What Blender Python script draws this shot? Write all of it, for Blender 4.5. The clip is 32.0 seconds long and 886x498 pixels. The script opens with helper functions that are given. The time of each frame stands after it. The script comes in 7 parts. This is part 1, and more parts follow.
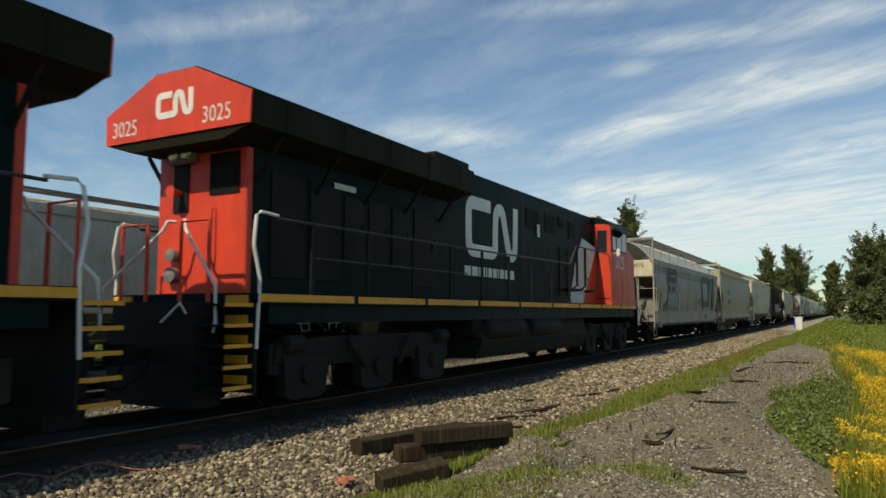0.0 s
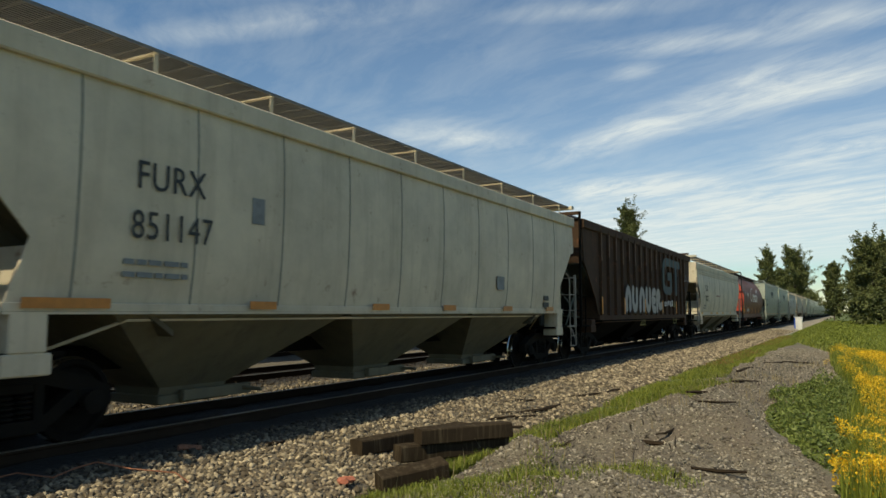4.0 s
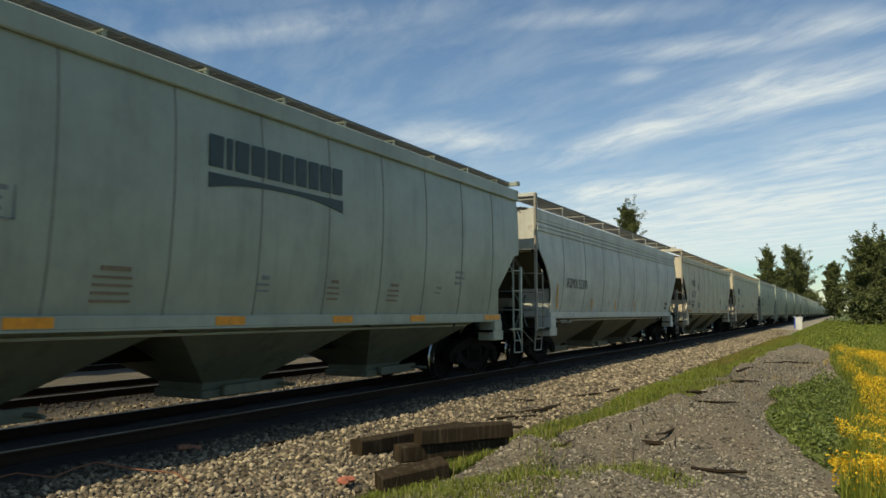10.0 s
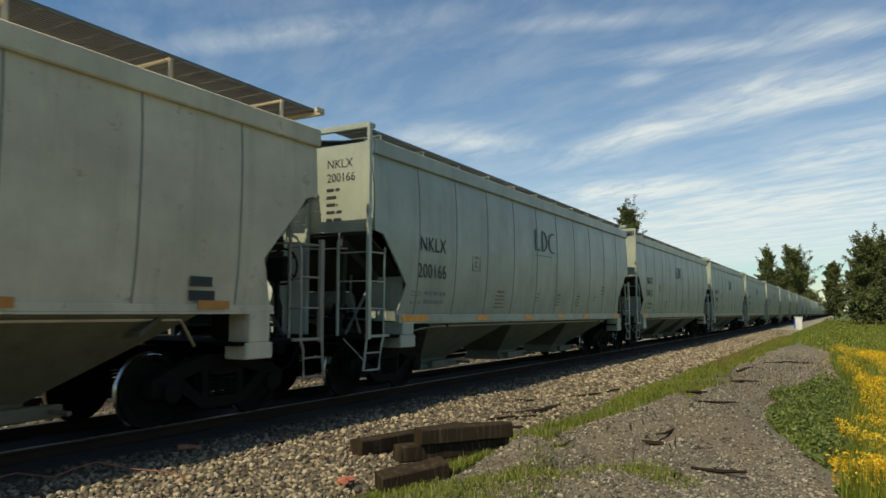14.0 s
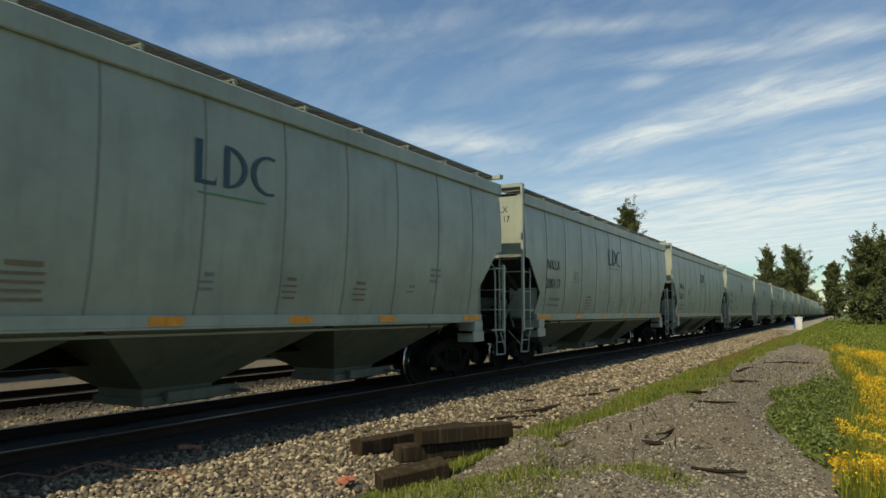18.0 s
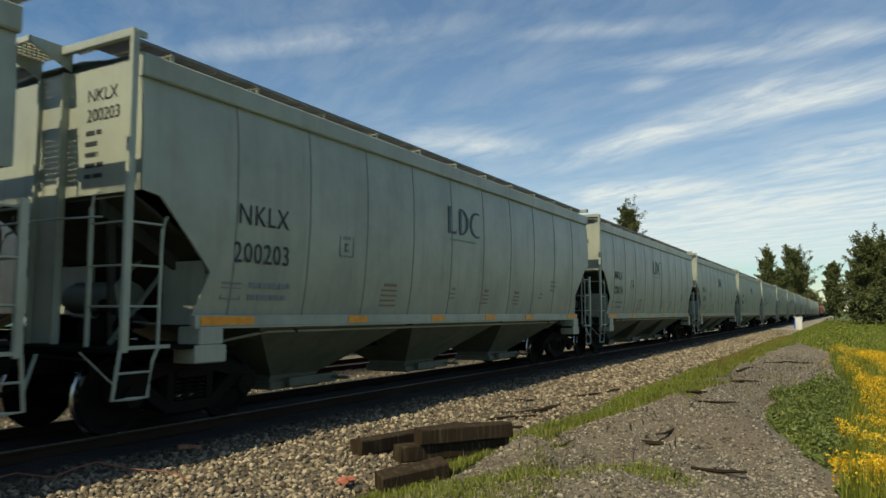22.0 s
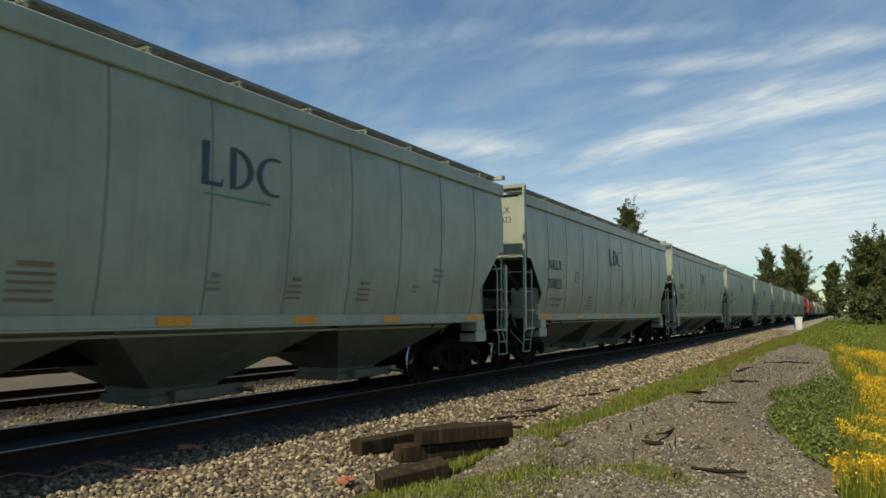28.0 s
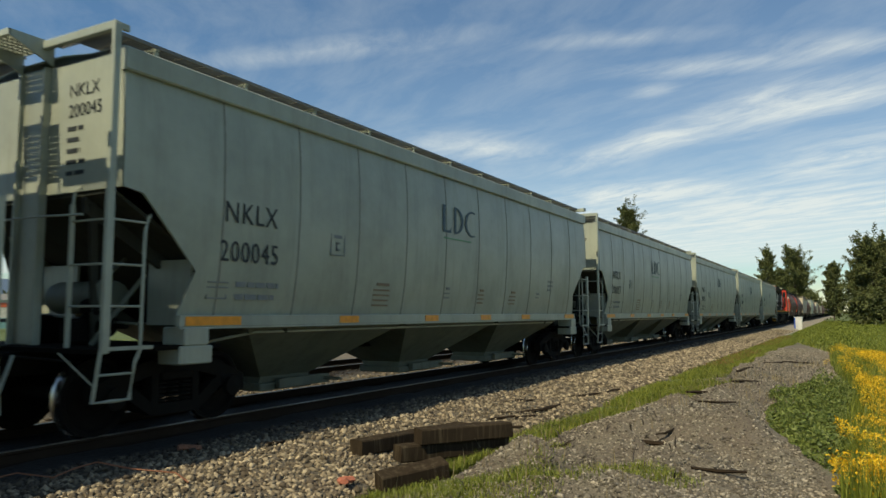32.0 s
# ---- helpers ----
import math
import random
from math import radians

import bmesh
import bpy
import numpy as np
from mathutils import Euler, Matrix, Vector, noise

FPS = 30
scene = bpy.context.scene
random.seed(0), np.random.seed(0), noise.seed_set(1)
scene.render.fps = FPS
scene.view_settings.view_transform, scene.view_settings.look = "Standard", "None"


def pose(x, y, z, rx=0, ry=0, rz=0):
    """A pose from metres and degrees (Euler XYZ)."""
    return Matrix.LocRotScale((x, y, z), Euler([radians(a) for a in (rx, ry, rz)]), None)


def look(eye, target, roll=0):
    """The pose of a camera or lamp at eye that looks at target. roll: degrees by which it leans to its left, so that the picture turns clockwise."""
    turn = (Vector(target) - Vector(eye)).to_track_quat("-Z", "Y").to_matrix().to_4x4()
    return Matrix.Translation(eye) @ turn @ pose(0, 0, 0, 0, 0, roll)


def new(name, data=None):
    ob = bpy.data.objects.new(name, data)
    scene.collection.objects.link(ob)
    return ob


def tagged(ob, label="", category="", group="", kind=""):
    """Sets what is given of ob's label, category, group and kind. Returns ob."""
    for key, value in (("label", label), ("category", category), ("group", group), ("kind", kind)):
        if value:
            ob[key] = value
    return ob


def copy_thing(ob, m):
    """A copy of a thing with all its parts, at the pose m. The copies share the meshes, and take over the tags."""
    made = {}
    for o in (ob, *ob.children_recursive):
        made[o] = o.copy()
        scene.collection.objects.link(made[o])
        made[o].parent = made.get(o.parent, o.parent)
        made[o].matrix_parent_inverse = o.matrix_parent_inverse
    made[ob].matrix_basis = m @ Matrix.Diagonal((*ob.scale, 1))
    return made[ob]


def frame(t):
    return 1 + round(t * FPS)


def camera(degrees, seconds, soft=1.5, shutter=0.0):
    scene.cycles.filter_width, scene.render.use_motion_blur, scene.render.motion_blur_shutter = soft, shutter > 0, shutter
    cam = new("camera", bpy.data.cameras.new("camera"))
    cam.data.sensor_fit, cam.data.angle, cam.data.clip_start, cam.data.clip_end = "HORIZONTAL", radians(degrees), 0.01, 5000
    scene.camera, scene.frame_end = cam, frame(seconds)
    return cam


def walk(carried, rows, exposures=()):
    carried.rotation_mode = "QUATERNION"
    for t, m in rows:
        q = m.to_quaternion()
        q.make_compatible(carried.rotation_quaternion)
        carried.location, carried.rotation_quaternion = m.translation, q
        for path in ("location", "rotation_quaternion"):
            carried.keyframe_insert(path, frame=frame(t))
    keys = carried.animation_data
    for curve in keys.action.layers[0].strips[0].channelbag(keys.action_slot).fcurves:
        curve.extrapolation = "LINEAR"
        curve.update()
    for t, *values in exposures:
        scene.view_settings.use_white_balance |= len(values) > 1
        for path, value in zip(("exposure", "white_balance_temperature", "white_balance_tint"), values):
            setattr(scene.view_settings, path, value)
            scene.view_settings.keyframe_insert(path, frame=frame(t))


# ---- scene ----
# ---- camera ----
TRACK_Y = 8.4          # centre of the near track; rail tops at z = 0
FAR_Y = 12.8           # centre of the far track
EYE = (0.0, 0.0, 1.43)
cam = camera(63.38, 32.0, soft=1.5, shutter=0.07)
YAW, TILT = 29.15, 5.08
CAM_POSE = Matrix.Translation(EYE) @ pose(0, 0, 0, 0, 0, YAW - 90) @ pose(0, 0, 0, 90 + TILT, 0, 0)
walk(cam, [(0.0, CAM_POSE), (32.0, CAM_POSE)], [(0.0, 0.0, 6900, 3), (32.0, 0.0, 6900, 3)])

# ---- world and sun ----
SUN_TRAVEL = Vector((0.86, -0.12, -1.0)).normalized()
world = bpy.data.worlds.new("sky_world")
scene.world = world
world.use_nodes = True
wn = world.node_tree.nodes
wl = world.node_tree.links
sky = wn.new("ShaderNodeTexSky")
sky.sky_type = "NISHITA"
sky.sun_disc = False
sky.sun_elevation = math.asin(-SUN_TRAVEL.z)
sky.sun_rotation = math.atan2(-SUN_TRAVEL.x, -SUN_TRAVEL.y)
sky.air_density, sky.dust_density, sky.ozone_density = 1.0, 0.25, 4.0
wn["Background"].inputs["Strength"].default_value = 0.100
deep = wn.new("ShaderNodeHueSaturation")
deep.inputs["Saturation"].default_value = 1.3
wl.new(sky.outputs["Color"], deep.inputs["Color"])
wl.new(deep.outputs["Color"], wn["Background"].inputs["Color"])
sun_data = bpy.data.lights.new("sun", "SUN")
sun_data.energy, sun_data.angle, sun_data.color = 5.0, radians(0.5), (1.0, 0.89, 0.70)
sun = new("sun", sun_data)
sun.matrix_world = look((0, 0, 60), Vector((0, 0, 60)) + SUN_TRAVEL)


# ---- mesh building ----
class G:
    """Collects vertices and faces for one mesh."""

    def __init__(self):
        self.v, self.f = [], []

    def add(self, verts, faces):
        n = len(self.v)
        self.v += [tuple(p) for p in verts]
        self.f += [tuple(n + i for i in q) for q in faces]
        return self

    def box(self, x0, x1, y0, y1, z0, z1, c=0.0):
        if c <= 0:
            p = [(x, y, z) for x in (x0, x1) for y in (y0, y1) for z in (z0, z1)]
            return self.add(p, [(0, 1, 3, 2), (4, 6, 7, 5), (0, 4, 5, 1), (2, 3, 7, 6), (0, 2, 6, 4), (1, 5, 7, 3)])
        ring = lambda a, b, d, e, z: [(a + c, d, z), (b - c, d, z), (b, d + c, z), (b, e - c, z), (b - c, e, z), (a + c, e, z), (a, e - c, z), (a, d + c, z)]
        rings = [ring(x0 + c, x1 - c, y0 + c, y1 - c, z0), ring(x0, x1, y0, y1, z0 + c), ring(x0, x1, y0, y1, z1 - c), ring(x0 + c, x1 - c, y0 + c, y1 - c, z1)]
        return self.loft(rings, True)

    def loft(self, rings, caps=True, closed=True):
        n = len(rings[0])
        faces = []
        for k in range(len(rings) - 1):
            for i in range(n if closed else n - 1):
                j = (i + 1) % n
                faces.append((k * n + i, k * n + j, k * n + n + j, k * n + n + i))
        if caps and closed:
            faces.append(tuple(range(n - 1, -1, -1)))
            faces.append(tuple(range((len(rings) - 1) * n, len(rings) * n)))
        return self.add([p for r in rings for p in r], faces)

    def prism(self, poly, a, b, axis="y"):
        """poly: (u, w) pairs; axis y: u = x, w = z; axis x: u = y, w = z; axis z: u = x, w = y."""
        put = {"y": lambda u, w, d: (u, d, w), "x": lambda u, w, d: (d, u, w), "z": lambda u, w, d: (u, w, d)}[axis]
        return self.loft([[put(u, w, a) for u, w in poly], [put(u, w, b) for u, w in poly]])

    def tube(self, pts, r, n=6):
        pts = [Vector(p) for p in pts]
        rings = []
        for i, p in enumerate(pts):
            d = (pts[min(i + 1, len(pts) - 1)] - pts[max(i - 1, 0)]).normalized()
            s = d.cross(Vector((0, 0, 1)) if abs(d.z) < 0.9 else Vector((1, 0, 0))).normalized()
            t = s.cross(d)
            rings.append([p + r * (math.cos(a) * s + math.sin(a) * t) for a in [2 * math.pi * k / n for k in range(n)]])
        return self.loft(rings)

    def bar(self, p, q, w, h):
        """A flat bar from p to q, w wide sideways and h thick."""
        p, q = Vector(p), Vector(q)
        d = (q - p).normalized()
        s = d.cross(Vector((0, 0, 1)) if abs(d.z) < 0.9 else Vector((0, 1, 0))).normalized()
        t = s.cross(d)
        return self.loft([[e + a * s * w / 2 + b * t * h / 2 for a, b in ((-1, -1), (1, -1), (1, 1), (-1, 1))] for e in (p, q)])

    def lathe(self, prof, centre, axis="y", n=20):
        """prof: (radius, along) pairs round the axis through centre."""
        c = Vector(centre)
        rings = []
        for r, d in prof:
            ring = []
            for k in range(n):
                a = 2 * math.pi * k / n
                u, w = r * math.cos(a), r * math.sin(a)
                ring.append(c + Vector({"y": (u, d, w), "x": (d, u, w), "z": (u, w, d)}[axis]))
            rings.append(ring)
        return self.loft(rings)

    def mesh(self, name, material, smooth=False, edge=35):
        me = bpy.data.meshes.new(name)
        me.from_pydata(self.v, [], self.f)
        bm = bmesh.new()
        bm.from_mesh(me)
        bmesh.ops.recalc_face_normals(bm, faces=bm.faces)
        bm.to_mesh(me)
        bm.free()
        me.materials.append(material)
        if smooth:
            me.polygons.foreach_set("use_smooth", [True] * len(me.polygons))
            me.set_sharp_from_angle(angle=radians(edge))
        return me


def part(name, g, material, parent, label="", smooth=False, at=None, edge=35):
    ob = new(name, g.mesh(name, material, smooth, edge) if isinstance(g, G) else g)
    ob.parent = parent
    if at is not None:
        ob.matrix_basis = at
    return tagged(ob, label)


def thing(name, label, category, group="", kind="", at=None):
    ob = new(name)
    ob.empty_display_size = 0.2
    if at is not None:
        ob.matrix_basis = at
    return tagged(ob, label, category, group, kind)


def solid(name, g, material, label, category, group="", kind="", smooth=False, at=None):
    ob = new(name, g.mesh(name, material, smooth))
    if at is not None:
        ob.matrix_basis = at
    return tagged(ob, label, category, group, kind)


def raw(name, verts, faces, material, label, category, kind="stuff"):
    """One object from arrays of triangles or quads, all of one size."""
    me = bpy.data.meshes.new(name)
    verts, faces = np.asarray(verts, dtype=np.float32), np.asarray(faces, dtype=np.int32)
    me.vertices.add(len(verts))
    me.vertices.foreach_set("co", verts.ravel())
    k = faces.shape[1]
    me.loops.add(faces.size)
    me.loops.foreach_set("vertex_index", faces.ravel())
    me.polygons.add(len(faces))
    me.polygons.foreach_set("loop_start", np.arange(0, faces.size, k, dtype=np.int32))
    me.polygons.foreach_set("loop_total", np.full(len(faces), k, dtype=np.int32))
    me.update(calc_edges=True)
    me.validate()
    me.materials.append(material)
    return tagged(new(name, me), label, category, "", kind)


def letters(text, height, parent, material, at, name="lettering", label="", align="LEFT", narrow=1.0, space=1.0):
    """Painted characters, lying in the plane z = 0 of the pose at."""
    cu = bpy.data.curves.new("letters", "FONT")
    cu.body, cu.size, cu.align_x, cu.resolution_u, cu.space_character = text, height / 0.70, align, 3, space
    cu.extrude = 0.0015
    ob = bpy.data.objects.new("letters", cu)
    me = bpy.data.meshes.new_from_object(ob)
    bpy.data.objects.remove(ob)
    bpy.data.curves.remove(cu)
    me.transform(Matrix.Diagonal((narrow, 1, 1, 1)))
    me.materials.clear()
    me.materials.append(material)
    ob = new(name, me)
    ob.parent = parent
    ob.matrix_basis = at
    return tagged(ob, label, kind="stuff")


def on_side(x, y, z):
    return pose(x, y, z, 90, 0, 0)


def on_end(x, y, z):
    return pose(x, y, z, 90, 0, -90)


# ---- materials ----
def nodes_of(name):
    m = bpy.data.materials.new(name)
    m.use_nodes = True
    nt = m.node_tree
    return m, nt, nt.nodes["Principled BSDF"]


def noise_at(nt, scale, detail=4.0, rough=0.6, stretch=None, coord="Object"):
    tc = nt.nodes.new("ShaderNodeTexCoord")
    no = nt.nodes.new("ShaderNodeTexNoise")
    no.inputs["Scale"].default_value, no.inputs["Detail"].default_value, no.inputs["Roughness"].default_value = scale, detail, rough
    src = tc.outputs[coord]
    if stretch:
        mp = nt.nodes.new("ShaderNodeMapping")
        mp.inputs["Scale"].default_value = stretch
        nt.links.new(src, mp.inputs["Vector"])
        src = mp.outputs["Vector"]
    nt.links.new(src, no.inputs["Vector"])
    return no.outputs["Fac"]


def ramp(nt, fac, a, b, lo=(0, 0, 0, 1), hi=(1, 1, 1, 1)):
    r = nt.nodes.new("ShaderNodeValToRGB")
    r.color_ramp.elements[0].position, r.color_ramp.elements[1].position = a, b
    r.color_ramp.elements[0].color, r.color_ramp.elements[1].color = lo, hi
    nt.links.new(fac, r.inputs["Fac"])
    return r.outputs["Color"]


def mix(nt, fac, a, b, kind="MIX"):
    m = nt.nodes.new("ShaderNodeMix")
    m.data_type, m.blend_type = "RGBA", kind
    for sock, val in ((m.inputs[0], fac), (m.inputs[6], a), (m.inputs[7], b)):
        if isinstance(val, (int, float)):
            sock.default_value = val
        elif isinstance(val, tuple):
            sock.default_value = (*val[:3], 1)
        else:
            nt.links.new(val, sock)
    return m.outputs[2]


def bump(nt, bsdf, height, strength=0.3, dist=0.01):
    b = nt.nodes.new("ShaderNodeBump")
    b.inputs["Strength"].default_value, b.inputs["Distance"].default_value = strength, dist
    nt.links.new(height, b.inputs["Height"])
    nt.links.new(b.outputs["Normal"], bsdf.inputs["Normal"])


def scaled(nt, fac, k):
    m = nt.nodes.new("ShaderNodeMath")
    m.operation = "MULTIPLY"
    m.inputs[1].default_value = k
    nt.links.new(fac, m.inputs[0])
    return m.outputs[0]


def paint(name, rgb, rough=0.5, dirt=0.35, grime=(0.09, 0.075, 0.055), rust=0.0, metal=0.0, scale=1.0, vary=0.0, gloss=0.5):
    """Weathered paint on sheet metal: soft blotches, rain streaks, specks of rust."""
    m, nt, bsdf = nodes_of(name)
    soft = noise_at(nt, 0.9 * scale, 5, 0.65)
    streak = noise_at(nt, 1.0 * scale, 5, 0.7, (3.2, 3.2, 0.28))
    fine = noise_at(nt, 40 * scale, 3, 0.6)
    light = tuple(min(1, c * 1.12) for c in rgb)
    dark = tuple(c * 0.82 for c in rgb)
    col = mix(nt, ramp(nt, soft, 0.35, 0.68), dark, light)
    col = mix(nt, scaled(nt, ramp(nt, streak, 0.5, 0.78), dirt), col, grime)
    if rust:
        spots = noise_at(nt, 3.1 * scale, 8, 0.75)
        col = mix(nt, scaled(nt, ramp(nt, spots, 0.62 - 0.2 * rust, 0.74 - 0.12 * rust), 0.85), col, (0.16, 0.06, 0.025))
    if vary:
        oi = nt.nodes.new("ShaderNodeObjectInfo")
        col = mix(nt, scaled(nt, oi.outputs["Random"], vary), col, tuple(c * 0.5 for c in rgb))
    nt.links.new(col, bsdf.inputs["Base Color"])
    nt.links.new(ramp(nt, streak, 0.3, 0.8, (rough, rough, rough, 1), (min(1, rough + 0.25),) * 3 + (1,)), bsdf.inputs["Roughness"])
    bsdf.inputs["Metallic"].default_value = metal
    bsdf.inputs["Specular IOR Level"].default_value = gloss
    bump(nt, bsdf, mix(nt, 0.25, soft, fine), 0.12, 0.012)
    return m


def plain(name, rgb, rough=0.6, metal=0.0, gloss=0.5):
    m, nt, bsdf = nodes_of(name)
    f = noise_at(nt, 9, 4)
    nt.links.new(mix(nt, ramp(nt, f, 0.35, 0.7), tuple(c * 0.8 for c in rgb), tuple(min(1, c * 1.1) for c in rgb)), bsdf.inputs["Base Color"])
    bsdf.inputs["Roughness"].default_value, bsdf.inputs["Metallic"].default_value = rough, metal
    bsdf.inputs["Specular IOR Level"].default_value = gloss
    return m


SEAM = plain("grimy_weld_seam", (0.21, 0.205, 0.165), 0.8)
LADDER_GREY = paint("dirty_ladder_paint", (0.30, 0.27, 0.21), 0.6, 0.6, rust=0.3)
GREY_BLUE = paint("grey_blue_paint", (0.335, 0.357, 0.280), 0.30, 0.28)
CREAM = paint("cream_paint", (0.585, 0.505, 0.355), 0.5, 0.32, (0.13, 0.10, 0.065), rust=0.12)
TAN = paint("tan_paint", (0.355, 0.310, 0.205), 0.5, 0.38, rust=0.15)
WHITISH = paint("white_grey_paint", (0.55, 0.535, 0.455), 0.45, 0.3, rust=0.08)
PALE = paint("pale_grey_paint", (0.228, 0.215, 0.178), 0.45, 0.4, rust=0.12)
BROWN = paint("rusty_brown_paint", (0.054, 0.027, 0.010), 0.9, 0.45, (0.03, 0.022, 0.018), rust=0.35)
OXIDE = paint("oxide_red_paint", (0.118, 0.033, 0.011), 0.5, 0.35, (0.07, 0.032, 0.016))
# Lit copy of OXIDE: sunlight on the red car's ends is in the colour.
OXIDE_SUNLIT = paint("sunlit_red_end_paint", (0.40, 0.050, 0.022), 0.5, 0.35)
# Near-black base holds the deep shade under the cars as well as grime.
UNDER = paint("underframe_grime_and_shade", (0.008, 0.0072, 0.0055), 0.9, 0.5, (0.012, 0.010, 0.007), gloss=0.06)
# Bay paints are darker copies of the body paints, for shade under the cars.
BAY_SHADE_GREY = paint("shaded_grey_bay_paint", (0.125, 0.138, 0.098), 0.6, 0.55, (0.05, 0.045, 0.03))
BAY_SHADE_TAN = paint("shaded_tan_bay_paint", (0.155, 0.136, 0.082), 0.65, 0.55, (0.07, 0.06, 0.045))
# Running gear is darkened too, for the shade beneath the cars.
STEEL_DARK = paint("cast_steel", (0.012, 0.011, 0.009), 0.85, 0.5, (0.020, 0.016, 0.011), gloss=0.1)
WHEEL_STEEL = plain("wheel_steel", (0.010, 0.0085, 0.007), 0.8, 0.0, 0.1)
TREAD = plain("polished_tread", (0.55, 0.54, 0.52), 0.22, 1.0)
# Slope sheets: body paint darkened to hold the shade under the car ends.
SLOPE_SHADE = paint("shaded_slope_paint", (0.055, 0.057, 0.046), 0.85, 0.5, (0.028, 0.025, 0.020), gloss=0.1)
SLOPE_SHADE_TAN = paint("shaded_dirty_tan_slope", (0.12, 0.105, 0.07), 0.85, 0.6, (0.06, 0.05, 0.035), gloss=0.1)
BLACK = paint("black_paint", (0.010, 0.010, 0.010), 0.6, 0.3, (0.025, 0.022, 0.02), gloss=0.2)
GRATE = paint("grating_steel", (0.17, 0.168, 0.16), 0.6, 0.3)
RUST_ORANGE = plain("aged_orange_reflector", (0.52, 0.20, 0.03), 0.5)
ORANGE = plain("orange_reflector", (0.80, 0.30, 0.01), 0.4)
INK = plain("dark_stencil", (0.022, 0.026, 0.026), 0.6)
BROWN_INK = plain("brown_stencil", (0.21, 0.15, 0.085), 0.6)
FAINT = plain("faded_stencil", (0.20, 0.21, 0.20), 0.6)
WHITE_INK = plain("white_stencil", (0.72, 0.71, 0.66), 0.6)
TEAL_INK = plain("teal_mark", (0.022, 0.062, 0.085), 0.5)
GREEN_DARK = plain("dark_green_mark", (0.022, 0.048, 0.050), 0.5)
GREEN_INK = plain("green_mark", (0.10, 0.28, 0.12), 0.5)
LOCO_RED = paint("locomotive_red", (0.62, 0.046, 0.014), 0.40, 0.22, (0.10, 0.022, 0.010))
LOCO_BLACK = paint("locomotive_dark_green_black", (0.0026, 0.0130, 0.0140), 0.42, 0.06, (0.008, 0.012, 0.011), gloss=0.06)
LOCO_OLIVE = paint("locomotive_dark_olive", (0.012, 0.012, 0.004), 0.5, 0.05, (0.02, 0.02, 0.012), gloss=0.1)
LOCO_CAST = paint("dusty_cast_frame", (0.026, 0.025, 0.020), 0.85, 0.5, (0.016, 0.014, 0.010), gloss=0.12)
LOCO_WHITE = paint("locomotive_off_white", (0.66, 0.63, 0.55), 0.45, 0.2)
HANDRAIL = paint("dark_handrail_paint", (0.030, 0.034, 0.034), 0.5, 0.2)
YELLOW = paint("safety_yellow", (0.72, 0.33, 0.02), 0.5, 0.3)
RAIL_WHITE = paint("off_white_rail_paint", (0.72, 0.70, 0.64), 0.4, 0.15)
GLASS_DARK = plain("tinted_glass", (0.02, 0.025, 0.03), 0.06)


# ---- running gear ----
WHEEL_R = 0.457


def wheelset_mesh(r):
    prof = []
    for s in (-1, 1):
        p = [(0.085, 0.86), (0.10, 0.80), (0.13, 0.80), (0.16, 0.765), (r - 0.10, 0.745), (r - 0.06, 0.80), (r - 0.004, 0.80), (r, 0.79),
             (r + 0.004, 0.70), (r + 0.028, 0.685), (r + 0.024, 0.665), (r - 0.06, 0.66), (r - 0.09, 0.70), (0.15, 0.70), (0.11, 0.64), (0.09, 0.60)]
        prof += [(a, s * d) for a, d in (p if s > 0 else p[::-1])] if s < 0 else [(a, d) for a, d in p[::-1]]
    prof = [(0.07, prof[0][1] - 0.08)] + prof + [(0.07, prof[-1][1] + 0.08)]
    g = G().lathe(prof, (0, 0, 0), "y", 30)
    me = g.mesh("wheelset", WHEEL_STEEL, True)
    me.materials.append(TREAD)
    for p in me.polygons:
        d = math.hypot(p.center.x, p.center.z)
        if d > r - 0.03 and 0.67 < abs(p.center.y) < 0.80:
            p.material_index = 1
    return me


WHEELSET = wheelset_mesh(WHEEL_R)
LOCO_WHEELSET = wheelset_mesh(0.53)


def side_frame_mesh():
    g = G()
    top = [(-1.14, 0.40), (-1.14, 0.60), (-0.86, 0.73), (-0.32, 0.88), (0.32, 0.88), (0.86, 0.73), (1.14, 0.60), (1.14, 0.40),
           (1.02, 0.40), (0.96, 0.50), (0.74, 0.58), (0.30, 0.70), (-0.30, 0.70), (-0.74, 0.58), (-0.96, 0.50), (-1.02, 0.40)]
    g.prism(top, -0.09, 0.09)
    g.prism([(-0.84, 0.60), (-0.74, 0.46), (-0.36, 0.20), (0.36, 0.20), (0.74, 0.46), (0.84, 0.60), (0.70, 0.62), (0.32, 0.33), (-0.32, 0.33), (-0.70, 0.62)], -0.08, 0.08)
    for s in (-1, 1):
        g.box(s * 0.31 - 0.05, s * 0.31 + 0.05, -0.085, 0.085, 0.30, 0.74)
        g.lathe([(0.03, -0.02), (0.13, 0.0), (0.13, 0.09), (0.09, 0.11), (0.02, 0.115)], (s * 0.89, -0.17, WHEEL_R), "y", 12)
        g.box(s * 0.89 - 0.15, s * 0.89 + 0.15, -0.10, 0.08, 0.50, 0.62, 0.02)
    for k in (-0.19, 0.0, 0.19):
        for j in range(5):
            g.lathe([(0.055, 0.0), (0.085, 0.012), (0.085, 0.03), (0.055, 0.042)], (k, 0, 0.34 + j * 0.052), "z", 8)
    g.box(-0.24, 0.24, -0.12, 0.12, 0.61, 0.72, 0.02)
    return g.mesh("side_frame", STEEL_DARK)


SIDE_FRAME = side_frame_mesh()
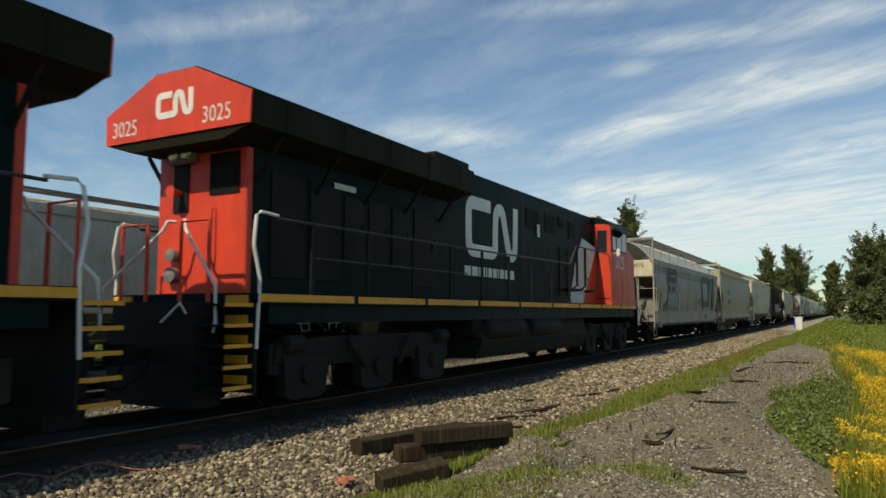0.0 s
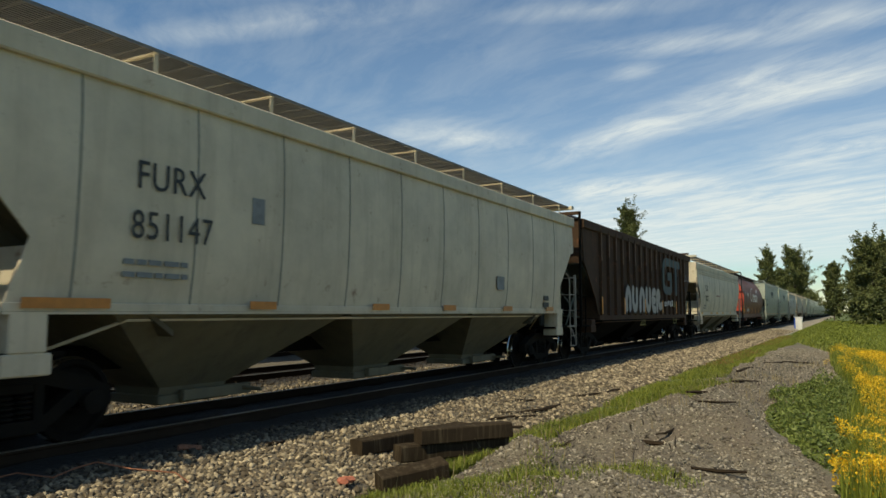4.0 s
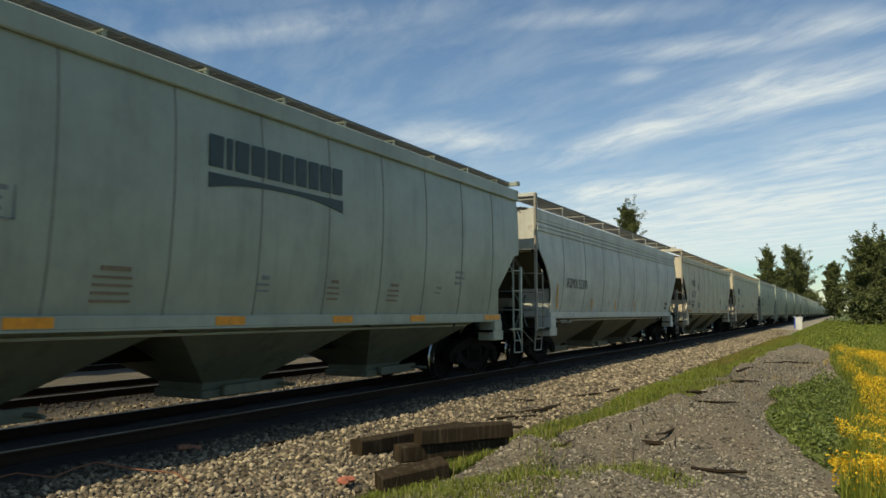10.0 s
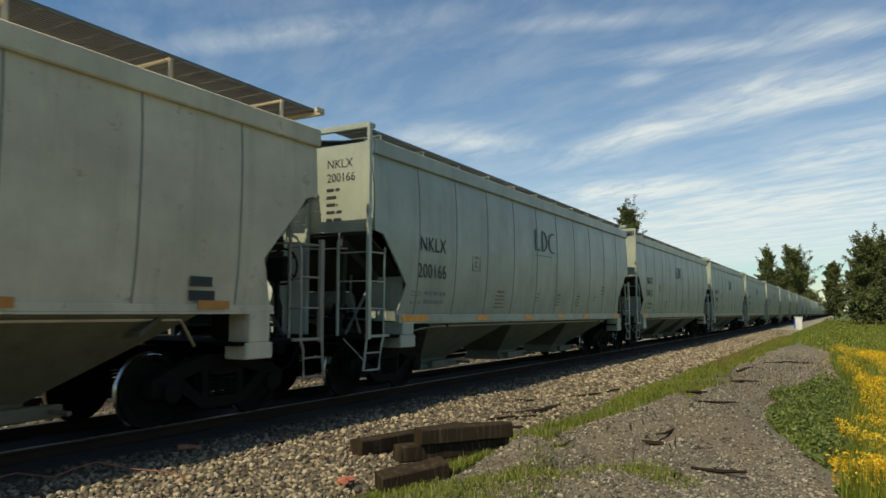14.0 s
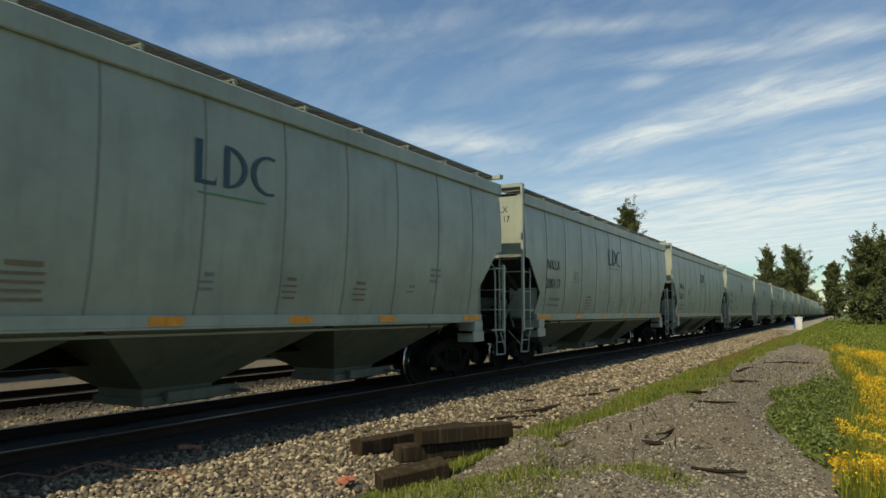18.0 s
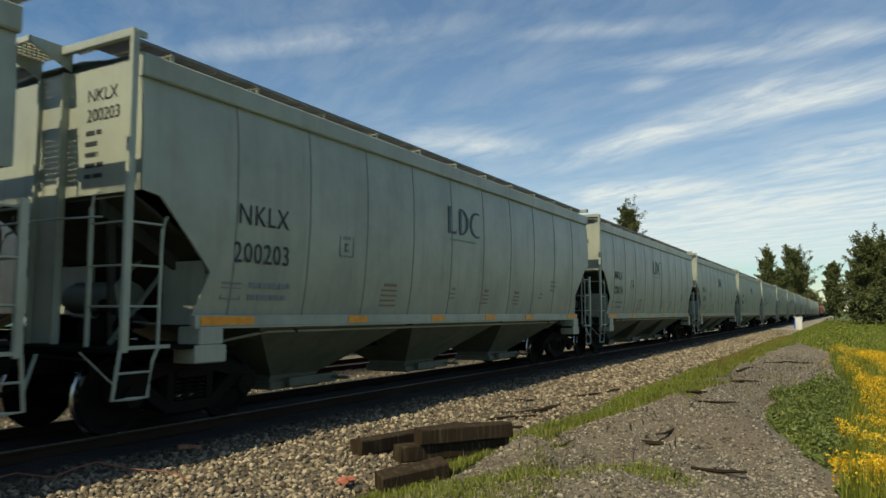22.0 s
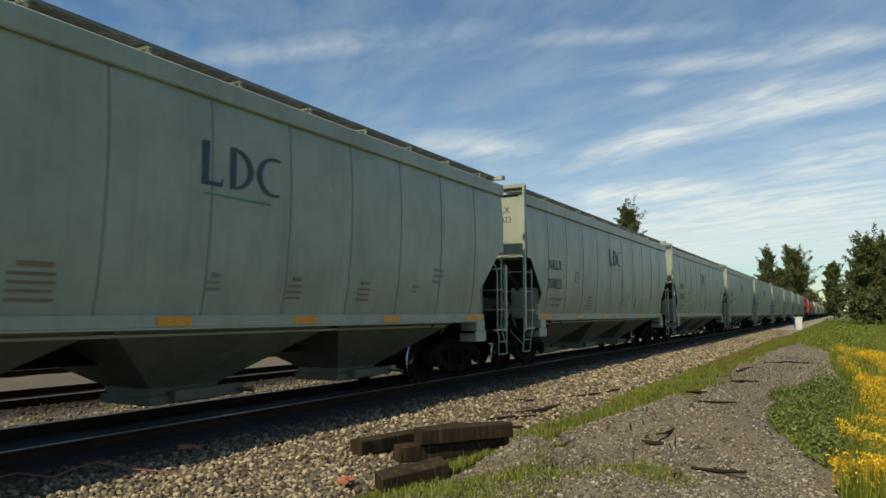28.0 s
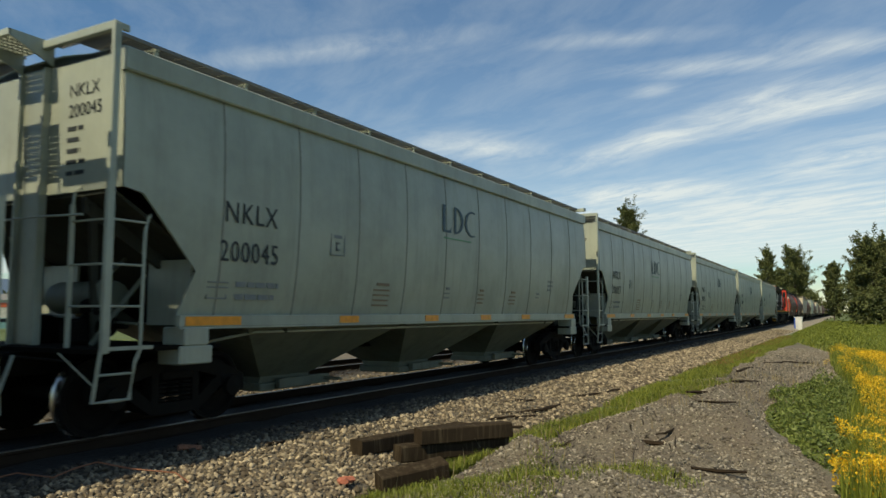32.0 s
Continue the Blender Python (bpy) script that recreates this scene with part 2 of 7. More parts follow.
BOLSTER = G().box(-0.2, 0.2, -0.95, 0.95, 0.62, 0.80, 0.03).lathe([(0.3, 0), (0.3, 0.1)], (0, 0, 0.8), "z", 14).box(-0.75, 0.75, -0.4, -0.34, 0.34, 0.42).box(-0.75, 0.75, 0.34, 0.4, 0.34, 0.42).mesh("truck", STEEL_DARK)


def add_truck(car, x):
    t = part("truck", BOLSTER, None, car, "dark cast steel bogie", at=pose(x, 0, 0))
    part("side_frame", SIDE_FRAME, None, t, at=pose(0, -1.0, 0))
    part("side_frame", SIDE_FRAME, None, t, at=pose(0, 1.0, 0, 0, 0, 180))
    for s in (-1, 1):
        part("wheelset", WHEELSET, None, t, "steel wheelset with bright treads", at=pose(s * 0.89, 0, WHEEL_R))
    return t


def coupler_mesh():
    g = G().box(-0.5, 0.25, -0.08, 0.08, 0.80, 0.96, 0.02)
    g.prism([(0.25, -0.16), (0.52, -0.18), (0.60, -0.08), (0.50, 0.02), (0.56, 0.10), (0.50, 0.2), (0.28, 0.16)], 0.74, 1.02, "z")
    g.tube([(0.1, 0.35, 0.95), (0.35, 0.36, 0.6), (0.6, 0.3, 0.45), (0.75, 0.1, 0.5)], 0.025, 6)
    return g.mesh("coupler", STEEL_DARK)


COUPLER = coupler_mesh()


def brake_wheel_mesh():
    g = G()
    n = 20
    ring = [(0, 0.28 * math.cos(2 * math.pi * k / n), 0.28 * math.sin(2 * math.pi * k / n)) for k in range(n + 1)]
    g.tube(ring, 0.018, 6)
    for k in range(5):
        a = 2 * math.pi * k / 5
        g.bar((0.02, 0, 0), (0, 0.27 * math.cos(a), 0.27 * math.sin(a)), 0.03, 0.012)
    g.lathe([(0.05, -0.06), (0.05, 0.04)], (0, 0, 0), "x", 10)
    return g.mesh("brake_wheel", BLACK)


BRAKE_WHEEL = brake_wheel_mesh()


def ladder_mesh(L, yw, material, tall):
    """Corner ladder of the -x, -y corner: a tall flat stile at the end, a short bent one on the side, a narrow stirrup below."""
    g = G()
    xe, y = -L - 0.14, -yw + 0.02
    g.box(xe - 0.045, xe + 0.045, y - 0.03, y + 0.03, 1.00, tall, 0.008)
    g.tube([(xe + 0.44, y, 1.05), (xe + 0.45, y, 2.16), (xe + 0.46, y, 2.36), (xe + 0.52, y + 0.03, 2.50), (xe + 0.58, y + 0.07, 2.54)], 0.020, 6)
    g.box(xe - 0.04, xe + 0.60, y - 0.02, y + 0.03, 1.03, 1.07)
    g.tube([(xe - 0.04, y, 1.03), (xe - 0.10, y + 0.02, 0.50), (xe + 0.12, y + 0.02, 0.50), (xe + 0.34, y + 0.02, 0.50), (xe + 0.38, y, 0.90), (xe + 0.44, y, 1.03)], 0.022, 6)
    g.tube([(xe - 0.07, y + 0.01, 0.78), (xe + 0.36, y + 0.01, 0.78)], 0.014, 5)
    g.bar((xe - 0.08, y + 0.02, 0.66), (xe - 0.34, y + 0.25, 1.02), 0.03, 0.012)
    return g.mesh("ladder", material)


def rung_mesh(w, along):
    return (G().tube([(0, 0, 0), (w, 0, 0)], 0.014, 5) if along == "x" else G().tube([(0, 0, 0), (0, w, 0)], 0.014, 5))


# ---- covered hopper ----
def hopper(s):
    """A covered hopper car; s gives its measures, colours and style. Stands on the rails at its own origin, its leading end at -x."""
    L, H, eave, crown = s["L"], s["half"], s["eave"], s["crown"]
    levels, body, bay, zcut = s["levels"], s["body"], s["bay"], s["zcut"]
    ymax = max(l[2] for l in levels)
    E = s.get("plat", L)
    ye = levels[-1][2]
    car = thing(s["name"], s["label"], "freight car", "cars of the freight train")

    def y_at(z):
        for (z0, _, a), (z1, _, b) in zip(levels, levels[1:]):
            if z0 <= z <= z1:
                return a + (b - a) * (z - z0) / (z1 - z0)
        return ye

    for sg in (-1, 1):
        g = G()
        n, w, d = s["seams"], s.get("seam_w", 0.026), s.get("seam_d", 0.004)
        cut = max(l[1] for l in levels) + w
        cols = []
        for k in range(1, n):
            x = -L + 2 * L * k / n
            if abs(x) < L - cut:
                cols += [(x - w, 0.0), (x - w * 0.45, d), (x + w * 0.45, d), (x + w, 0.0)]
        g.loft([[(-(L - dx), sg * yw, z)] + [(x, sg * (yw + e), z) for x, e in cols] + [(L - dx, sg * yw, z), (L - dx, sg * (yw - 0.03), z), (-(L - dx), sg * (yw - 0.03), z)] for z, dx, yw in levels])
        part("side_sheet", g, body, car, smooth=True, edge=13)
        # top chord and side sill
        if s.get("chord", True):
            c = [(ye - 0.02, eave - 0.13), (ye + 0.06, eave - 0.13), (ye + 0.075, eave - 0.11), (ye + 0.075, eave + 0.12), (ye + 0.06, eave + 0.135), (ye - 0.16, eave + 0.16)]
            part("top_chord", G().prism([(sg * u, w) for u, w in c], -L - 0.02, L + 0.02, "x"), s.get("chord_mat", body), car)
        z0, z1, sx = s["sill"]
        yb = levels[0][2]
        so = s.get("sill_out", 0.03)
        g = G().box(-sx, sx, min(sg * (yb - 0.02), sg * (yb + so)), max(sg * (yb - 0.02), sg * (yb + so)), z0, z1, 0.006)
        g.box(-sx, sx, min(sg * (yb - 0.12), sg * (yb + so + 0.01)), max(sg * (yb - 0.12), sg * (yb + so + 0.01)), z0 - 0.025, z0)
        part("side_sill", g, s.get("sill_mat", body), car)
    # grimy weld seams down the near side
    if s.get("seam_d", 0.0) < 0.05 and s["seams"] > 4:
        g = G()
        rows = [[(-0.013, -yw - 0.0065, z), (0.013, -yw - 0.0065, z), (0.013, -yw + 0.002, z), (-0.013, -yw + 0.002, z)] for z, dx, yw in levels]
        weld = g.loft(rows).mesh("seam_weld", SEAM)
        for k in range(1, s["seams"]):
            x = -L + 2 * L * k / s["seams"]
            if abs(x) < L - max(l[1] for l in levels) - 0.05:
                part("seam_weld", weld, None, car, at=pose(x, 0, 0))
    # roof
    prof = [(-ye + 0.06, eave + 0.15), (-ye * 0.62, eave + (crown - eave) * 0.72), (-0.45, crown), (0.45, crown), (ye * 0.62, eave + (crown - eave) * 0.72), (ye - 0.06, eave + 0.15), (ye - 0.06, eave + 0.1), (-ye + 0.06, eave + 0.1)]
    part("roof", G().prism(prof, -L, L, "x"), s.get("roof_mat", body), car)
    g = G().box(-L + 0.7, L - 0.7, -0.36, 0.36, crown - 0.02, crown + 0.10, 0.03)
    for k in range(9):
        x = -L + 1.2 + (2 * L - 2.4) * k / 8
        g.bar((x, -0.42, crown + 0.11), (x, 0.42, crown + 0.11), 0.06, 0.03)
    part("hatch_cover", g, s.get("roof_mat", body), car)
    for z in s.get("beads", ()):
        for sg in (-1, 1):
            y0, y1 = sorted((sg * (y_at(z) - 0.02), sg * (y_at(z) + 0.035)))
            part("side_bead", G().box(-L + 0.05, L - 0.05, y0, y1, z, z + 0.07, 0.008), body, car)
    # ends
    for e in (-1, 1):
        zs = [zcut] + [l[0] for l in levels if l[0] > zcut + 0.05]
        poly = [(-y_at(z) + 0.015, z) for z in zs] + [(-ye + 0.06, eave + 0.15), (-ye * 0.62, eave + (crown - eave) * 0.72 - 0.01), (-0.45, crown - 0.03), (0.45, crown - 0.03), (ye * 0.62, eave + (crown - eave) * 0.72 - 0.01), (ye - 0.06, eave + 0.15)] + [(y_at(z) - 0.015, z) for z in zs[::-1]]
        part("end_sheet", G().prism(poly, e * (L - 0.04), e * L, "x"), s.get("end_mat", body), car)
        g = G()
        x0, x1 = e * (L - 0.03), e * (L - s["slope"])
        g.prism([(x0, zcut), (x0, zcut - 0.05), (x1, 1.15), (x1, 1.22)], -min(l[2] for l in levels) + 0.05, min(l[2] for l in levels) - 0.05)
        part("slope_brace", G().prism([(x0, zcut - 0.055), (x0, zcut - 0.24), (x1, 0.98), (x1, 1.14)], -0.95, -0.88), s.get("slope_mat", SLOPE_SHADE), car)
        part("slope_sheet", g, s.get("slope_mat", SLOPE_SHADE), car)
        a, b = sorted((e * (L - 0.02), e * (L + 0.035)))
        if not s.get("bare_end"):
            g = G().box(a, b, -0.25, 0.25, 1.06, eave + 0.12, 0.01)
            g.box(min(e * L, e * (L + 0.09)), max(e * L, e * (L + 0.09)), -0.26, -0.22, 1.06, eave + 0.1).box(min(e * L, e * (L + 0.09)), max(e * L, e * (L + 0.09)), 0.22, 0.26, 1.06, eave + 0.1)
            if s.get("post", True):
                part("end_post", g, body, car)
            for sg in (-1, 1):
                part("end_strut", G().bar((e * (L - 0.12), sg * 0.95, zcut - 0.12), (e * (L - 0.45), sg * 0.62, 1.06), 0.09, 0.05), s.get("slope_mat", SLOPE_SHADE), car)
            part("end_grab_rail", G().tube([(e * (E + 0.16), -ymax + 0.45, 2.50), (e * (E + 0.19), -0.4, 2.52), (e * (E + 0.19), 0.4, 2.52), (e * (E + 0.16), ymax - 0.45, 2.50)], 0.014, 6), s.get("ladder_mat", body), car)
        a, b = sorted((e * (L - 1.5), e * (E + 0.26)))
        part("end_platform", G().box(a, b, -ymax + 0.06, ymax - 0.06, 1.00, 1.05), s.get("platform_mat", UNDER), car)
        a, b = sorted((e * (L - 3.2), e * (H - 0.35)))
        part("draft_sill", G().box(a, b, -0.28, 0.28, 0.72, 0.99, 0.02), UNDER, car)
        part("coupler", COUPLER, None, car, at=pose(e * (H - 0.50), 0, 0, 0, 0, 0 if e > 0 else 180))
        for sg in (-1, 1):
            a, b = sorted((e * (L - 1.30), e * (L - 0.92)))
            c, d = sorted((sg * (ymax - 0.42), sg * (ymax - 0.03)))
            xb, dm = L - max(l[1] for l in levels), max(l[1] for l in levels)
            if dm > 0.3:
                p0, p1 = sorted((e * (xb - 0.05), e * (xb - 0.01)))
                q0, q1 = sorted((sg * 0.72, sg * (levels[0][2] - 0.012)))
                part("bolster_panel", G().box(p0, p1, q0, q1, s["sill"][0] + 0.02, s.get("panel_top", 2.08)), body, car)
            part("jacking_pad", G().box(a, b, c, d, 1.04, s["sill"][0], 0.015).box(a - 0.06, b + 0.06, min(c, d) - 0.0, max(c, d) + 0.0, 0.82, 1.04, 0.015), body, car)
        add_truck(car, e * s["truck"])
    lm = s.get("ladder_mat", body)
    lad = ladder_mesh(E, ymax, lm, s.get("ladder_top", s["walk_z"]))
    lad2 = ladder_mesh(E, ymax, lm, 2.52)
    lad2.transform(Matrix.Diagonal((1, -1, 1, 1)))
    lad2.flip_normals()
    rung, rung2 = rung_mesh(0.45, "x").mesh("rung", lm), rung_mesh(0.62, "y").mesh("rung", lm)
    post = G().bar((0, 0, 1.05), (0, 0, 2.62), 0.05, 0.03).tube([(0, 0, 2.60), (0.02, 0, 2.76), (0.10, 0, 2.82)], 0.016, 6).mesh("end_stile", lm)
    for e, m, data in ((-1, None, lad), (1, None, lad2), (1, pose(0, 0, 0, 0, 0, 180), lad), (-1, pose(0, 0, 0, 0, 0, 180), lad2)):
        near = (m is None) == (data is lad)
        ld = part("ladder", data, None, car, at=m)
        if not near:
            continue
        sy = -1 if data is lad else 1
        for z in (1.5, 1.95, 2.43):
            part("rung", rung, None, ld, at=pose(-E - 0.14, sy * (ymax - 0.02), z))
        for z in (1.5, 1.95, 2.43):
            part("rung", rung2, None, ld, at=pose(-E - 0.15, (-ymax + 0.02 if sy < 0 else ymax - 0.64), z))
        part("end_stile", post, None, ld, at=pose(-E - 0.15, sy * (ymax - 0.64), 0))
    # brake gear and tanks on the end platforms
    part("brake_wheel", BRAKE_WHEEL, None, car, "dark brake wheel", at=pose(E + 0.26, -0.75, 2.15))
    part("brake_housing", G().box(E + 0.05, E + 0.22, -0.95, -0.58, 1.92, 2.30, 0.03).bar((E + 0.13, -0.75, 1.95), (E + 0.13, -0.75, 1.05), 0.06, 0.06), BLACK, car)
    part("air_reservoir", G().lathe([(0.05, -0.62), (0.19, -0.58), (0.21, -0.5), (0.21, 0.5), (0.19, 0.58), (0.05, 0.62)], (-L + 0.75, 0.0, 1.62), "y", 14), s.get("tank_mat", BAY_SHADE_GREY), car, smooth=True)
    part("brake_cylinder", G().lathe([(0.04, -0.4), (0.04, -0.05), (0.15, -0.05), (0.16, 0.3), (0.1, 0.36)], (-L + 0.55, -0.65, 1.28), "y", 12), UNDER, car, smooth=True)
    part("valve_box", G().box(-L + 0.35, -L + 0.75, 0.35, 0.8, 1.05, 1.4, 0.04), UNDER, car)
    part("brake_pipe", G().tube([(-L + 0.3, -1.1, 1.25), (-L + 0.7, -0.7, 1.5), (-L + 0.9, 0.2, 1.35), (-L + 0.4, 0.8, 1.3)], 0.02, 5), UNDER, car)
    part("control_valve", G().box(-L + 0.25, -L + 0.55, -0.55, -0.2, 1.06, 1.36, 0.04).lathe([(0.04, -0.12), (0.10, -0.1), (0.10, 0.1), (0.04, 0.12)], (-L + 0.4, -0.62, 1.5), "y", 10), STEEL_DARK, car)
    part("brake_rigging", G().tube([(-L + 0.15, -1.25, 1.08), (-L + 0.2, -1.0, 1.75), (-L + 0.9, -0.5, 2.1)], 0.025, 6).tube([(-L + 0.5, -1.3, 1.3), (-L + 0.6, 0.9, 1.42)], 0.018, 6).tube([(-L + 0.2, -0.9, 1.06), (-L + 0.9, -0.9, 1.9)], 0.03, 6), BAY_SHADE_GREY, car)
    part("brake_rigging", G().tube([(L - 0.2, -1.2, 1.08), (L - 0.3, -0.9, 1.6), (L - 1.0, -0.4, 2.0)], 0.025, 6).box(L - 0.8, L - 0.4, -0.9, -0.3, 1.06, 1.5, 0.04).tube([(L - 0.5, -1.3, 1.25), (L - 0.6, 0.9, 1.5)], 0.02, 6), SLOPE_SHADE, car)
    part("uncoupling_lever", G().tube([(-L - 0.30, -1.35, 0.72), (-L - 0.30, -1.3, 0.92), (-L - 0.34, -0.3, 0.95)], 0.014, 5), STEEL_DARK, car)
    # roof walkways
    wz, wy0, wy1 = s["walk_z"], s["walk_y"][0], s["walk_y"][1]
    n = 13
    for sg in (-1, 1):
        g = G()
        for k in range(n):
            y = sg * (wy0 + (wy1 - wy0) * k / (n - 1))
            g.box(-E - 0.1, E + 0.1, y - 0.010, y + 0.010, wz - 0.04, wz)
        m = int(2 * L / 0.35)
        for k in range(m + 1):
            x = -E - 0.1 + (2 * E + 0.2) * k / m
            a, b = sorted((sg * wy0, sg * wy1))
            g.box(x - 0.01, x + 0.01, a, b, wz - 0.04, wz - 0.006)
        part("roof_walkway", g, s.get("walk_mat", GRATE), car, "open steel grating")
        for k in range(s["brackets"] if sg < 0 else 0):
            x = -L + 0.6 + (2 * L - 1.2) * k / (s["brackets"] - 1)
            yb = sg * wy1
            zr = float(np.interp(wy1, [0.45, ye * 0.62, ye - 0.06, ye + 0.1], [crown, eave + (crown - eave) * 0.72, eave + 0.15, eave + 0.12]))
            g = G().prism([(x - 0.035, zr - 0.03), (x + 0.035, zr - 0.03), (x + 0.025, wz - 0.02), (x - 0.025, wz - 0.02)], yb - sg * 0.03, yb - sg * 0.018)
            g.bar((x, sg * wy0, wz - 0.045), (x, sg * wy1, wz - 0.045), 0.05, 0.03)
            g.bar((x, sg * wy0, wz - 0.05), (x, sg * wy0 * 0.95, min(crown, eave + (crown - eave) * 0.8)), 0.05, 0.012)
            part("walkway_bracket", g, s.get("bracket_mat", body), car)
    # end frame of the roof walk, with the crossover step on the centre line
    for e in (-1, 1):
        xa, xb = sorted((e * (E + 0.10), e * (E + 0.17)))
        g = G()
        for sg in (-1, 1):
            y0, y1 = sorted((sg * 0.32, sg * (ymax - 0.02)))
            g.box(xa, xb, y0, y1, wz - 0.10, wz, 0.008)
            g.box(min(e * (E - 0.02), e * (E + 0.12)), max(e * (E - 0.02), e * (E + 0.12)), min(sg * (ymax - 0.06), sg * (ymax - 0.02)), max(sg * (ymax - 0.06), sg * (ymax - 0.02)), wz - 0.08, wz - 0.01)
        part("end_walkway", g, s.get("bracket_mat", body), car)
        g = G()
        for sg in (-1, 1):
            y0, y1 = sorted((sg * 0.36, sg * (wy1 - 0.02)))
            for k in range(4):
                x = e * (E - 0.03 + 0.04 * k)
                g.box(x - 0.008, x + 0.008, y0, y1, wz - 0.04, wz - 0.01)
            for k in range(10):
                y = sg * (0.40 + (wy1 - 0.45) * k / 9)
                g.box(min(e * (E - 0.04), e * (E + 0.10)), max(e * (E - 0.04), e * (E + 0.10)), y - 0.007, y + 0.007, wz - 0.04, wz - 0.01)
        part("end_grating", g, s.get("walk_mat", GRATE), car)
        if s.get("bare_end"):
            continue
        g = G()
        for k in range(9):
            x = e * (E + 0.02 + 0.06 * k)
            g.box(x - 0.012, x + 0.012, -0.31, 0.31, wz - 0.03, wz + 0.005)
        for k in range(7):
            y = -0.30 + 0.1 * k
            g.box(min(e * E, e * (E + 0.54)), max(e * E, e * (E + 0.54)), y - 0.008, y + 0.008, wz - 0.03, wz)
        for y in (-0.32, 0.30):
            g.prism([(e * (E + 0.56), wz + 0.02), (e * (E + 0.56), wz - 0.05), (e * (E + 0.02), wz - 0.27), (e * (E + 0.02), wz + 0.02)], y, y + 0.02)
        g.box(min(e * (E + 0.54), e * (E + 0.57)), max(e * (E + 0.54), e * (E + 0.57)), -0.32, 0.32, wz - 0.05, wz + 0.02)
        part("crossover_step", g, s.get("bracket_mat", body), car, "steel crossover step with open grating")
    # hopper bays and gates
    yb = levels[0][2]
    n = s["bays"]
    span = 2 * (L - s["slope"] + 0.9)
    pitch = span / n
    for k in range(n):
        c = -span / 2 + pitch * (k + 0.5)
        zt = s["sill"][0] + 0.02
        g = G()
        ring = lambda hx, hy, z, off: [(c - hx, -hy, z), (c + hx, -hy, z), (c + hx, hy, z), (c - hx, hy, z)]
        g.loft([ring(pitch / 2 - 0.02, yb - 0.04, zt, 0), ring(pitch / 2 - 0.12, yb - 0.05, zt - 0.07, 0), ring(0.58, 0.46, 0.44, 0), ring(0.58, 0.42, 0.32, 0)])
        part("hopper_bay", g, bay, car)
        g = G().box(c - 0.62, c + 0.62, -0.5, 0.5, 0.22, 0.34, 0.015)
        for y in (-0.56, 0.56):
            g.box(c - 0.30, c + 0.95, y - 0.05, y + 0.05, 0.25, 0.40, 0.01)
        g.tube([(c + 0.8, -0.95, 0.33), (c + 0.8, 0.95, 0.33)], 0.03, 6)
        part("discharge_gate", g, s.get("gate_mat", bay), car)
    part("train_line_pipe", G().tube([(-L + 1.6, -0.9, 1.0), (-L + 2.3, -yb + 0.1, s["sill"][0] - 0.09), (L - 2.3, -yb + 0.1, s["sill"][0] - 0.09), (L - 1.6, -0.9, 1.0)], 0.022, 6), s.get("pipe_mat", s.get("sill_mat", body)), car)
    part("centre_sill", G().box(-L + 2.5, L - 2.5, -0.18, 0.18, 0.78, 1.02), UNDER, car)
    return car


def reflectors(car, xs, y, z0, z1, w, material=None, lean=0.0):
    for x in xs:
        g = G().add([(x, y, z0), (x + w, y, z0), (x + w + lean, y + lean * 0.0, z1), (x + lean, y, z1),
                     (x, y + 0.006, z0), (x + w, y + 0.006, z0), (x + w + lean, y + 0.006, z1), (x + lean, y + 0.006, z1)],
                    [(0, 1, 2, 3), (4, 7, 6, 5), (0, 4, 5, 1), (1, 5, 6, 2), (2, 6, 7, 3), (3, 7, 4, 0)])
        part("reflector", g, material or ORANGE, car, "orange reflective strip")


def bars(car, x, y, z, w, rows, h=0.035, gap=0.05, material=None, end=False, name="small_stencil", broken=True, into=None):
    """Rows of plain bars for small writing that cannot be read. On the side y, or on the end x with end=True (x, y swapped roles)."""
    g = into or G()
    rnd = random.Random(int(abs(x) * 100 + abs(z) * 10))
    for r in range(rows):
        a, zz = 0.0, z - r * (h + gap)
        full = w * rnd.uniform(0.75, 1.0)
        while a < full - 0.01:
            b = min(full, a + (rnd.uniform(0.08, 0.22) if broken else full))
            if end:
                g.box(x - 0.004, x + 0.002, y - b, y - a, zz, zz + h)
            else:
                yy = y(zz + h / 2) if callable(y) else y
                g.box(x + a, x + b, yy - 0.004, yy + 0.004, zz, zz + h)
            a = b + 0.035
    if into is None:
        tagged(part(name, g, material or INK, car), kind="stuff")


def block_logo(car, x, y, z, widths, h, material, gap=0.05, name="logo_shape", rise=0.0):
    """A maker's mark as a row of plain upright blocks."""
    g = G()
    for k, w in enumerate(widths):
        g.box(x, x + w, y - 0.004, y + 0.002, z + rise * k, z + h + rise * k)
        x += w + gap
    part(name, g, material, car)
    return x


GREY_SIDE = [(1.38, 0.88, 1.49), (1.66, 0.98, 1.545), (1.93, 1.08, 1.585), (2.30, 0.72, 1.615), (2.60, 0.42, 1.632), (2.76, 0.26, 1.64), (2.80, 0.0, 1.64), (3.20, 0.0, 1.64), (3.55, 0.0, 1.632), (3.90, 0.0, 1.605), (4.23, 0.0, 1.565)]
GREY_SPEC = dict(name="covered_hopper_car", label="pale grey-blue steel covered grain hopper car on the rails", L=7.97, half=8.68, eave=4.23, crown=4.46, levels=GREY_SIDE, zcut=2.80,
                 body=GREY_BLUE, bay=BAY_SHADE_GREY, seams=11, sill=(1.26, 1.40, 7.09), sill_out=0.075, slope=2.9, truck=6.70, walk_z=4.61, ladder_top=4.58, walk_y=(0.72, 1.36), brackets=11, bays=3, tank_mat=BAY_SHADE_GREY)
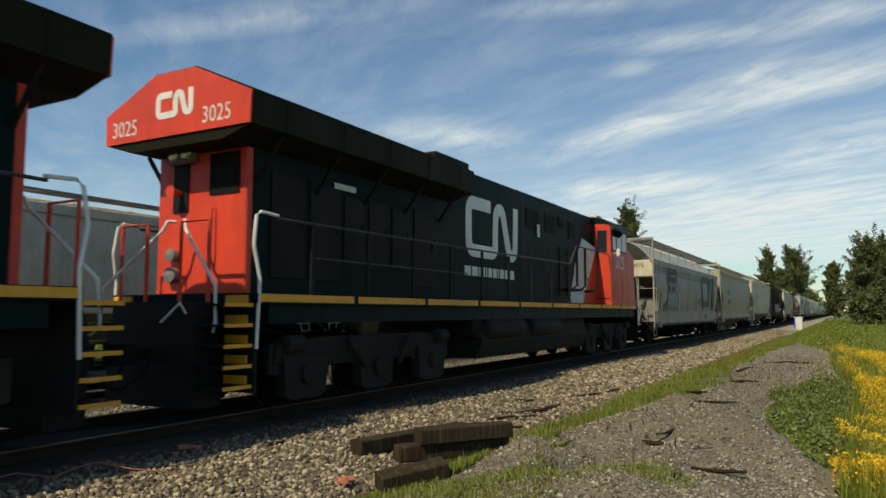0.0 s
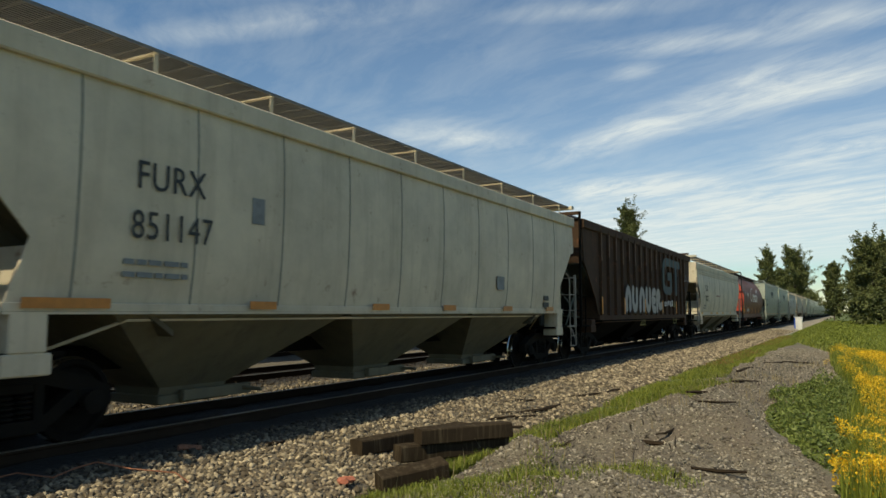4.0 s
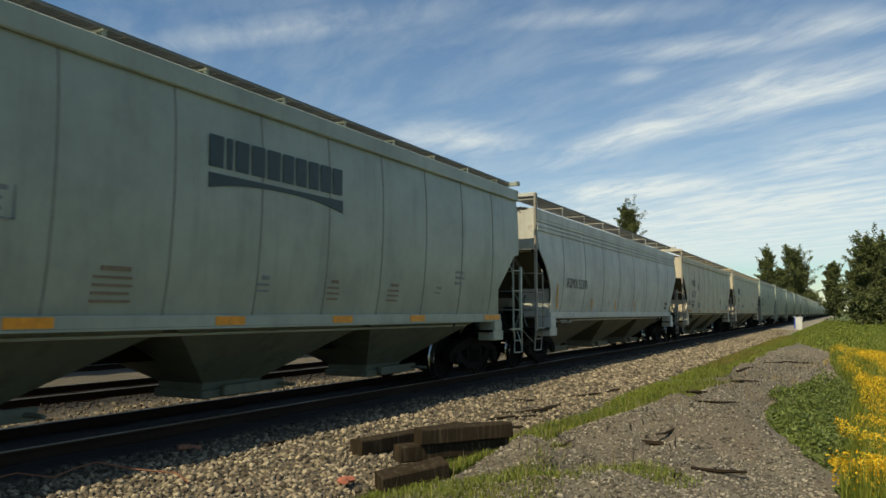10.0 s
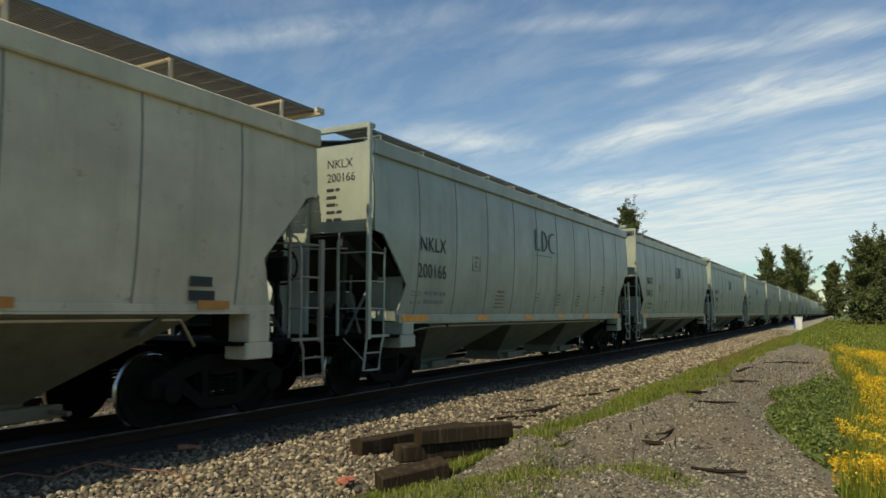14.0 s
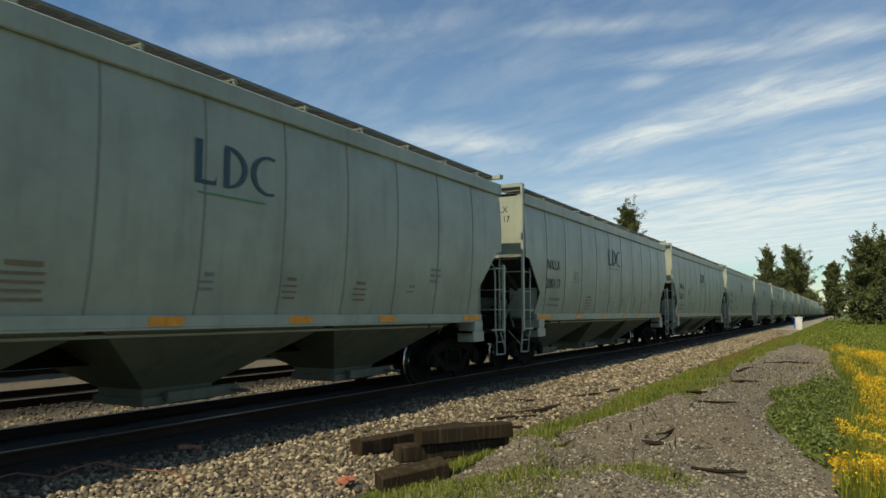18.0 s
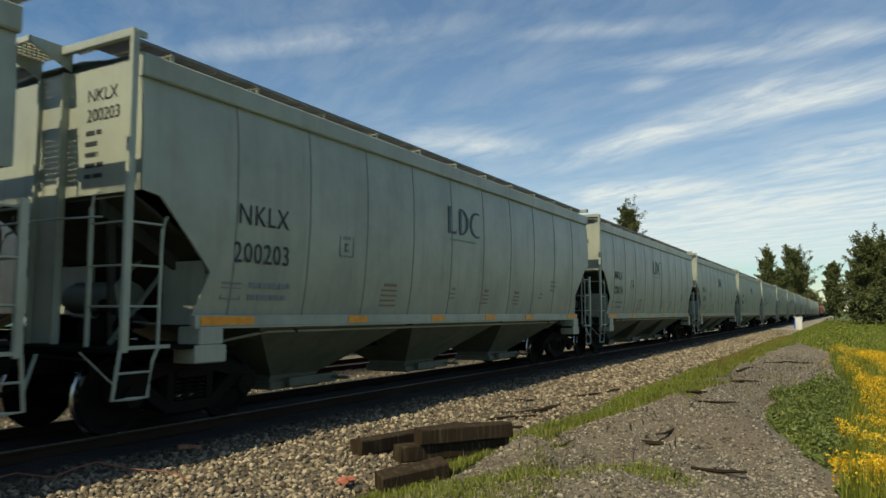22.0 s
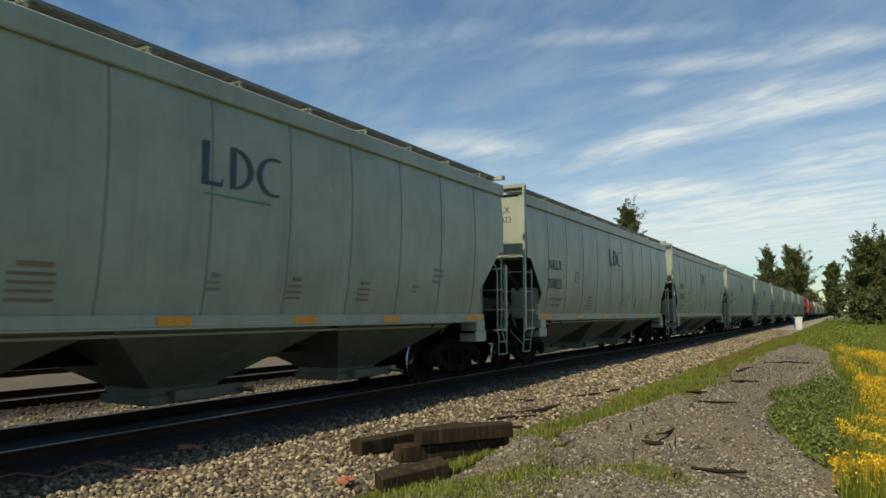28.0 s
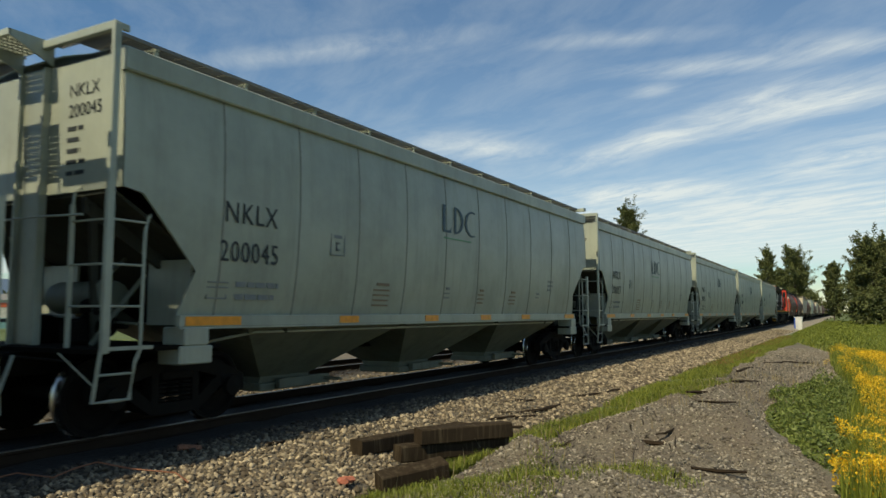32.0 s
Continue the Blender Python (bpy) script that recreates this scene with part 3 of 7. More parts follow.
LEASE_SPEC = dict(GREY_SPEC, L=8.45, half=9.15, eave=4.03, crown=4.34, walk_z=4.53, ladder_top=4.50, walk_y=(0.80, 1.45), brackets=9, ladder_mat=LADDER_GREY, slope_mat=SLOPE_SHADE_TAN, body=CREAM, bay=BAY_SHADE_TAN, seams=11, sill=(1.44, 1.53, 7.6), sill_out=0.05, tank_mat=BAY_SHADE_TAN,
                  levels=[(1.50, 0.87, 1.53), (1.85, 0.98, 1.575), (2.16, 1.07, 1.60), (2.60, 0.68, 1.615), (2.95, 0.36, 1.62), (3.09, 0.25, 1.62), (3.16, 0.0, 1.62), (3.5, 0.0, 1.615), (4.03, 0.0, 1.58)], zcut=3.12, truck=7.2,
                  label="cream-grey steel covered hopper car, weathered")
def bulge(z0, z1, w0, wm, w1, cut, n=9):
    """Levels of a curved side: half-width w0 at the sill, wm midway, w1 at the eave; lower ends cut back along a curve."""
    out = []
    for k in range(n):
        u = k / (n - 1)
        z = z0 + (z1 - z0) * u
        w = w0 * (1 - u) ** 2 + 2 * u * (1 - u) * (2 * wm - (w0 + w1) / 2) + w1 * u * u
        out.append((z, cut * (1 - (u / 0.66) ** 2) if u < 0.66 else 0.0, w))
    return out


ROUND_SPEC = dict(LEASE_SPEC, eave=3.98, crown=4.28, walk_z=4.50, ladder_top=4.48, walk_y=(0.75, 1.40), levels=bulge(1.40, 3.98, 1.48, 1.65, 1.52, 1.15), sill=(1.31, 1.45, 7.5), sill_out=0.07, zcut=3.05, beads=(3.54, 3.66, 3.78), seams=9, bare_end=True, label="light grey curved-side steel covered hopper car")
DEEP_SPEC = dict(ROUND_SPEC, bare_end=False, post=False, eave=3.52, crown=4.45, walk_z=4.54, walk_y=(0.55, 1.36), beads=(3.10, 3.21, 3.32), levels=bulge(1.45, 3.52, 1.54, 1.64, 1.56, 0.85), L=8.4, half=9.0, sill=(0.99, 1.50, 8.35), sill_out=0.03, zcut=2.95, body=PALE, bay=UNDER, truck=6.95, seams=7,
                 label="weathered pale grey curved-side covered hopper car with deep side sill")
RIB_SPEC = dict(LEASE_SPEC, L=8.6, half=9.2, levels=[(1.35, 1.6, 1.52), (1.9, 1.25, 1.52), (2.75, 0.4, 1.52), (3.0, 0.15, 1.52), (4.15, 0.0, 1.52)], eave=4.15, crown=4.35, walk_z=4.5, ladder_top=4.5, beads=(), walk_y=(0.5, 1.0), sill_out=0.03, bare_end=True, platform_mat=UNDER,
                body=BROWN, ladder_mat=UNDER, bay=UNDER, seams=20, seam_w=0.05, seam_d=0.09, sill=(1.22, 1.36, 7.0), zcut=2.95, truck=7.2, sill_mat=BROWN, gate_mat=UNDER, tank_mat=UNDER, slope_mat=SLOPE_SHADE, chord_mat=BROWN,
                label="rusty dark brown covered hopper car with outside ribs and graffiti")
TUBE_SPEC = dict(LEASE_SPEC, L=7.2, half=9.0, levels=bulge(1.30, 4.22, 1.28, 1.62, 0.95, 0.0, 13), beads=(), eave=4.22, crown=4.36, ladder_top=4.42, zcut=1.6, chord=False, body=OXIDE, bay=UNDER, seams=2, sill=(1.08, 1.34, 8.5),
                 sill_mat=OXIDE, slope=1.0, truck=6.9, plat=8.3, walk_z=4.53, walk_y=(0.42, 1.02), brackets=10, bare_end=True, platform_mat=BLACK, sill_out=0.03, walk_mat=BLACK, bracket_mat=BLACK, ladder_mat=BLACK, end_mat=OXIDE_SUNLIT, slope_mat=OXIDE_SUNLIT, gate_mat=UNDER,
                 label="oxide red cylindrical covered grain hopper car")


def grey_hopper(number, mark="NKLX", style="lines"):
    car = hopper(GREY_SPEC)
    L = 7.97
    side = lambda z: side_y(GREY_SPEC, z) + 0.012
    y = -1.652
    letters(mark, 0.27, car, INK, on_side(-L + 1.46, side(2.73), 2.58), narrow=0.88, space=1.15)
    letters(number, 0.27, car, INK, on_side(-L + 1.41, side(2.33), 2.08), narrow=0.86, space=1.1)
    letters(mark, 0.155, car, INK, on_end(-L - 0.006, -0.62, 3.92), narrow=0.95)
    letters(number, 0.155, car, INK, on_end(-L - 0.006, -0.62, 3.68), narrow=0.92)
    faint, brown, ends = G(), G(), G()
    for k in range(5):
        bars(car, -L - 0.004, -0.62, 3.52 - 0.13 * k, 0.30 + 0.11 * (k > 2), 1, 0.05, 0.05, end=True, into=ends)
    bars(car, -L + 1.75, side, 1.76, 0.85, 1, 0.07, 0.08, into=faint)
    bars(car, -L + 1.75, side, 1.60, 0.80, 1, 0.07, 0.08, into=faint)
    for a, b2, c, d in ((0, 0.34, 0, 0.02), (0, 0.34, 0.20, 0.22), (0, 0.02, 0, 0.22), (0.32, 0.34, 0, 0.22), (0, 0.34, 0.14, 0.155)):
        faint.box(-L + 1.28 + a, -L + 1.28 + b2, side(1.6 + c) - 0.003, side(1.6 + c) + 0.004, 1.6 + c, 1.6 + d)
    # rows of small print between the seams
    for x, w, n in ((4.85, 0.50, 5), (7.25, 0.30, 3), (8.75, 0.30, 4), (10.4, 0.42, 4), (12.0, 0.30, 2)):
        for k in range(n):
            bars(car, -L + x + (0.08 if k == 0 else 0.0), side, 1.88 - 0.085 * k, w - (0.12 if k == 0 else 0.0), 1, 0.05 if k == 0 else 0.03, 0.05, broken=False, into=brown if n > 3 else faint)
    for k in range(3):
        bars(car, -L + 12.8, side, 2.22 - 0.11 * k, 0.48 - 0.06 * k, 1, 0.045, 0.05, into=faint)
    for g, m in ((faint, FAINT), (brown, BROWN_INK), (ends, INK)):
        tagged(part("small_stencil", g, m, car), kind="stuff")
    g = G()
    for a, b2, c, d in ((0, 0.36, 0, 0.02), (0, 0.36, 0.38, 0.40), (0, 0.02, 0, 0.40), (0.34, 0.36, 0, 0.40), (0.08, 0.28, 0.27, 0.32), (0.13, 0.23, 0.08, 0.11), (0.13, 0.23, 0.18, 0.21), (0.13, 0.16, 0.08, 0.21)):
        g.box(-L + 3.62 + a, -L + 3.62 + b2, side(2.4) - 0.004, side(2.4) + 0.002, 2.30 + c, 2.30 + d)
    part("inspection_stencil", g, FAINT, car)
    yr = -1.565 - 0.008
    reflectors(car, [-L + 0.96], yr, 1.275, 1.385, 0.90)
    reflectors(car, [-L + 3.95, -L + 6.55, -L + 8.9, -L + 11.15], yr, 1.275, 1.385, 0.50)
    reflectors(car, [-L + 14.2], yr, 1.275, 1.385, 0.78)
    x = -L + 7.08
    if style == "lines":
        # a corner bar, a half disc and an open ring over a thin green line
        z0, z1 = 3.0, 3.54
        g = G().prism([(x, z0), (x + 0.32, z0), (x + 0.34, z0 + 0.12), (x + 0.30, z0 + 0.05), (x + 0.10, z0 + 0.05), (x + 0.10, z1), (x, z1)], y - 0.004, y + 0.002)
        part("logo_shape", g, TEAL_INK, car, "dark teal painted mark")
        n = 18
        for cx, wide, sgn, a0, a1 in ((x + 0.50, 0.36, 1, 0.0, 1.0), (x + 1.26, 0.33, -1, -0.12, 1.12)):
            arc = [math.pi * (a0 + (a1 - a0) * i / n) for i in range(n + 1)]
            outer = [(cx + sgn * wide * math.sin(a), 3.27 + 0.27 * math.cos(a)) for a in arc]
            inner = [(cx + sgn * (wide - 0.09) * math.sin(a), 3.27 + 0.235 * math.cos(a)) for a in arc]
            g = G()
            for i in range(n):
                g.prism([outer[i], outer[i + 1], inner[i + 1], inner[i]], y - 0.004, y + 0.002)
            if sgn > 0:
                g.box(cx - 0.04, cx + 0.05, y - 0.004, y + 0.002, z0, z1)
            part("logo_shape", g, TEAL_INK, car, "dark teal painted mark")
        part("logo_line", G().box(x + 0.05, x + 1.2, y - 0.004, y + 0.002, 2.88, 2.905), GREEN_INK, car)
    else:
        x -= 0.78
        block_logo(car, x, y, 3.24, (0.23, 0.09, 0.23, 0.24, 0.24, 0.22, 0.22, 0.21, 0.24, 0.22), 0.40, GREEN_DARK, 0.06)
        n = 16
        g = G()
        for i in range(n):
            q = []
            for k in (i, i + 1):
                q.append((x + 2.7 * k / n, 3.16))
            for k in (i + 1, i):
                q.append((x + 2.7 * k / n, 3.10 - 0.13 * abs(2 * k / n - 1) ** 2.2))
            g.prism(q, y - 0.004, y + 0.002)
        part("logo_arc", g, GREEN_DARK, car, "dark green painted arc")
    return car


def side_y(spec, z):
    """The near side's y at height z, just proud of the sheet."""
    lv = spec["levels"]
    return -float(np.interp(z, [l[0] for l in lv], [l[2] for l in lv])) - 0.021


def lease_hopper(number, mark, spec, ink=INK, plate=False, x_mark=2.2, z_mark=2.81, side_marks=True, one_line=False, end_rows=6):
    car = hopper(spec)
    L = spec["L"]
    ys = min(side_y(spec, z_mark), side_y(spec, z_mark + 0.3))
    if not side_marks:
        pass
    elif plate:
        part("mark_plate", G().box(-L + x_mark - 0.05, -L + x_mark + 1.15, ys - 0.001, ys + 0.008, z_mark - 0.05, z_mark + 0.42), FAINT, car)
        letters(mark, 0.34, car, ink, on_side(-L + x_mark, ys - 0.003, z_mark), narrow=0.95)
    elif one_line:
        letters(mark + " " + number, 0.27, car, ink, on_side(-L + x_mark, ys, z_mark), narrow=0.78, space=1.1)
    else:
        letters(mark, 0.32, car, ink, on_side(-L + x_mark, ys, z_mark), narrow=0.82, space=1.1)
    if side_marks and not one_line:
        letters(number, 0.32, car, ink, on_side(-L + x_mark - 0.05, min(side_y(spec, z_mark - 0.56), side_y(spec, z_mark - 0.24)) - 0.004, z_mark - 0.56), narrow=0.82, space=1.05)
    bars(car, -L + x_mark - 0.1, side_y(spec, z_mark - 0.85), z_mark - 0.85, 0.95, 1, 0.06, 0.08, FAINT)
    bars(car, -L + x_mark - 0.1, side_y(spec, z_mark - 0.99), z_mark - 0.99, 0.95, 1, 0.06, 0.08, FAINT)
    zt = spec["eave"]
    letters(mark, 0.185, car, ink, on_end(-L - 0.006, -0.50, zt + 0.02), narrow=0.9)
    letters(number, 0.185, car, ink, on_end(-L - 0.006, -0.50, zt - 0.22), narrow=0.9)
    if end_rows:
        bars(car, -L - 0.004, -0.50, 3.66, 0.62, end_rows, 0.032, 0.075, INK, end=True)
    bars(car, L - 2.3, side_y(spec, 1.8), 1.75, 0.4, 1, 0.12, 0.05, INK, broken=False, name="tally_panel")
    bars(car, L - 2.3, side_y(spec, 1.65), 1.58, 0.4, 1, 0.12, 0.05, INK, broken=False, name="tally_panel")
    return car


# ---- locomotive ----
def stroke(points, w):
    """A closed outline of a stroke of width w along the points (u, w pairs)."""
    pts = [Vector((p[0], p[1])) for p in points]
    left, right = [], []
    for i, p in enumerate(pts):
        a = (p - pts[i - 1]).normalized() if i else (pts[1] - p).normalized()
        b = (pts[i + 1] - p).normalized() if i < len(pts) - 1 else a
        d = (a + b).normalized()
        n = Vector((-d.y, d.x)) / max(0.5, d.dot(a))
        left.append(p + n * w / 2)
        right.append(p - n * w / 2)
    return left, right


def ribbon(g, points, w, put):
    l, r = stroke(points, w)
    for i in range(len(l) - 1):
        q = [put(*l[i], 0), put(*l[i + 1], 0), put(*r[i + 1], 0), put(*r[i], 0)]
        k = [put(*l[i], 1), put(*l[i + 1], 1), put(*r[i + 1], 1), put(*r[i], 1)]
        g.add(q + k, [(0, 1, 2, 3), (7, 6, 5, 4), (0, 4, 5, 1), (2, 6, 7, 3), (0, 3, 7, 4), (1, 5, 6, 2)])


def scrawl(car, x, y, z, w, h, material, seed, thick=0.035):
    """An illegible sprayed squiggle as one looping ribbon."""
    rnd = random.Random(seed)
    loops = max(3, int(w / max(h, 0.12) * 1.2))
    n = loops * 9
    tall = [rnd.uniform(0.55, 1.0) for _ in range(loops + 1)]
    pts = []
    for k in range(n + 1):
        u = loops * k / n
        f = tall[int(u)] + (tall[min(int(u) + 1, loops)] - tall[int(u)]) * (u % 1.0)
        pts.append((x + w * (u / loops + 0.34 / loops * math.sin(2 * math.pi * u)), z + h * f * (0.5 - 0.5 * math.cos(2 * math.pi * u))))
    g = G()
    ribbon(g, pts, thick, lambda u, v, d: (u, y - 0.005 * d, v))
    tagged(part("sprayed_squiggle", g, material, car), kind="stuff")


def ribbon_mark(car, x, z, wide, high, w, material, put, name="logo_shape"):
    """The railway's looping band mark, drawn as one plain bent ribbon."""
    def arc(cx, cz, r, a0, a1, n=5):
        return [(cx + r * math.cos(radians(a0 + (a1 - a0) * k / n)), cz + r * math.sin(radians(a0 + (a1 - a0) * k / n))) for k in range(n + 1)]
    r = 0.16 * high
    a, b = 0.44 * wide, wide
    pts = [(a, high - w / 2)] + arc(r + w / 2, high - r - w / 2, r, 90, 180) + arc(r + w / 2, r + w / 2, r, 180, 270) + [(0.40 * wide, w / 2)] + arc(a + r * 0.3, r + w / 2, r, 270, 330, 3)
    pts += [(0.53 * wide, 0.5 * high)] + arc(0.62 * wide, high - r - w / 2, r, 170, 30, 5) + arc(0.86 * wide, r + w / 2, r, 210, 360, 6) + [(b - w / 2, high)]
    g = G()
    ribbon(g, [(x + p[0], z + p[1]) for p in pts], w, put)
    part(name, g, material, car, "bent ribbon mark in one line")


def locomotive(label, number="3025"):
    """A six-axle freight locomotive; the radiator end at -x, the cab at +x."""
    lo = thing("locomotive", label, "locomotive", "locomotives of the freight train")
    X0, X1 = -10.1, 10.35
    HW, HZ = 0.95, 4.72
    part("platform", G().box(X0, X1, -1.5, 1.5, 1.56, 1.70).box(X0 + 0.3, X1 - 0.3, -1.42, 1.42, 1.28, 1.56), LOCO_BLACK, lo)
    for sg in (-1, 1):
        x = X0 + 0.05
        for k in range(9):
            w = 2.12
            a = x + k * (w + 0.125)
            y = sg * 1.503
            part("sill_stripe", G().box(a, min(a + w, X1 - 0.05), min(y, y + sg * 0.006), max(y, y + sg * 0.006), 1.58, 1.69), YELLOW, lo)
    # engine hood with doors
    part("hood", G().box(-9.65, 6.75, -HW, HW, 1.70, HZ - 0.06, 0.02).prism([(-HW, HZ - 0.06), (-HW + 0.12, HZ), (HW - 0.12, HZ), (HW, HZ - 0.06)], -3.6, 6.75, "x"), LOCO_BLACK, lo)
    rnd = random.Random(3)
    for sg in (-1, 1):
        for x, w, z0, z1 in [(-9.3, 0.78, 1.95, 3.55), (-8.4, 0.78, 1.95, 3.55), (-7.5, 0.62, 2.3, 3.45), (-6.75, 0.62, 2.3, 3.45), (-6.0, 0.62, 2.3, 3.45), (-5.2, 0.78, 1.95, 3.5), (3.15, 0.6, 1.95, 3.4), (3.85, 0.6, 1.95, 3.4), (5.0, 0.9, 1.95, 3.0)]:
            y = sg * HW
            g = G().box(x, x + w, min(y, y + sg * 0.025), max(y, y + sg * 0.025), z0, z1, 0.008)
            g.box(x + w - 0.1, x + w - 0.05, min(y, y + sg * 0.05), max(y, y + sg * 0.05), (z0 + z1) / 2, (z0 + z1) / 2 + 0.12)
            part("hood_door", g, BLACK if x < -4.5 else LOCO_BLACK, lo)
        for x, w, z0, z1 in [(0.6, 1.0, 3.75, 4.3), (2.0, 1.0, 3.75, 4.3), (3.1, 0.5, 4.0, 4.35), (4.0, 0.7, 3.75, 4.3)]:
            y = sg * HW
            g = G().box(x, x + w, min(y, y + sg * 0.012), max(y, y + sg * 0.012), z0, z1)
            for k in range(9):
                zz = z0 + 0.04 + (z1 - z0 - 0.06) * k / 9
                g.box(x + 0.03, x + w - 0.03, min(y, y + sg * 0.03), max(y, y + sg * 0.03), zz, zz + 0.025)
            part("louvre", g, BLACK, lo)
        y = sg * 0.98
        part("label_plate", G().box(-7.8, -7.2, min(y, y + sg * 0.008), max(y, y + sg * 0.008), 3.52, 3.62), LOCO_WHITE, lo)
        part("label_plate", G().box(1.35, 1.55, min(y, y + sg * 0.008), max(y, y + sg * 0.008), 3.55, 3.9), LOCO_WHITE, lo)
    # radiator housing, flaring out over the walkway
    ring = [(-HW, 3.84), (-1.50, 4.00), (-1.53, 4.47), (-0.42, 4.97), (0.42, 4.97), (1.53, 4.47), (1.50, 4.00), (HW, 3.84)]
    part("radiator_housing", G().prism(ring, -10.30, -3.65, "x"), LOCO_OLIVE, lo)
    part("radiator_end_panel", G().prism([(-1.50, 4.0), (-1.52, 4.45), (-0.42, 4.95), (0.42, 4.95), (1.52, 4.45), (1.50, 4.0)], -10.33, -10.305, "x"), LOCO_RED, lo, "bright red end panel")
    for sg in (-1, 1):
        for k in range(5):
            x = -9.6 + 1.35 * k
            y = sg * 1.53
            part("radiator_seam", G().box(x, x + 0.02, min(y, y + sg * 0.006), max(y, y + sg * 0.006), 4.02, 4.44), LOCO_OLIVE, lo)
        for k in range(5):
            x = -9.6 + 1.35 * k
            part("radiator_strut", G().bar((x, sg * 0.96, 3.35), (x + 0.0, sg * 1.42, 3.95), 0.05, 0.05), BLACK, lo)
    part("radiator_cap", G().box(-5.1, -3.66, -1.42, 1.42, 4.44, 4.66, 0.03), LOCO_OLIVE, lo)
    part("exhaust_stack", G().box(-1.6, -0.4, -0.5, 0.5, HZ, HZ + 0.12, 0.03), BLACK, lo)
    part("dynamic_brake_vent", G().box(0.6, 3.8, -0.7, 0.7, HZ, HZ + 0.07, 0.02), LOCO_BLACK, lo)
    # red hood end
    part("hood_end", G().box(-9.78, -9.64, -HW + 0.02, HW - 0.02, 1.70, 4.02, 0.02), LOCO_RED, lo, "bright red hood end")
    g = G().box(-9.80, -9.76, -0.80, -0.20, 3.18, 3.80)
    for k in range(12):
        g.box(-9.81, -9.785, -0.78 + 0.05 * k, -0.755 + 0.05 * k, 3.2, 3.78)
    part("end_louvre", g, BLACK, lo)
    part("end_recess", G().box(-9.80, -9.77, 0.25, 0.58, 2.95, 3.75), BLACK, lo)
    part("headlight_casing", G().box(-9.90, -9.76, 0.08, 0.63, 3.68, 3.99, 0.05), GRATE, lo)
    for y in (0.22, 0.48):
        part("headlight", G().lathe([(0.02, -0.03), (0.09, -0.01), (0.11, 0.03)], (-9.93, y, 3.84), "x", 14), TREAD, lo, "clear round lamp lens")
    part("horn", G().lathe([(0.10, -0.14), (0.06, -0.08), (0.03, 0.1)], (-9.88, 0.40, 3.25), "x", 10), LOCO_RED, lo)
    part("end_grab_iron", G().tube([(-9.80, -0.32, 2.15), (-9.86, -0.32, 2.17), (-9.86, -0.32, 2.95), (-9.80, -0.32, 2.97)], 0.016, 6), LOCO_RED, lo)
    part("end_fixture", G().lathe([(0.02, -0.06), (0.10, -0.04), (0.10, 0.05)], (-9.85, 0.52, 2.3), "x", 10).lathe([(0.02, -0.06), (0.12, -0.04), (0.12, 0.05)], (-9.85, 0.52, 2.0), "x", 10), GRATE, lo)
    # red line end numbers and ribbon marks
    end_put = lambda u, w, d: (-10.332 - 0.006 * d, -u, w)
    ribbon_mark(lo, -0.38, 4.26, 0.78, 0.40, 0.10, RAIL_WHITE, end_put)
    letters(number, 0.24, lo, RAIL_WHITE, on_end(-10.336, 1.36, 4.10), narrow=0.85, name="fleet_number")
    letters(number, 0.24, lo, RAIL_WHITE, on_end(-10.336, -0.58, 4.10), narrow=0.85, name="fleet_number")
    side_put = lambda u, w, d: (u, -HW - 0.002 - 0.008 * d, w)
    ribbon_mark(lo, -2.95, 2.72, 3.0, 1.42, 0.30, RAIL_WHITE, side_put)
    block_logo(lo, -3.0, -HW - 0.006, 2.28, (0.30, 0.30, 0.30, 0.06, 0.2, 0.2, 0.06, 0.22, 0.22, 0.28), 0.22, RAIL_WHITE, 0.07, "web_line")
    # slanted paint bands on the hood beside the cab
    def flat_poly(name, poly, material):
        part(name, G().prism(poly, -HW - 0.030, -HW - 0.001), material, lo)
    flat_poly("paint_band", [(3.95, 1.74), (5.30, 1.74), (6.70, 3.48), (6.72, 3.66), (5.35, 3.86), (4.75, 3.16)], LOCO_WHITE)
    part("paint_band", G().prism([(5.30, 1.74), (6.75, 1.74), (6.75, 3.46)], -HW - 0.036, -HW - 0.002), LOCO_RED, lo)
    for x, m in ((4.95, LOCO_WHITE), (6.0, LOCO_RED)):
        g = G()
        for k in range(6):
            g.box(x, x + 0.42, -HW - 0.062, -HW - 0.036, 2.02 + 0.062 * k, 2.055 + 0.062 * k)
        tagged(part("hood_vent", g, m, lo), kind="stuff")
    # cab and nose
    cab = part("cab", G().prism([(-1.50, 1.70), (-1.50, 4.44), (-1.30, 4.60), (-0.9, 4.70), (0.9, 4.70), (1.30, 4.60), (1.50, 4.44), (1.50, 1.70)], 6.76, 8.90, "x"), LOCO_RED, lo, "bright red cab")
    part("nose", G().loft([[(8.90, -1.50, 1.70), (8.90, 1.50, 1.70), (8.90, 1.50, 3.78), (8.90, -1.50, 3.78)], [(10.05, -1.46, 1.70), (10.05, 1.46, 1.70), (10.05, 1.44, 3.50), (10.05, -1.44, 3.50)], [(10.32, -1.20, 1.70), (10.32, 1.20, 1.70), (10.32, 1.15, 3.38), (10.32, -1.15, 3.38)]]), LOCO_RED, lo)
    part("cab_roof", G().prism([(-1.52, 4.42), (-1.32, 4.63), (-0.9, 4.74), (0.9, 4.74), (1.32, 4.63), (1.52, 4.42), (1.3, 4.5), (-1.3, 4.5)], 6.74, 8.98, "x"), LOCO_BLACK, lo)
    part("roof_box", G().box(6.95, 7.55, -1.0, 1.0, 4.72, 4.84, 0.03), CREAM, lo)
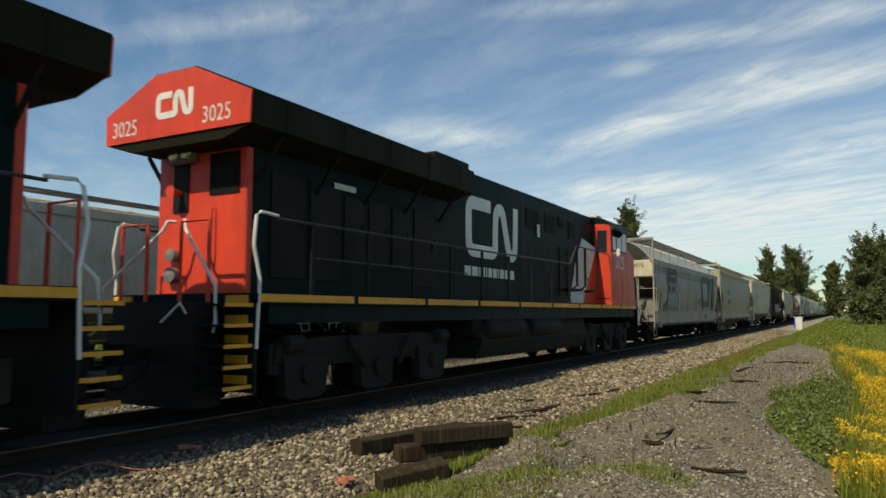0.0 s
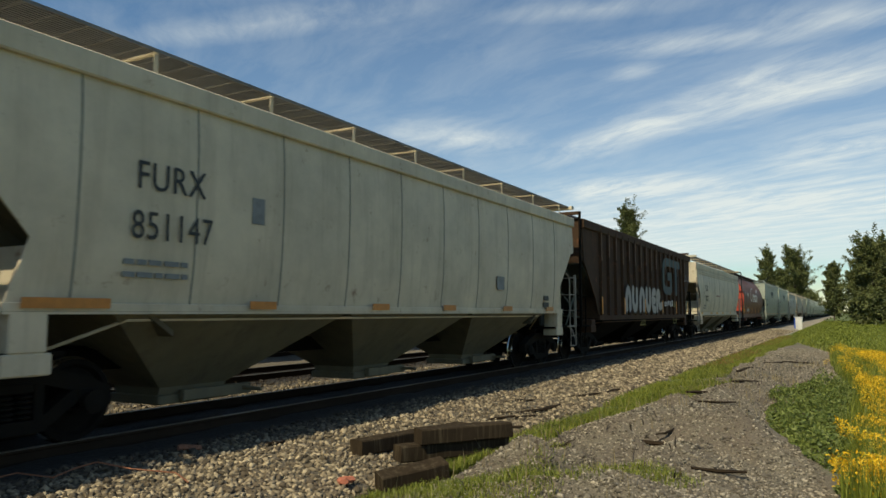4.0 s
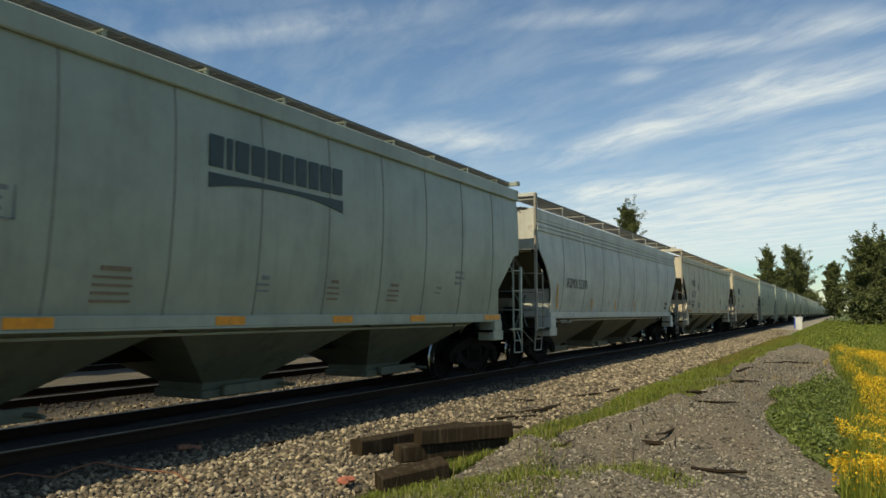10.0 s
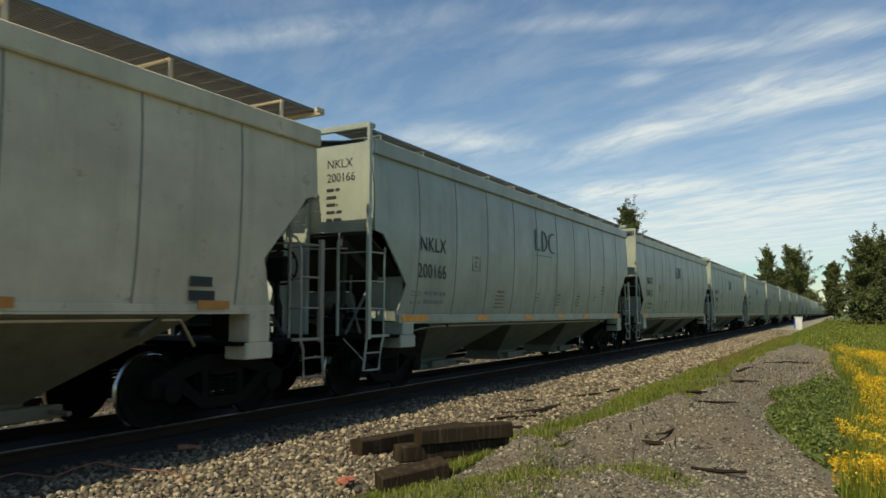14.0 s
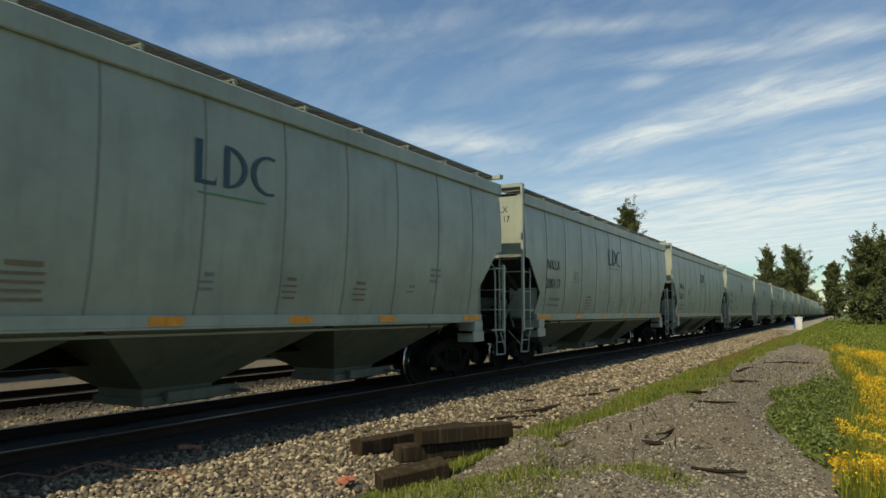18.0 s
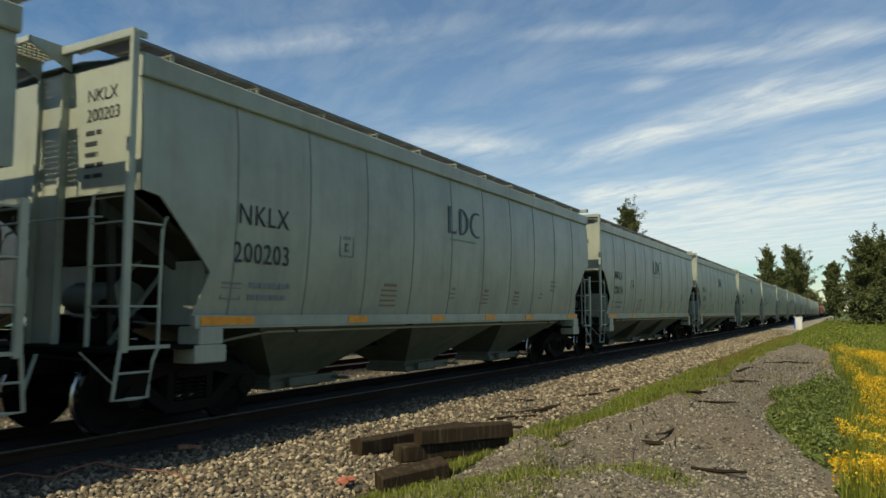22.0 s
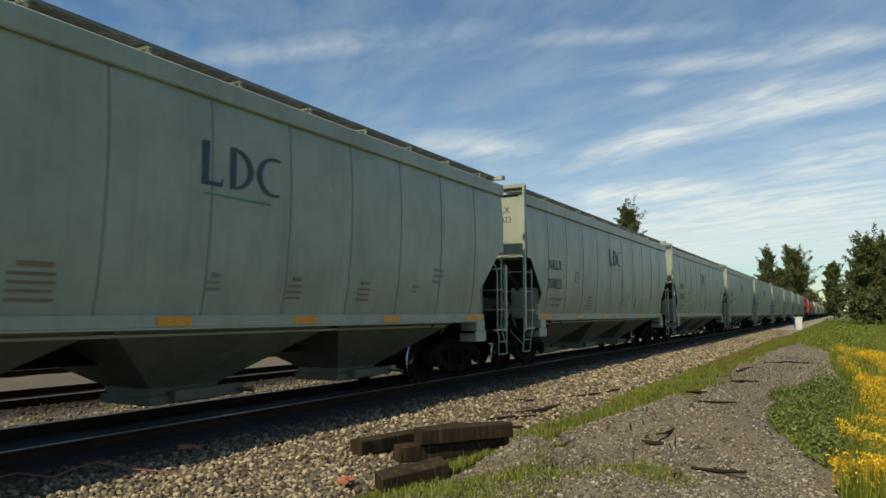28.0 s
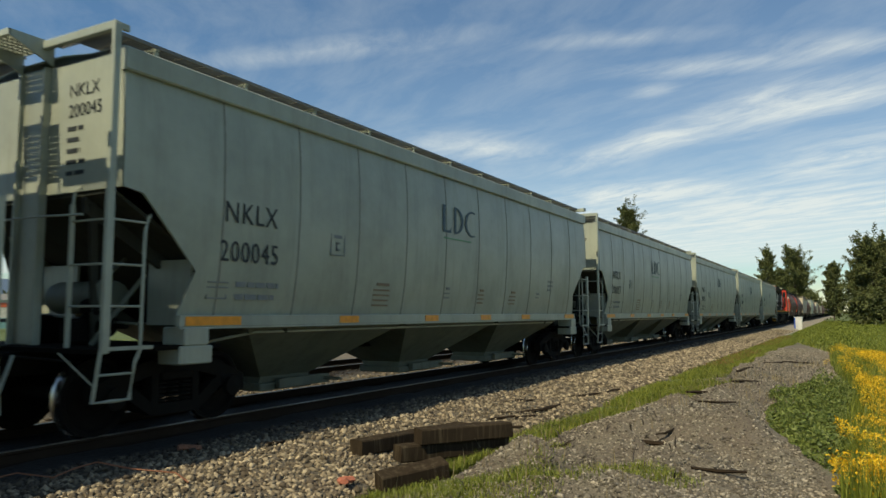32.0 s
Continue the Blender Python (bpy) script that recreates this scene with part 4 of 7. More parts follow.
    for sg in (-1, 1):
        y = sg * 1.503
        for x, w in ((6.98, 0.40), (7.48, 0.62), (8.18, 0.52)):
            f = part("window_frame", G().box(x - 0.04, x + w + 0.04, min(y, y + sg * 0.012), max(y, y + sg * 0.012), 3.56, 4.32, 0.004), BLACK, cab)
            part("pane", G().box(x, x + w, min(y + sg * 0.013, y + sg * 0.018), max(y + sg * 0.013, y + sg * 0.018), 3.60, 4.28), GLASS_DARK, cab)
        part("sunshade", G().add([(7.3, sg * 1.5, 4.40), (8.75, sg * 1.5, 4.40), (8.75, sg * 1.78, 4.16), (7.3, sg * 1.78, 4.16), (7.3, sg * 1.5, 4.43), (8.75, sg * 1.5, 4.43), (8.75, sg * 1.79, 4.18), (7.3, sg * 1.79, 4.18)], [(0, 1, 2, 3), (4, 7, 6, 5), (0, 4, 5, 1), (1, 5, 6, 2), (2, 6, 7, 3), (3, 7, 4, 0)]), LOCO_BLACK, cab)
        part("mirror", G().bar((7.05, sg * 1.5, 3.45), (7.02, sg * 1.66, 3.5), 0.03, 0.03).box(6.97, 7.07, min(sg * 1.64, sg * 1.76), max(sg * 1.64, sg * 1.76), 3.36, 3.62, 0.02), LOCO_WHITE, cab)
        for x in (7.25, 8.15):
            g = G()
            for k in range(12):
                g.box(x, x + 0.62, min(y, y + sg * 0.014), max(y, y + sg * 0.014), 1.86 + 0.06 * k, 1.895 + 0.06 * k)
            part("cab_louvre", g, LOCO_RED, cab)
        part("rear_window", G().box(6.735, 6.758, min(sg * 1.05, sg * 1.38), max(sg * 1.05, sg * 1.36), 3.52, 4.25, 0.01), GLASS_DARK, cab)
        part("rear_door_line", G().box(6.745, 6.757, min(sg * 0.99, sg * 1.44), max(sg * 0.99, sg * 1.44), 1.9, 1.93), LOCO_BLACK, cab)
    letters(number, 0.46, lo, RAIL_WHITE, on_side(7.30, -1.508, 2.98), narrow=0.85, name="fleet_number")
    # walkway rails: stanchions and top rail
    for sg in (-1, 1):
        y = sg * 1.44
        for x in (3.38, 4.16, 5.46):
            part("grab_iron", G().tube([(x, y, 3.42), (x, y, 2.25), (x, y + sg * -0.12, 2.14), (x, sg * HW, 2.12)], 0.042, 8), BLACK, lo)
        for k in range(9):
            x = -8.9 + 1.45 * k
            part("stanchion", G().box(x - 0.045, x + 0.045, y - 0.018, y + 0.018, 1.60, 2.78, 0.006), BLACK, lo)
        part("top_rail", G().tube([(-9.7, y, 2.76), (-3.0, y, 2.80), (2.75, y, 2.86), (3.35, y, 3.42), (6.2, y, 3.42), (6.72, y, 3.40)], 0.022, 6), HANDRAIL, lo)
        part("lower_rail", G().tube([(-8.9, y, 2.25), (-3.8, y, 2.25)], 0.016, 6), HANDRAIL, lo)
        for ex in (-1, 1):
            o = ex * (10.12 if ex < 0 else 10.4)
            part("stair_rail", G().tube([(o - ex * 0.45, y, 2.80), (o - ex * 0.1, y, 2.82), (o - ex * 0.02, y, 2.76), (o + ex * 0.04, y + sg * 0.02, 2.35), (o - ex * 0.06, y + sg * 0.05, 1.90), (o - ex * 0.02, y + sg * 0.05, 0.95)], 0.024, 8), RAIL_WHITE, lo, "off-white bent grab rail")
            part("stair_rail", G().tube([(o + ex * 0.0, sg * 0.12, 2.76), (o + ex * 0.10, sg * 0.18, 2.76), (o + ex * 0.14, sg * 0.24, 2.62), (o + ex * 0.40, sg * 1.14, 1.80), (o + ex * 0.42, sg * 1.18, 1.28), (o + ex * 0.36, sg * 1.08, 1.18)], 0.024, 8), RAIL_WHITE, lo, "off-white bent grab rail")
            for k in range(5):
                z = 0.44 + 0.27 * k
                a, b = sorted((o + ex * 0.02, o + ex * 0.52))
                st = part("step", G().box(a, b, min(sg * 0.92, sg * 1.44), max(sg * 0.92, sg * 1.44), z, z + 0.03), LOCO_BLACK, lo)
                part("step_edge", G().box(a, b, min(sg * 1.442, sg * 1.455), max(sg * 1.442, sg * 1.455), z - 0.01, z + 0.04), YELLOW, st)
                part("step_riser", G().box(min(o + ex * 0.03, o + ex * 0.06), max(o + ex * 0.03, o + ex * 0.06), min(sg * 0.98, sg * 1.38), max(sg * 0.98, sg * 1.38), z + 0.04, z + 0.15), YELLOW, st)
            a, b = sorted((o - ex * 0.04, o + ex * 0.0))
            part("stair_side", G().box(a, b, min(sg * 0.85, sg * 1.48), max(sg * 0.85, sg * 1.48), 0.36, 1.56), BLACK, lo)
    for ex in (-1, 1):
        o = ex * (10.12 if ex < 0 else 10.4)
        x = o + ex * 0.5
        part("pilot", G().prism([(-0.88, 0.16), (-0.9, 1.2), (-0.7, 1.58), (0.7, 1.58), (0.9, 1.2), (0.88, 0.16)], min(x, x - ex * 0.5), max(x, x - ex * 0.5), "x"), BLACK, lo)
        for sg in (-1, 1):
            part("end_rail", G().tube([(o + ex * 0.3, sg * 0.9, 1.58), (o + ex * 0.3, sg * 0.9, 2.7), (o + ex * 0.3, sg * 0.35, 2.7), (o + ex * 0.3, sg * 0.35, 1.58)], 0.03, 6), LOCO_RED, lo)
        part("coupler", COUPLER, None, lo, at=pose(o + ex * 0.55, 0, 0, 0, 0, 0 if ex > 0 else 180))
        part("cut_lever", G().tube([(x, -0.72, 1.42), (x + ex * 0.06, -0.66, 1.56), (x + ex * 0.06, -0.5, 1.44), (x + ex * 0.06, -0.3, 1.3)], 0.018, 6), RAIL_WHITE, lo)
        part("air_hose", G().tube([(x, 0.35, 0.9), (x + ex * 0.2, 0.36, 0.6), (x + ex * 0.4, 0.3, 0.42)], 0.03, 6), BLACK, lo)
    # fuel tank, air tanks, running gear
    part("fuel_tank", G().prism([(-1.30, 1.26), (-1.42, 0.80), (-1.25, 0.42), (1.25, 0.42), (1.42, 0.80), (1.30, 1.26)], -3.05, 4.30, "x"), LOCO_CAST, lo)
    for x in (-1.75, 0.85):
        for sg in (-1, 1):
            part("air_tank", G().lathe([(0.05, -1.1), (0.20, -1.05), (0.25, -0.92), (0.25, 0.92), (0.20, 1.05), (0.05, 1.1)], (x, sg * 1.30, 1.06), "x", 16), LOCO_CAST, lo, smooth=True)
    part("bell_box", G().box(-3.6, -3.2, -1.45, -1.2, 0.95, 1.30, 0.03).lathe([(0.03, -0.05), (0.16, 0), (0.05, 0.2)], (-3.4, -1.42, 0.9), "z", 12), STEEL_DARK, lo)
    for ex in (-1, 1):
        g = G().box(-1.9, 1.9, -0.9, 0.9, 0.75, 0.98, 0.03)
        tr = part("truck", g, STEEL_DARK, lo, "dark three-axle bogie", at=pose(ex * 6.95, 0, 0))
        g = G()
        g.prism([(-2.62, 0.56), (-2.62, 0.98), (2.62, 0.98), (2.62, 0.56), (2.3, 0.50), (1.35, 0.52), (1.2, 0.62), (0.65, 0.62), (0.5, 0.52), (-0.5, 0.52), (-0.65, 0.62), (-1.2, 0.62), (-1.35, 0.52), (-2.3, 0.50)], -0.05, 0.05)
        g.prism([(-2.55, 0.72), (-2.5, 0.98), (-1.5, 1.06), (1.5, 1.06), (2.5, 0.98), (2.55, 0.72), (2.2, 0.66), (1.4, 0.78), (-1.4, 0.78), (-2.2, 0.66)], -0.09, 0.09)
        for k in (-1, 0, 1):
            x = k * 1.88
            g.prism([(x - 0.52, 0.80), (x - 0.46, 0.22), (x - 0.30, 0.16), (x + 0.30, 0.16), (x + 0.46, 0.22), (x + 0.52, 0.80)], -0.13, 0.05)
            g.lathe([(0.03, -0.06), (0.15, -0.04), (0.17, 0.06)], (x, -0.16, 0.53), "y", 12)
            for d in (-0.42, 0.42):
                for j in range(5):
                    g.lathe([(0.06, 0), (0.09, 0.015), (0.09, 0.035), (0.06, 0.05)], (x + d, 0, 0.48 + 0.055 * j), "z", 8)
        g.tube([(-0.94, -0.18, 1.02), (-0.5, -0.24, 0.55)], 0.05, 8).tube([(0.94, -0.18, 1.02), (0.5, -0.24, 0.55)], 0.05, 8)
        g.lathe([(0.04, -0.2), (0.13, -0.18), (0.13, 0.18), (0.04, 0.2)], (-2.2, -0.12, 0.98), "x", 10)
        g.lathe([(0.04, -0.2), (0.13, -0.18), (0.13, 0.18), (0.04, 0.2)], (2.2, -0.12, 0.98), "x", 10)
        sf = g.mesh("side_frame", LOCO_CAST)
        part("side_frame", sf, None, tr, at=pose(0, -1.18, 0))
        part("side_frame", sf, None, tr, at=pose(0, 1.18, 0, 0, 0, 180))
        for k in (-1, 0, 1):
            part("wheelset", LOCO_WHEELSET, None, tr, "steel wheelset with bright treads", at=pose(k * 1.88, 0, 0.53))
    return lo


# ---- tank car of the far train ----
def tank_car():
    car = thing("tank_car", "white steel tank car with a black band on the far track", "freight car", "cars of the far train")
    part("tank", G().lathe([(0.3, -7.9), (1.0, -7.75), (1.40, -7.3), (1.47, -6.9), (1.47, 6.9), (1.40, 7.3), (1.0, 7.75), (0.3, 7.9)], (0, 0, 2.75), "x", 24), WHITISH, car, smooth=True)
    part("dome", G().lathe([(0.5, 0), (0.5, 0.45), (0.3, 0.52)], (0, 0, 4.15), "z", 14), WHITISH, car)
    for e in (-1, 1):
        a, b = sorted((e * 5.4, e * 8.4))
        part("stub_sill", G().box(a, b, -0.3, 0.3, 0.75, 1.1, 0.02).box(a, b, -1.4, 1.4, 1.02, 1.08), BLACK, car)
        part("saddle", G().prism([(-1.3, 1.08), (-1.0, 1.7), (1.0, 1.7), (1.3, 1.08)], e * 5.9, e * 6.4, "x"), BLACK, car)
        part("coupler", COUPLER, None, car, at=pose(e * 8.3, 0, 0, 0, 0, 0 if e > 0 else 180))
        add_truck(car, e * 6.4)
        for sg in (-1, 1):
            g = G().tube([(e * 8.3, sg * 1.4, 1.1), (e * 8.3, sg * 1.4, 2.0), (e * 7.6, sg * 1.4, 2.0)], 0.02, 6)
            for z in (0.5, 0.8, 1.3, 1.65):
                g.tube([(e * 8.3, sg * 1.4, z), (e * 7.8, sg * 1.4, z)], 0.014, 5)
            part("ladder", g, BLACK, car)
    bars(car, -1.6, -1.48, 3.1, 1.2, 2, 0.3, 0.15)
    return car


# ---- ground ----
def fbm(x, y, s, seed=0):
    """Smooth pseudo-random relief for arrays, about -1 to 1."""
    r = np.random.RandomState(seed)
    out = 0.0
    for k in range(9):
        a, f = r.uniform(0, 2 * np.pi), s * (0.6 + 0.35 * k)
        out = out + np.sin((x * np.cos(a) + y * np.sin(a)) * f + r.uniform(0, 6.28)) / (1 + 0.5 * k)
    return out / 2.6


BANK_EDGE = lambda x: np.interp(x, [5, 7.5, 10, 13.7, 17.9, 20.9, 24.5, 31, 40, 60], [0.0, 0.25, 0.85, 1.50, 1.35, 0.45, 0.05, 0.0, 1.3, 2.4])


def ground_z(x, y):
    x, y = np.asarray(x, float), np.asarray(y, float)
    z = -0.34 + 0.0 * x
    near = np.exp(-(np.maximum(0, np.abs(x - 10) - 8) / 12) ** 2)
    bank = np.clip((3.9 - y) / 1.2, 0, 1) * np.clip((y + 0.6) / 1.6, 0, 1)
    z = z + near * bank * (0.13 + 0.17 * fbm(x, y, 1.7, 4) + 0.05 * fbm(x, y, 5.0, 5))
    edge = 0.1 + BANK_EDGE(x)
    drop = np.clip((edge + 0.3 - y) / 3.0, 0, 1)
    z = z - 0.45 * drop * drop * (3 - 2 * drop) * np.exp(-np.maximum(0, x - 25) / 25)
    z = z + 0.05 * fbm(x, y, 0.5, 7) * np.clip((2 - y) / 3, 0, 1)
    for cx, cy, hh, lx, ly in ((7.35, 2.9, 0.17, 0.7, 0.5), (7.75, 3.25, 0.12, 0.5, 0.35), (9.2, 2.6, 0.15, 0.9, 0.45), (8.3, 1.7, 0.16, 0.8, 0.5), (11.2, 2.3, 0.17, 1.1, 0.6), (10.4, 1.3, 0.16, 0.9, 0.5), (13.4, 2.0, 0.2, 1.3, 0.6), (15.5, 2.1, 0.18, 1.4, 0.6), (6.4, 2.0, 0.14, 0.6, 0.5)):
        d = x - cx - 0.25 * np.sin(y * 4.0 + cx)
        z = z + 1.7 * hh * np.exp(-(d / np.where(d < 0, lx, 0.17)) ** 2 - ((y - cy) / ly) ** 2)
    z = z - 0.20 * np.clip((y - 20.5) / 3, 0, 1)
    z = z - 0.15 * np.clip((y - 3.9) / 0.7, 0, 1) * np.clip((20.8 - y) / 1, 0, 1)
    return z


def sheet(name, xs, ys, zf, material, label, category, kind):
    X, Y = np.meshgrid(xs, ys)
    Z = zf(X, Y)
    v = np.stack([X.ravel(), Y.ravel(), np.broadcast_to(Z, X.shape).ravel()], 1)
    n, m = len(xs), len(ys)
    i = (np.arange(m - 1)[:, None] * n + np.arange(n - 1)[None, :]).ravel()
    ob = raw(name, v, np.stack([i, i + 1, i + n + 1, i + n], 1), material, label, category, kind)
    ob.data.polygons.foreach_set("use_smooth", [True] * len(ob.data.polygons))
    return ob


def position_mask(nt, axis, a, b):
    tc = nt.nodes.new("ShaderNodeTexCoord")
    sp = nt.nodes.new("ShaderNodeSeparateXYZ")
    nt.links.new(tc.outputs["Object"], sp.inputs[0])
    mr = nt.nodes.new("ShaderNodeMapRange")
    mr.inputs[1].default_value, mr.inputs[2].default_value = a, b
    nt.links.new(sp.outputs["XYZ".index(axis)], mr.inputs[0])
    return mr.outputs[0]


def math2(nt, op, a, b):
    m = nt.nodes.new("ShaderNodeMath")
    m.operation = op
    for s, v in zip(m.inputs, (a, b)):
        if isinstance(v, (int, float)):
            s.default_value = v
        else:
            nt.links.new(v, s)
    return m.outputs[0]


def ground_material():
    m, nt, bsdf = nodes_of("ground_soil_and_gravel")
    big, mid, fine = noise_at(nt, 0.35, 5), noise_at(nt, 2.5, 5, 0.7), noise_at(nt, 38, 4, 0.7)
    vor = nt.nodes.new("ShaderNodeTexVoronoi")
    vor.inputs["Scale"].default_value = 30
    tc = nt.nodes.new("ShaderNodeTexCoord")
    nt.links.new(tc.outputs["Object"], vor.inputs["Vector"])
    gravel = mix(nt, ramp(nt, fine, 0.3, 0.75), (0.065, 0.054, 0.036), (0.265, 0.230, 0.165))
    gravel = mix(nt, scaled(nt, ramp(nt, mid, 0.45, 0.65), 0.75), gravel, (0.115, 0.092, 0.064))
    gravel = mix(nt, scaled(nt, ramp(nt, big, 0.45, 0.62), 0.5), gravel, (0.12, 0.085, 0.055))
    grass = mix(nt, ramp(nt, mid, 0.35, 0.7), (0.055, 0.085, 0.022), (0.14, 0.17, 0.045))
    # gravel lies between the grass strip and the brambles, near the camera
    a = position_mask(nt, "Y", -0.9, 0.9)
    b = position_mask(nt, "Y", 4.3, 3.6)
    c = position_mask(nt, "X", 56, 36)
    f = math2(nt, "MULTIPLY", math2(nt, "MULTIPLY", a, b), c)
    f = math2(nt, "ADD", f, math2(nt, "MULTIPLY", math2(nt, "SUBTRACT", big, 0.5), 0.9))
    nt.links.new(mix(nt, ramp(nt, f, 0.40, 0.60), grass, gravel), bsdf.inputs["Base Color"])
    bsdf.inputs["Roughness"].default_value = 0.95
    bump(nt, bsdf, mix(nt, 0.5, fine, vor.outputs["Distance"]), 0.7, 0.03)
    return m


def stone_material(name, lo, hi, warm=0.3):
    m, nt, bsdf = nodes_of(name)
    ge = nt.nodes.new("ShaderNodeNewGeometry")
    col = mix(nt, math2(nt, "POWER", ge.outputs["Random Per Island"], 1.8), lo, hi)
    col = mix(nt, scaled(nt, ramp(nt, noise_at(nt, 1.3, 4), 0.45, 0.7), warm), col, (0.17, 0.125, 0.085))
    col = mix(nt, scaled(nt, noise_at(nt, 60, 3), 0.3), col, (0.07, 0.060, 0.048))
    # brake dust and oil beside the rails, with the train's shade painted in
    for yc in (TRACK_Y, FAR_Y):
        dust_and_shade = math2(nt, "MULTIPLY", position_mask(nt, "Y", yc - 2.25, yc - 1.35), position_mask(nt, "Y", yc + 2.25, yc + 1.35))
        col = mix(nt, scaled(nt, dust_and_shade, 0.92), col, (0.014, 0.010, 0.007))
    nt.links.new(col, bsdf.inputs["Base Color"])
    bsdf.inputs["Roughness"].default_value = 0.9
    return m


def ballast_material():
    m, nt, bsdf = nodes_of("ballast_bed")
    fine, mid = noise_at(nt, 26, 5, 0.75), noise_at(nt, 1.1, 4)
    vor = nt.nodes.new("ShaderNodeTexVoronoi")
    vor.inputs["Scale"].default_value = 20
    tc = nt.nodes.new("ShaderNodeTexCoord")
    nt.links.new(tc.outputs["Object"], vor.inputs["Vector"])
    col = mix(nt, ramp(nt, fine, 0.3, 0.75), (0.03, 0.024, 0.016), (0.22, 0.185, 0.125))
    col = mix(nt, scaled(nt, ramp(nt, mid, 0.45, 0.7), 0.45), col, (0.15, 0.115, 0.08))
    # paler stone further along
    col = mix(nt, scaled(nt, position_mask(nt, "X", 16, 45), 0.75), col, mix(nt, ramp(nt, fine, 0.3, 0.7), (0.18, 0.155, 0.115), (0.46, 0.41, 0.32)))
    # oil and brake dust along both tracks, plus painted shade under the train
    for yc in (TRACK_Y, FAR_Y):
        dust_and_shade = math2(nt, "MULTIPLY", position_mask(nt, "Y", yc - 2.1, yc - 1.2), position_mask(nt, "Y", yc + 2.1, yc + 1.2))
        col = mix(nt, scaled(nt, dust_and_shade, 0.95), col, (0.010, 0.008, 0.006))
    nt.links.new(col, bsdf.inputs["Base Color"])
    bsdf.inputs["Roughness"].default_value = 0.95
    bump(nt, bsdf, mix(nt, 0.6, fine, vor.outputs["Distance"]), 0.9, 0.04)
    return m


def leaf_material(name, lo, hi, back=0.25):
    m, nt, bsdf = nodes_of(name)
    ge = nt.nodes.new("ShaderNodeNewGeometry")
    col = mix(nt, ge.outputs["Random Per Island"], lo, hi)
    col = mix(nt, scaled(nt, noise_at(nt, 0.6, 3), 0.5), col, tuple(c * 0.6 for c in lo))
    nt.links.new(col, bsdf.inputs["Base Color"])
    bsdf.inputs["Roughness"].default_value = 0.6
    tr = nt.nodes.new("ShaderNodeBsdfTranslucent")
    nt.links.new(col, tr.inputs["Color"])
    ms = nt.nodes.new("ShaderNodeMixShader")
    ms.inputs[0].default_value = back
    nt.links.new(bsdf.outputs[0], ms.inputs[1])
    nt.links.new(tr.outputs[0], ms.inputs[2])
    nt.links.new(ms.outputs[0], nt.nodes["Material Output"].inputs["Surface"])
    return m


GROUND = ground_material()
BALLAST = ballast_material()
STONE = stone_material("ballast_stone", (0.066, 0.048, 0.026), (0.57, 0.460, 0.290))
GRAVEL = stone_material("crushed_gravel", (0.070, 0.059, 0.039), (0.53, 0.465, 0.345), 0.40)
GRASS = leaf_material("grass_blade", (0.095, 0.132, 0.010), (0.33, 0.345, 0.040))
DRY = leaf_material("dry_grass_blade", (0.22, 0.17, 0.08), (0.40, 0.33, 0.17))
TWIG = leaf_material("dead_wood", (0.020, 0.014, 0.009), (0.09, 0.06, 0.035), 0.0)
RUSSET = leaf_material("russet_weed", (0.22, 0.10, 0.04), (0.30, 0.16, 0.06))
LEAF = leaf_material("bramble_leaf", (0.075, 0.115, 0.02), (0.29, 0.33, 0.07))
TREE_LEAF = leaf_material("tree_leaf", (0.060, 0.078, 0.022), (0.205, 0.215, 0.058))
PETAL = leaf_material("yellow_petal", (0.82, 0.45, 0.008), (0.95, 0.68, 0.03))
BARK = plain("bark", (0.09, 0.07, 0.05), 0.9)
TIE_WOOD = paint("creosoted_wood", (0.030, 0.020, 0.011), 0.9, 0.5, (0.060, 0.043, 0.026), scale=5.0, vary=0.5, gloss=0.15)
OLD_TIE = paint("weathered_sleeper_wood", (0.034, 0.024, 0.014), 0.9, 0.85, (0.125, 0.098, 0.060), scale=4.0, gloss=0.12)
RAIL_STEEL = paint("rusted_rail_side", (0.030, 0.020, 0.013), 0.9, 0.3, (0.02, 0.016, 0.012), gloss=0.1)
RAIL_TOP = plain("polished_rail_head", (0.26, 0.24, 0.21), 0.5, 1.0)

xs = np.concatenate([np.linspace(-600, -12, 12), np.linspace(-10, 3.5, 30), np.linspace(4, 18, 200), np.linspace(18.2, 34, 70), np.linspace(35, 120, 60), np.geomspace(124, 4200, 24)])
ys = np.concatenate([-np.geomspace(2500, 9, 16), np.linspace(-8, -0.2, 34), np.linspace(0, 5, 70), np.linspace(5.5, 20, 16), np.geomspace(22, 3000, 18)])
sheet("ground", xs, ys, ground_z, GROUND, "gravelly and grassy ground beside the railway", "ground", "structure")


def ballast_z(x, y):
    p = np.interp(y, [3.7, 4.4, 5.6, 6.6, 7.2, 9.6, 10.4, 11.0, 11.6, 14.1, 14.8, 16.0, 17.4, 20.4, 21.8], [-0.62, -0.36, -0.24, -0.17, -0.145, -0.145, -0.17, -0.19, -0.15, -0.15, -0.2, -0.28, -0.15, -0.15, -0.75])
    return p + 0.018 * fbm(x, y, 5.0, 2) + 0.03 * fbm(x, y, 1.2, 3) * (np.abs(y - 5.2) < 1.2)


bx = np.concatenate([np.linspace(-90, -2, 12), np.linspace(0, 34, 200), np.linspace(35, 90, 60), np.geomspace(94, 1500, 20)])
by = np.concatenate([np.linspace(3.7, 7.4, 26), np.linspace(7.6, 21.8, 40)])
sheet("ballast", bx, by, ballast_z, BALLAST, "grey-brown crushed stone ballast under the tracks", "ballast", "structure")


